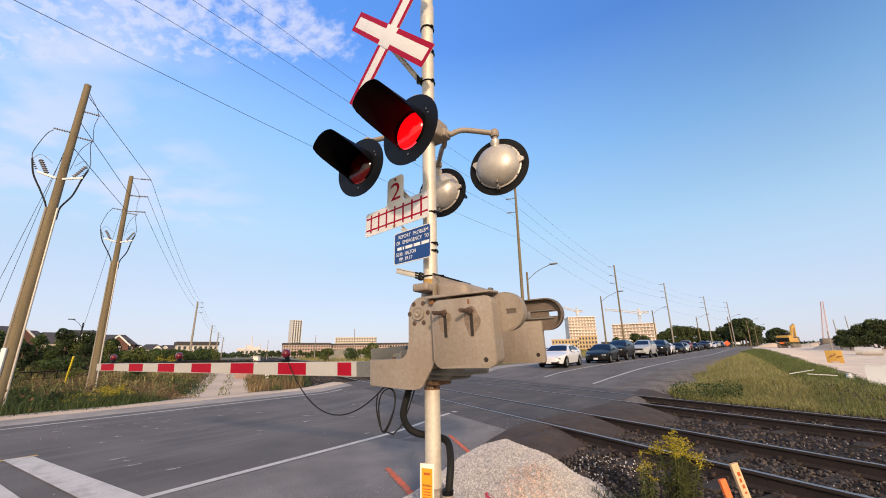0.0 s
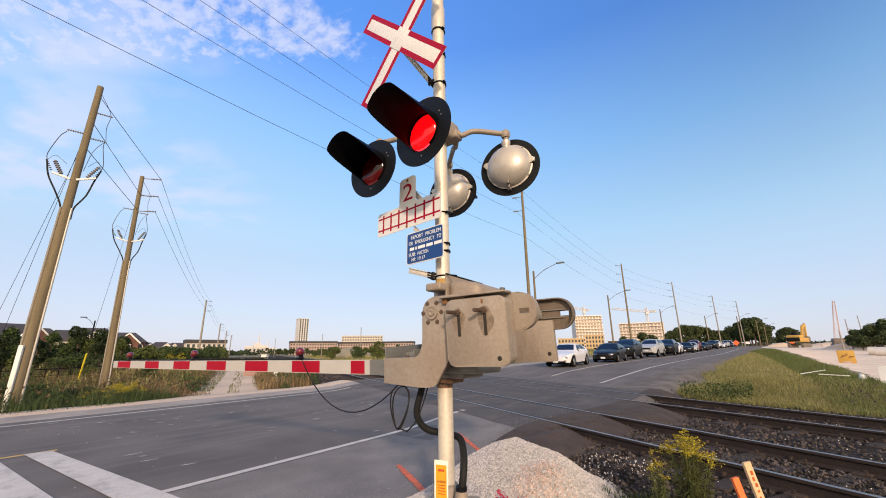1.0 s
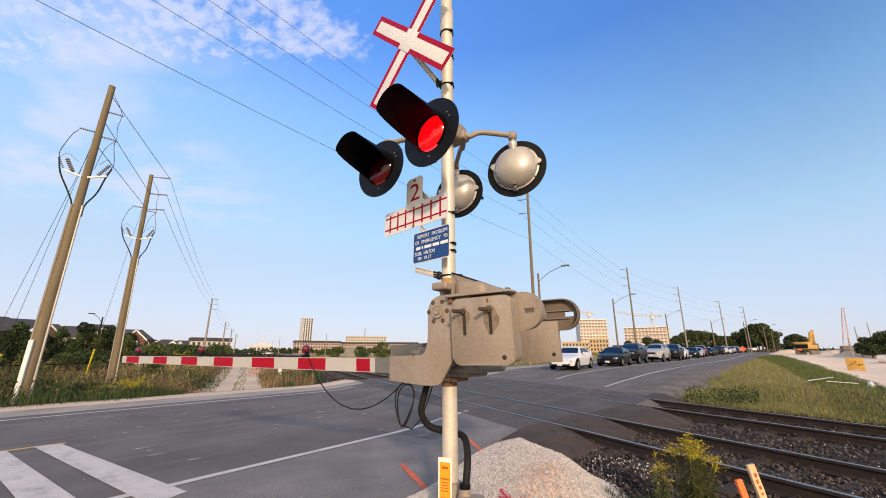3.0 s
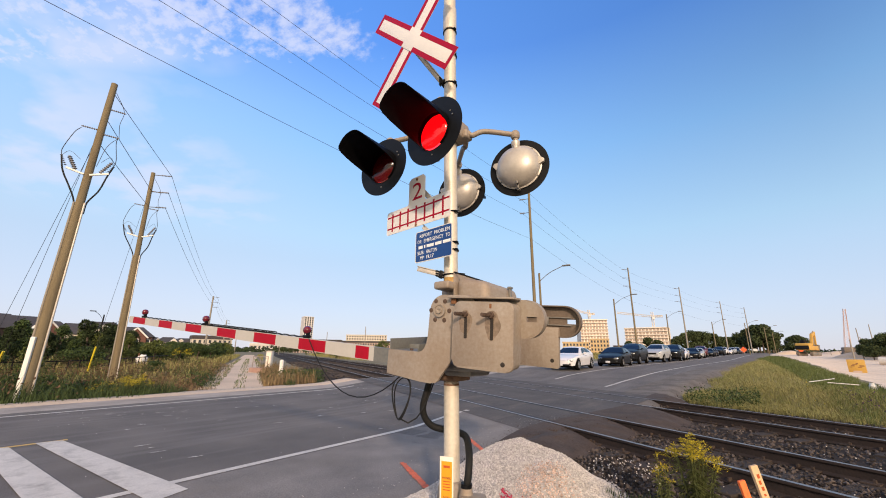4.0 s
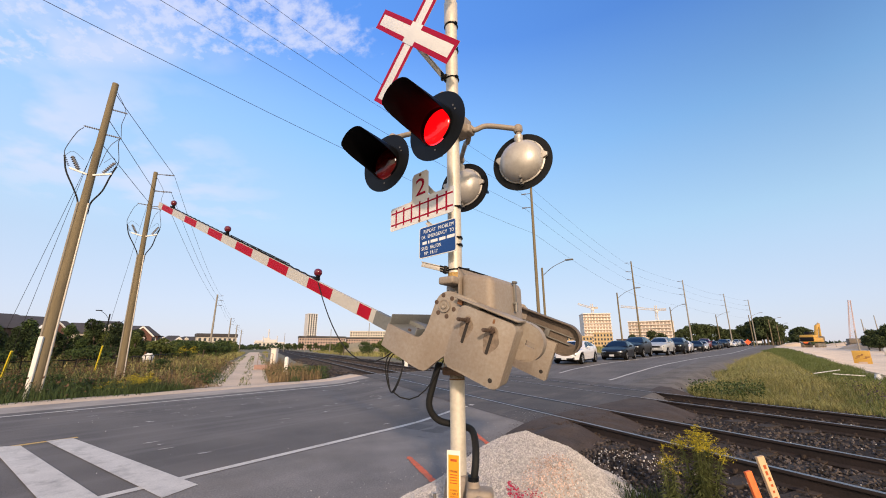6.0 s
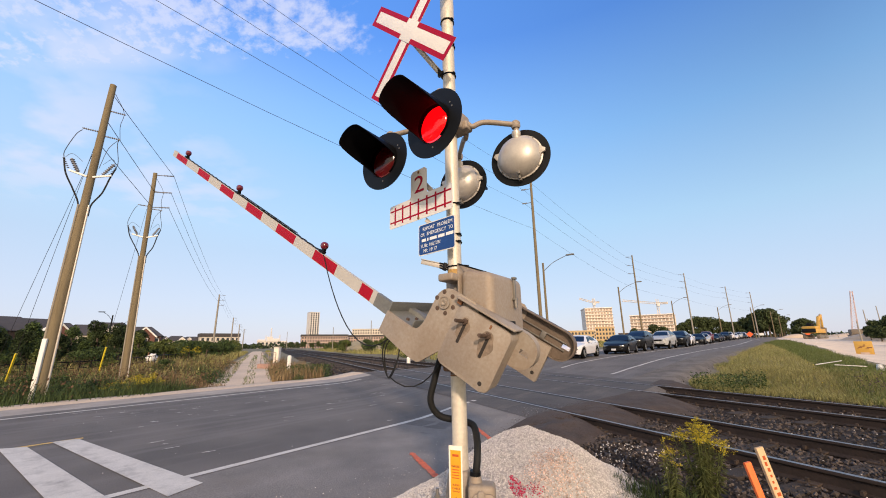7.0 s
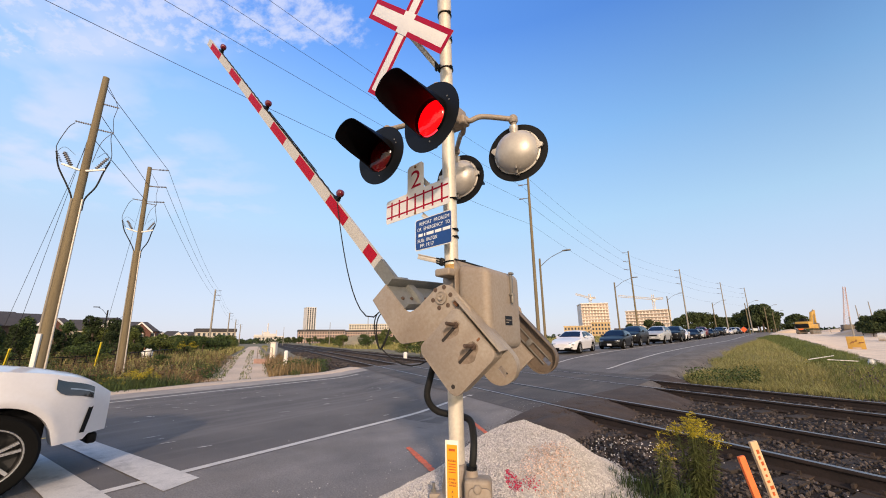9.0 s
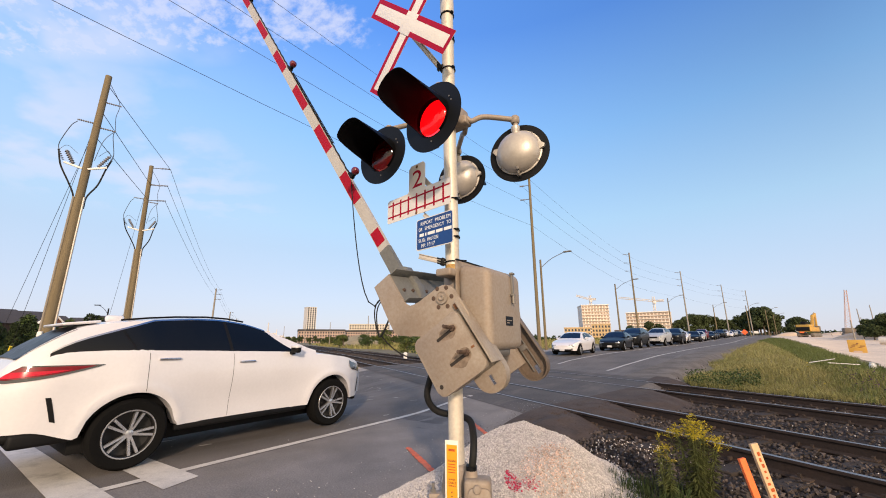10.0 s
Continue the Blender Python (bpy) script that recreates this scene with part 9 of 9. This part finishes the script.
# orange works sign on the far verge, with small white boards
SIGN_ORANGE = mat("orange_sign", (0.85, 0.13, 0.03), 0.5, vary=0.05, bump=0)
for az, te, r, size, material, label, cat in ((1.69, 0.0125, 96, 0.9, SIGN_ORANGE, "orange diamond road works sign on a post", "road sign"), (6.6, 0.012, 150, 1.2, SIGN_ORANGE, "orange diamond road works sign on a post", "road sign"),
                                      (-3.5, 0.010, 78, 0.75, FRAME_WHITE, "small white notice board on a post", "road sign"), (2.75, 0.012, 118, 0.8, FRAME_WHITE, "small white notice board on a post", "road sign")):
    x, y = spot(az, r)
    z = land_z(x, y)
    zc = 1.45 + te * r
    ob = empty("road_sign", pose(x, y, z - 0.05, 0, 0, -az), label, cat, "road signs")
    bm = bmesh.new()
    tube(bm, [(0, 0, 0), (0, 0, zc - z)], 0.04, 6)
    part("post", bm, GALV_DARK, ob)
    bm = bmesh.new()
    k = size / 2
    plate(bm, [(0, -k * 1.2), (k * 1.2, 0), (0, k * 1.2), (-k * 1.2, 0)] if material is SIGN_ORANGE else [(-k, -k * 0.7), (k, -k * 0.7), (k, k * 0.7), (-k, k * 0.7)], 0.03, Matrix.Translation((0, -0.06, zc - z)))
    part("board", bm, material, ob)

# ---- small things beside the path and the far rails ----
x, y = spot(-59.35, 43)
hut = empty("relay_cabinet", pose(x, y, land_z(x, y) - 0.02, 0, 0, 30), "pale metal relay cabinet beside the service path", "cabinet")
bm = bmesh.new()
box(bm, (0.55, 0.45, 1.6), (0, 0, 0.8), 0.02)
part("body", bm, TOWER_GREY, hut)
bm = bmesh.new()
box(bm, (0.62, 0.52, 0.08), (0, 0, 1.62), 0.03)
part("roof", bm, STUCCO, hut)
bm = bmesh.new()
box(bm, (0.44, 0.02, 1.3), (0, -0.23, 0.82), 0.008)
part("door", bm, PRECAST, hut)
x, y = spot(-60.4, 36.5)
rail_fence = empty("guard_rail", pose(x, y, land_z(x, y) - 0.02, 0, 0, 30), "steel pipe guard rail on a brick culvert head", "guard rail")
for k in range(3):
    bm = bmesh.new()
    tube(bm, [(-0.65 + 0.65 * k, 0, 0.4), (-0.65 + 0.65 * k, 0, 1.35)], 0.03, 8)
    part("post", bm, GALV, rail_fence)
for z in (0.9, 1.33):
    bm = bmesh.new()
    tube(bm, [(-0.65, 0, z), (0.65, 0, z)], 0.028, 8)
    part("rail", bm, GALV, rail_fence)
bm = bmesh.new()
box(bm, (1.6, 0.5, 0.5), (0, 0, 0.2), 0.03)
part("culvert_head", bm, mat("pinkish_brick", (0.38, 0.24, 0.20), 0.9, vary=0.2, scale=3, fine=20, bump=0.3), rail_fence)


def marker_post(x, y, z, h, r, label):
    ob = empty("marker_post", Matrix.Translation((x, y, z)), label, "marker post", "white marker posts")
    bm = bmesh.new()
    lathe(bm, [(0, -0.1), (r, -0.1), (r, h - 0.14), (r * 1.05, h - 0.14), (r * 1.05, h - 0.09), (r * 0.95, h - 0.07), (r * 0.8, h - 0.02), (r * 0.4, h), (0, h)], 16)
    part("body", bm, WHITE_PLASTIC, ob)


marker_post(-21.1, 13.3, -0.12, 1.08, 0.115, "white capped plastic marker post in the dry grass")
marker_post(-20.2, 22.8, -0.05, 0.62, 0.15, "white plastic marker post beyond the rails")
x, y = spot(-72.9, 44)
bag = empty("waste_bag", pose(x, y, land_z(x, y), 0, 0, 40), "crumpled white sack beside a wooden stake", "sack")
bm = bmesh.new()
bmesh.ops.create_icosphere(bm, subdivisions=3, radius=0.42)
for v in bm.verts:
    v.co += v.co.normalized() * 0.16 * noise.noise(v.co * 4)
    v.co.z = v.co.z * 1.1 + 0.62
part("sack", bm, FRAME_WHITE, bag)
bm = bmesh.new()
box(bm, (0.06, 0.06, 1.25), (-0.42, 0, 0.6), 0.005, rot=Matrix.Rotation(radians(8), 3, "Y"))
part("stake", bm, RUST, bag)
# dark wire fence in front of the young trees
fence = empty("fence", Matrix.Identity(4), "low dark wire fence behind the verge", "fence")
pts = [Vector((*spot(az, r), 0)) for az, r in ((-89, 33), (-84, 33.5), (-79, 35), (-75, 38), (-72, 44), (-69, 56))]
line = spline(pts, 5)
for p in line:
    p.z = land_z(p.x, p.y)
    bm = bmesh.new()
    tube(bm, [(p.x, p.y, p.z - 0.2), (p.x, p.y, p.z + 1.0)], 0.035, 6)
    part("post", bm, TRIM, fence)
for z in (0.95, 0.55, 0.2):
    bm = bmesh.new()
    tube(bm, [p + Vector((0, 0, z)) for p in line], 0.022 if z < 0.9 else 0.03, 5)
    part("rail", bm, TRIM, fence)


# ---- what moves ----
cable_rows = {"loop": []}


def hang(a, b, length, n):
    """Poses of n stiff pieces of a slack cable between two points."""
    lo, hi = 0.0, length
    for k in range(30):
        sag = (lo + hi) / 2
        pts = [a.lerp(b, i / 60) - Vector((0, 0, 4 * sag * (i / 60) * (1 - i / 60))) for i in range(61)]
        lo, hi = (sag, hi) if sum((q - p).length for p, q in zip(pts, pts[1:])) < length else (lo, sag)
    runs = [0.0]
    for p, q in zip(pts, pts[1:]):
        runs.append(runs[-1] + (q - p).length)
    ends = []
    for k in range(n + 1):
        s = runs[-1] * k / n
        i = min(59, max(0, int(np.searchsorted(runs, s)) - 1))
        ends.append(pts[i].lerp(pts[i + 1], (s - runs[i]) / max(1e-9, runs[i + 1] - runs[i])))
    return [Matrix.Translation((p + q) / 2) @ (q - p).to_track_quat("Z", "Y").to_matrix().to_4x4() for p, q in zip(ends, ends[1:])]


# dark weeds and low bushes along the verge, and crumbs of dirt on the crossing's edge
for x, y, h in ((-18.9, 3.1, 1.0), (-19.8, 4.3, 1.1), (-21.0, 3.6, 1.3), (-18.2, 1.6, 1.0), (-20.2, 1.9, 1.3), (-22.6, 5.4, 0.9), (-23.2, 3.0, 1.3), (-26.6, 7.6, 0.8), (-17.2, 0.2, 0.9), (-19.4, -0.4, 1.2)):
    tree("shrub", x, y, h * 0.8, "low dark green bush in the tall verge grass", "shrub", "verge shrubs")
xy = scatter(5000, -28, -15.9, -2, 8.5, lambda x, y: verge(x, y) and noise.noise(Vector((x * 0.45, y * 0.45, 12))) > -0.05)
tagged(quads_object("dark_weeds", leaf_quads(np.concatenate([xy, (heights(xy) + rng.uniform(0.1, 0.85, len(xy)))[:, None]], 1), 0.045), SEED_BROWN), "dark brown seed heads over the verge grass", "weeds", kind="stuff")
xy = scatter(16000, -3.6, -1.9, 4.9, 9.5, lambda x, y: rng.uniform() < math.exp(-((x + 2.85 - bend(y)) / 0.30) ** 2) and gravel_z(x, y) < -0.03)
stones_object("dirt_crumbs", np.concatenate([xy, np.array([max(road_z(x, y), land_z(x, y)) + 0.005 for x, y in xy])[:, None]], 1), 0.0075, DIRT, "crumbs of brown dirt along the crossing's edge", "dirt")


def motions():
    # the gate rises
    swing = [(0.0, -1.05), (1.5, -1.05), (2.7, -1.05), (3.3, -0.98), (3.55, 0.35), (3.8, 2.42), (4.0, 4.52), (4.5, 8.97), (5.0, 13.44), (5.5, 18.10), (6.0, 22.55), (6.5, 27.0),
             (7.0, 31.40), (7.5, 35.68), (8.0, 40.03), (8.5, 44.32), (9.0, 48.76), (9.5, 53.06), (10.0, 57.5)]
    walk(gate, [(t, GATE @ Matrix.Rotation(radians(a), 4, "Y")) for t, a in swing])
    # the cable hangs from the gate
    for t in [0.0, 3.3] + [3.5 + 0.25 * k for k in range(27)]:
        a = float(np.interp(t, [s[0] for s in swing], [s[1] for s in swing]))
        g = GATE @ Matrix.Rotation(radians(a), 4, "Y")
        p, f = g @ CABLE_A, g @ CABLE_F
        cable_rows["loop"].append((t, Matrix.Translation(f)))
        for key, chain in (("a", hang(p, f, CABLE_LEN, CABLE_N)), ("b", hang(f + Vector((0.01, 0, -0.325)), CABLE_M, CABLE_LEN_2, CABLE_N_2))):
            for i, m in enumerate(chain):
                cable_rows.setdefault((key, i), []).append((t, m))
    walk(loop, cable_rows["loop"])
    for i, ob in enumerate(pieces_a):
        walk(ob, cable_rows[("a", i)])
    for i, ob in enumerate(pieces_b):
        walk(ob, cable_rows[("b", i)])
    # the lamps flash in turn: each core turns its lit face to the lens and away
    turn = Matrix.Rotation
    for core, home, lit_first in ((*core_a, True), (*core_b, False), (*core_c, False), (*core_d, True)):
        rows, angle = [(0.0, 0.0 if lit_first else 180.0)], 0.0 if lit_first else 180.0
        k, t = 0, 0.2
        while t < 9.9:
            for step in range(3):
                rows.append((t + step / 30.0, angle + 60.0 * step))
            angle += 180.0
            rows.append((t + 0.1, angle))
            k += 1
            t = 0.20 + 0.497 * k
        rows.append((10.0, angle))
        walk(core, [(t, home @ turn(radians(a), 4, "Y")) for t, a in rows])
    # the white car pulls away over the tracks, its wheels rolling
    drive = [(0.0, -5.2), (6.6, -5.2), (7.0, -5.16), (7.4, -5.0), (7.8, -4.7), (8.2, -4.22), (8.5, -3.68), (8.7, -3.20), (8.9, -2.62), (9.0, -2.30), (9.1, -1.98), (9.2, -1.65), (9.3, -1.30),
             (9.4, -0.93), (9.5, -0.54), (9.6, -0.13), (9.7, 0.30), (9.8, 0.75), (9.9, 1.22), (10.0, 1.706)]
    rows = []
    for t, y in drive:
        zr, zf = road_z(SUV_X, y), road_z(SUV_X, y + 2.89)
        rows.append((t, pose(SUV_X, y + 0.05, zr + 0.012, math.degrees(math.atan2(zf - zr, 2.89)), 0, 0)))
    walk(suv, rows)
    for w, home, sgn in suv_wheels:
        walk(w, [(t, home @ Matrix.Rotation(-sgn * (y + 5.2) / 0.385, 4, "X")) for t, y in drive])


motions()
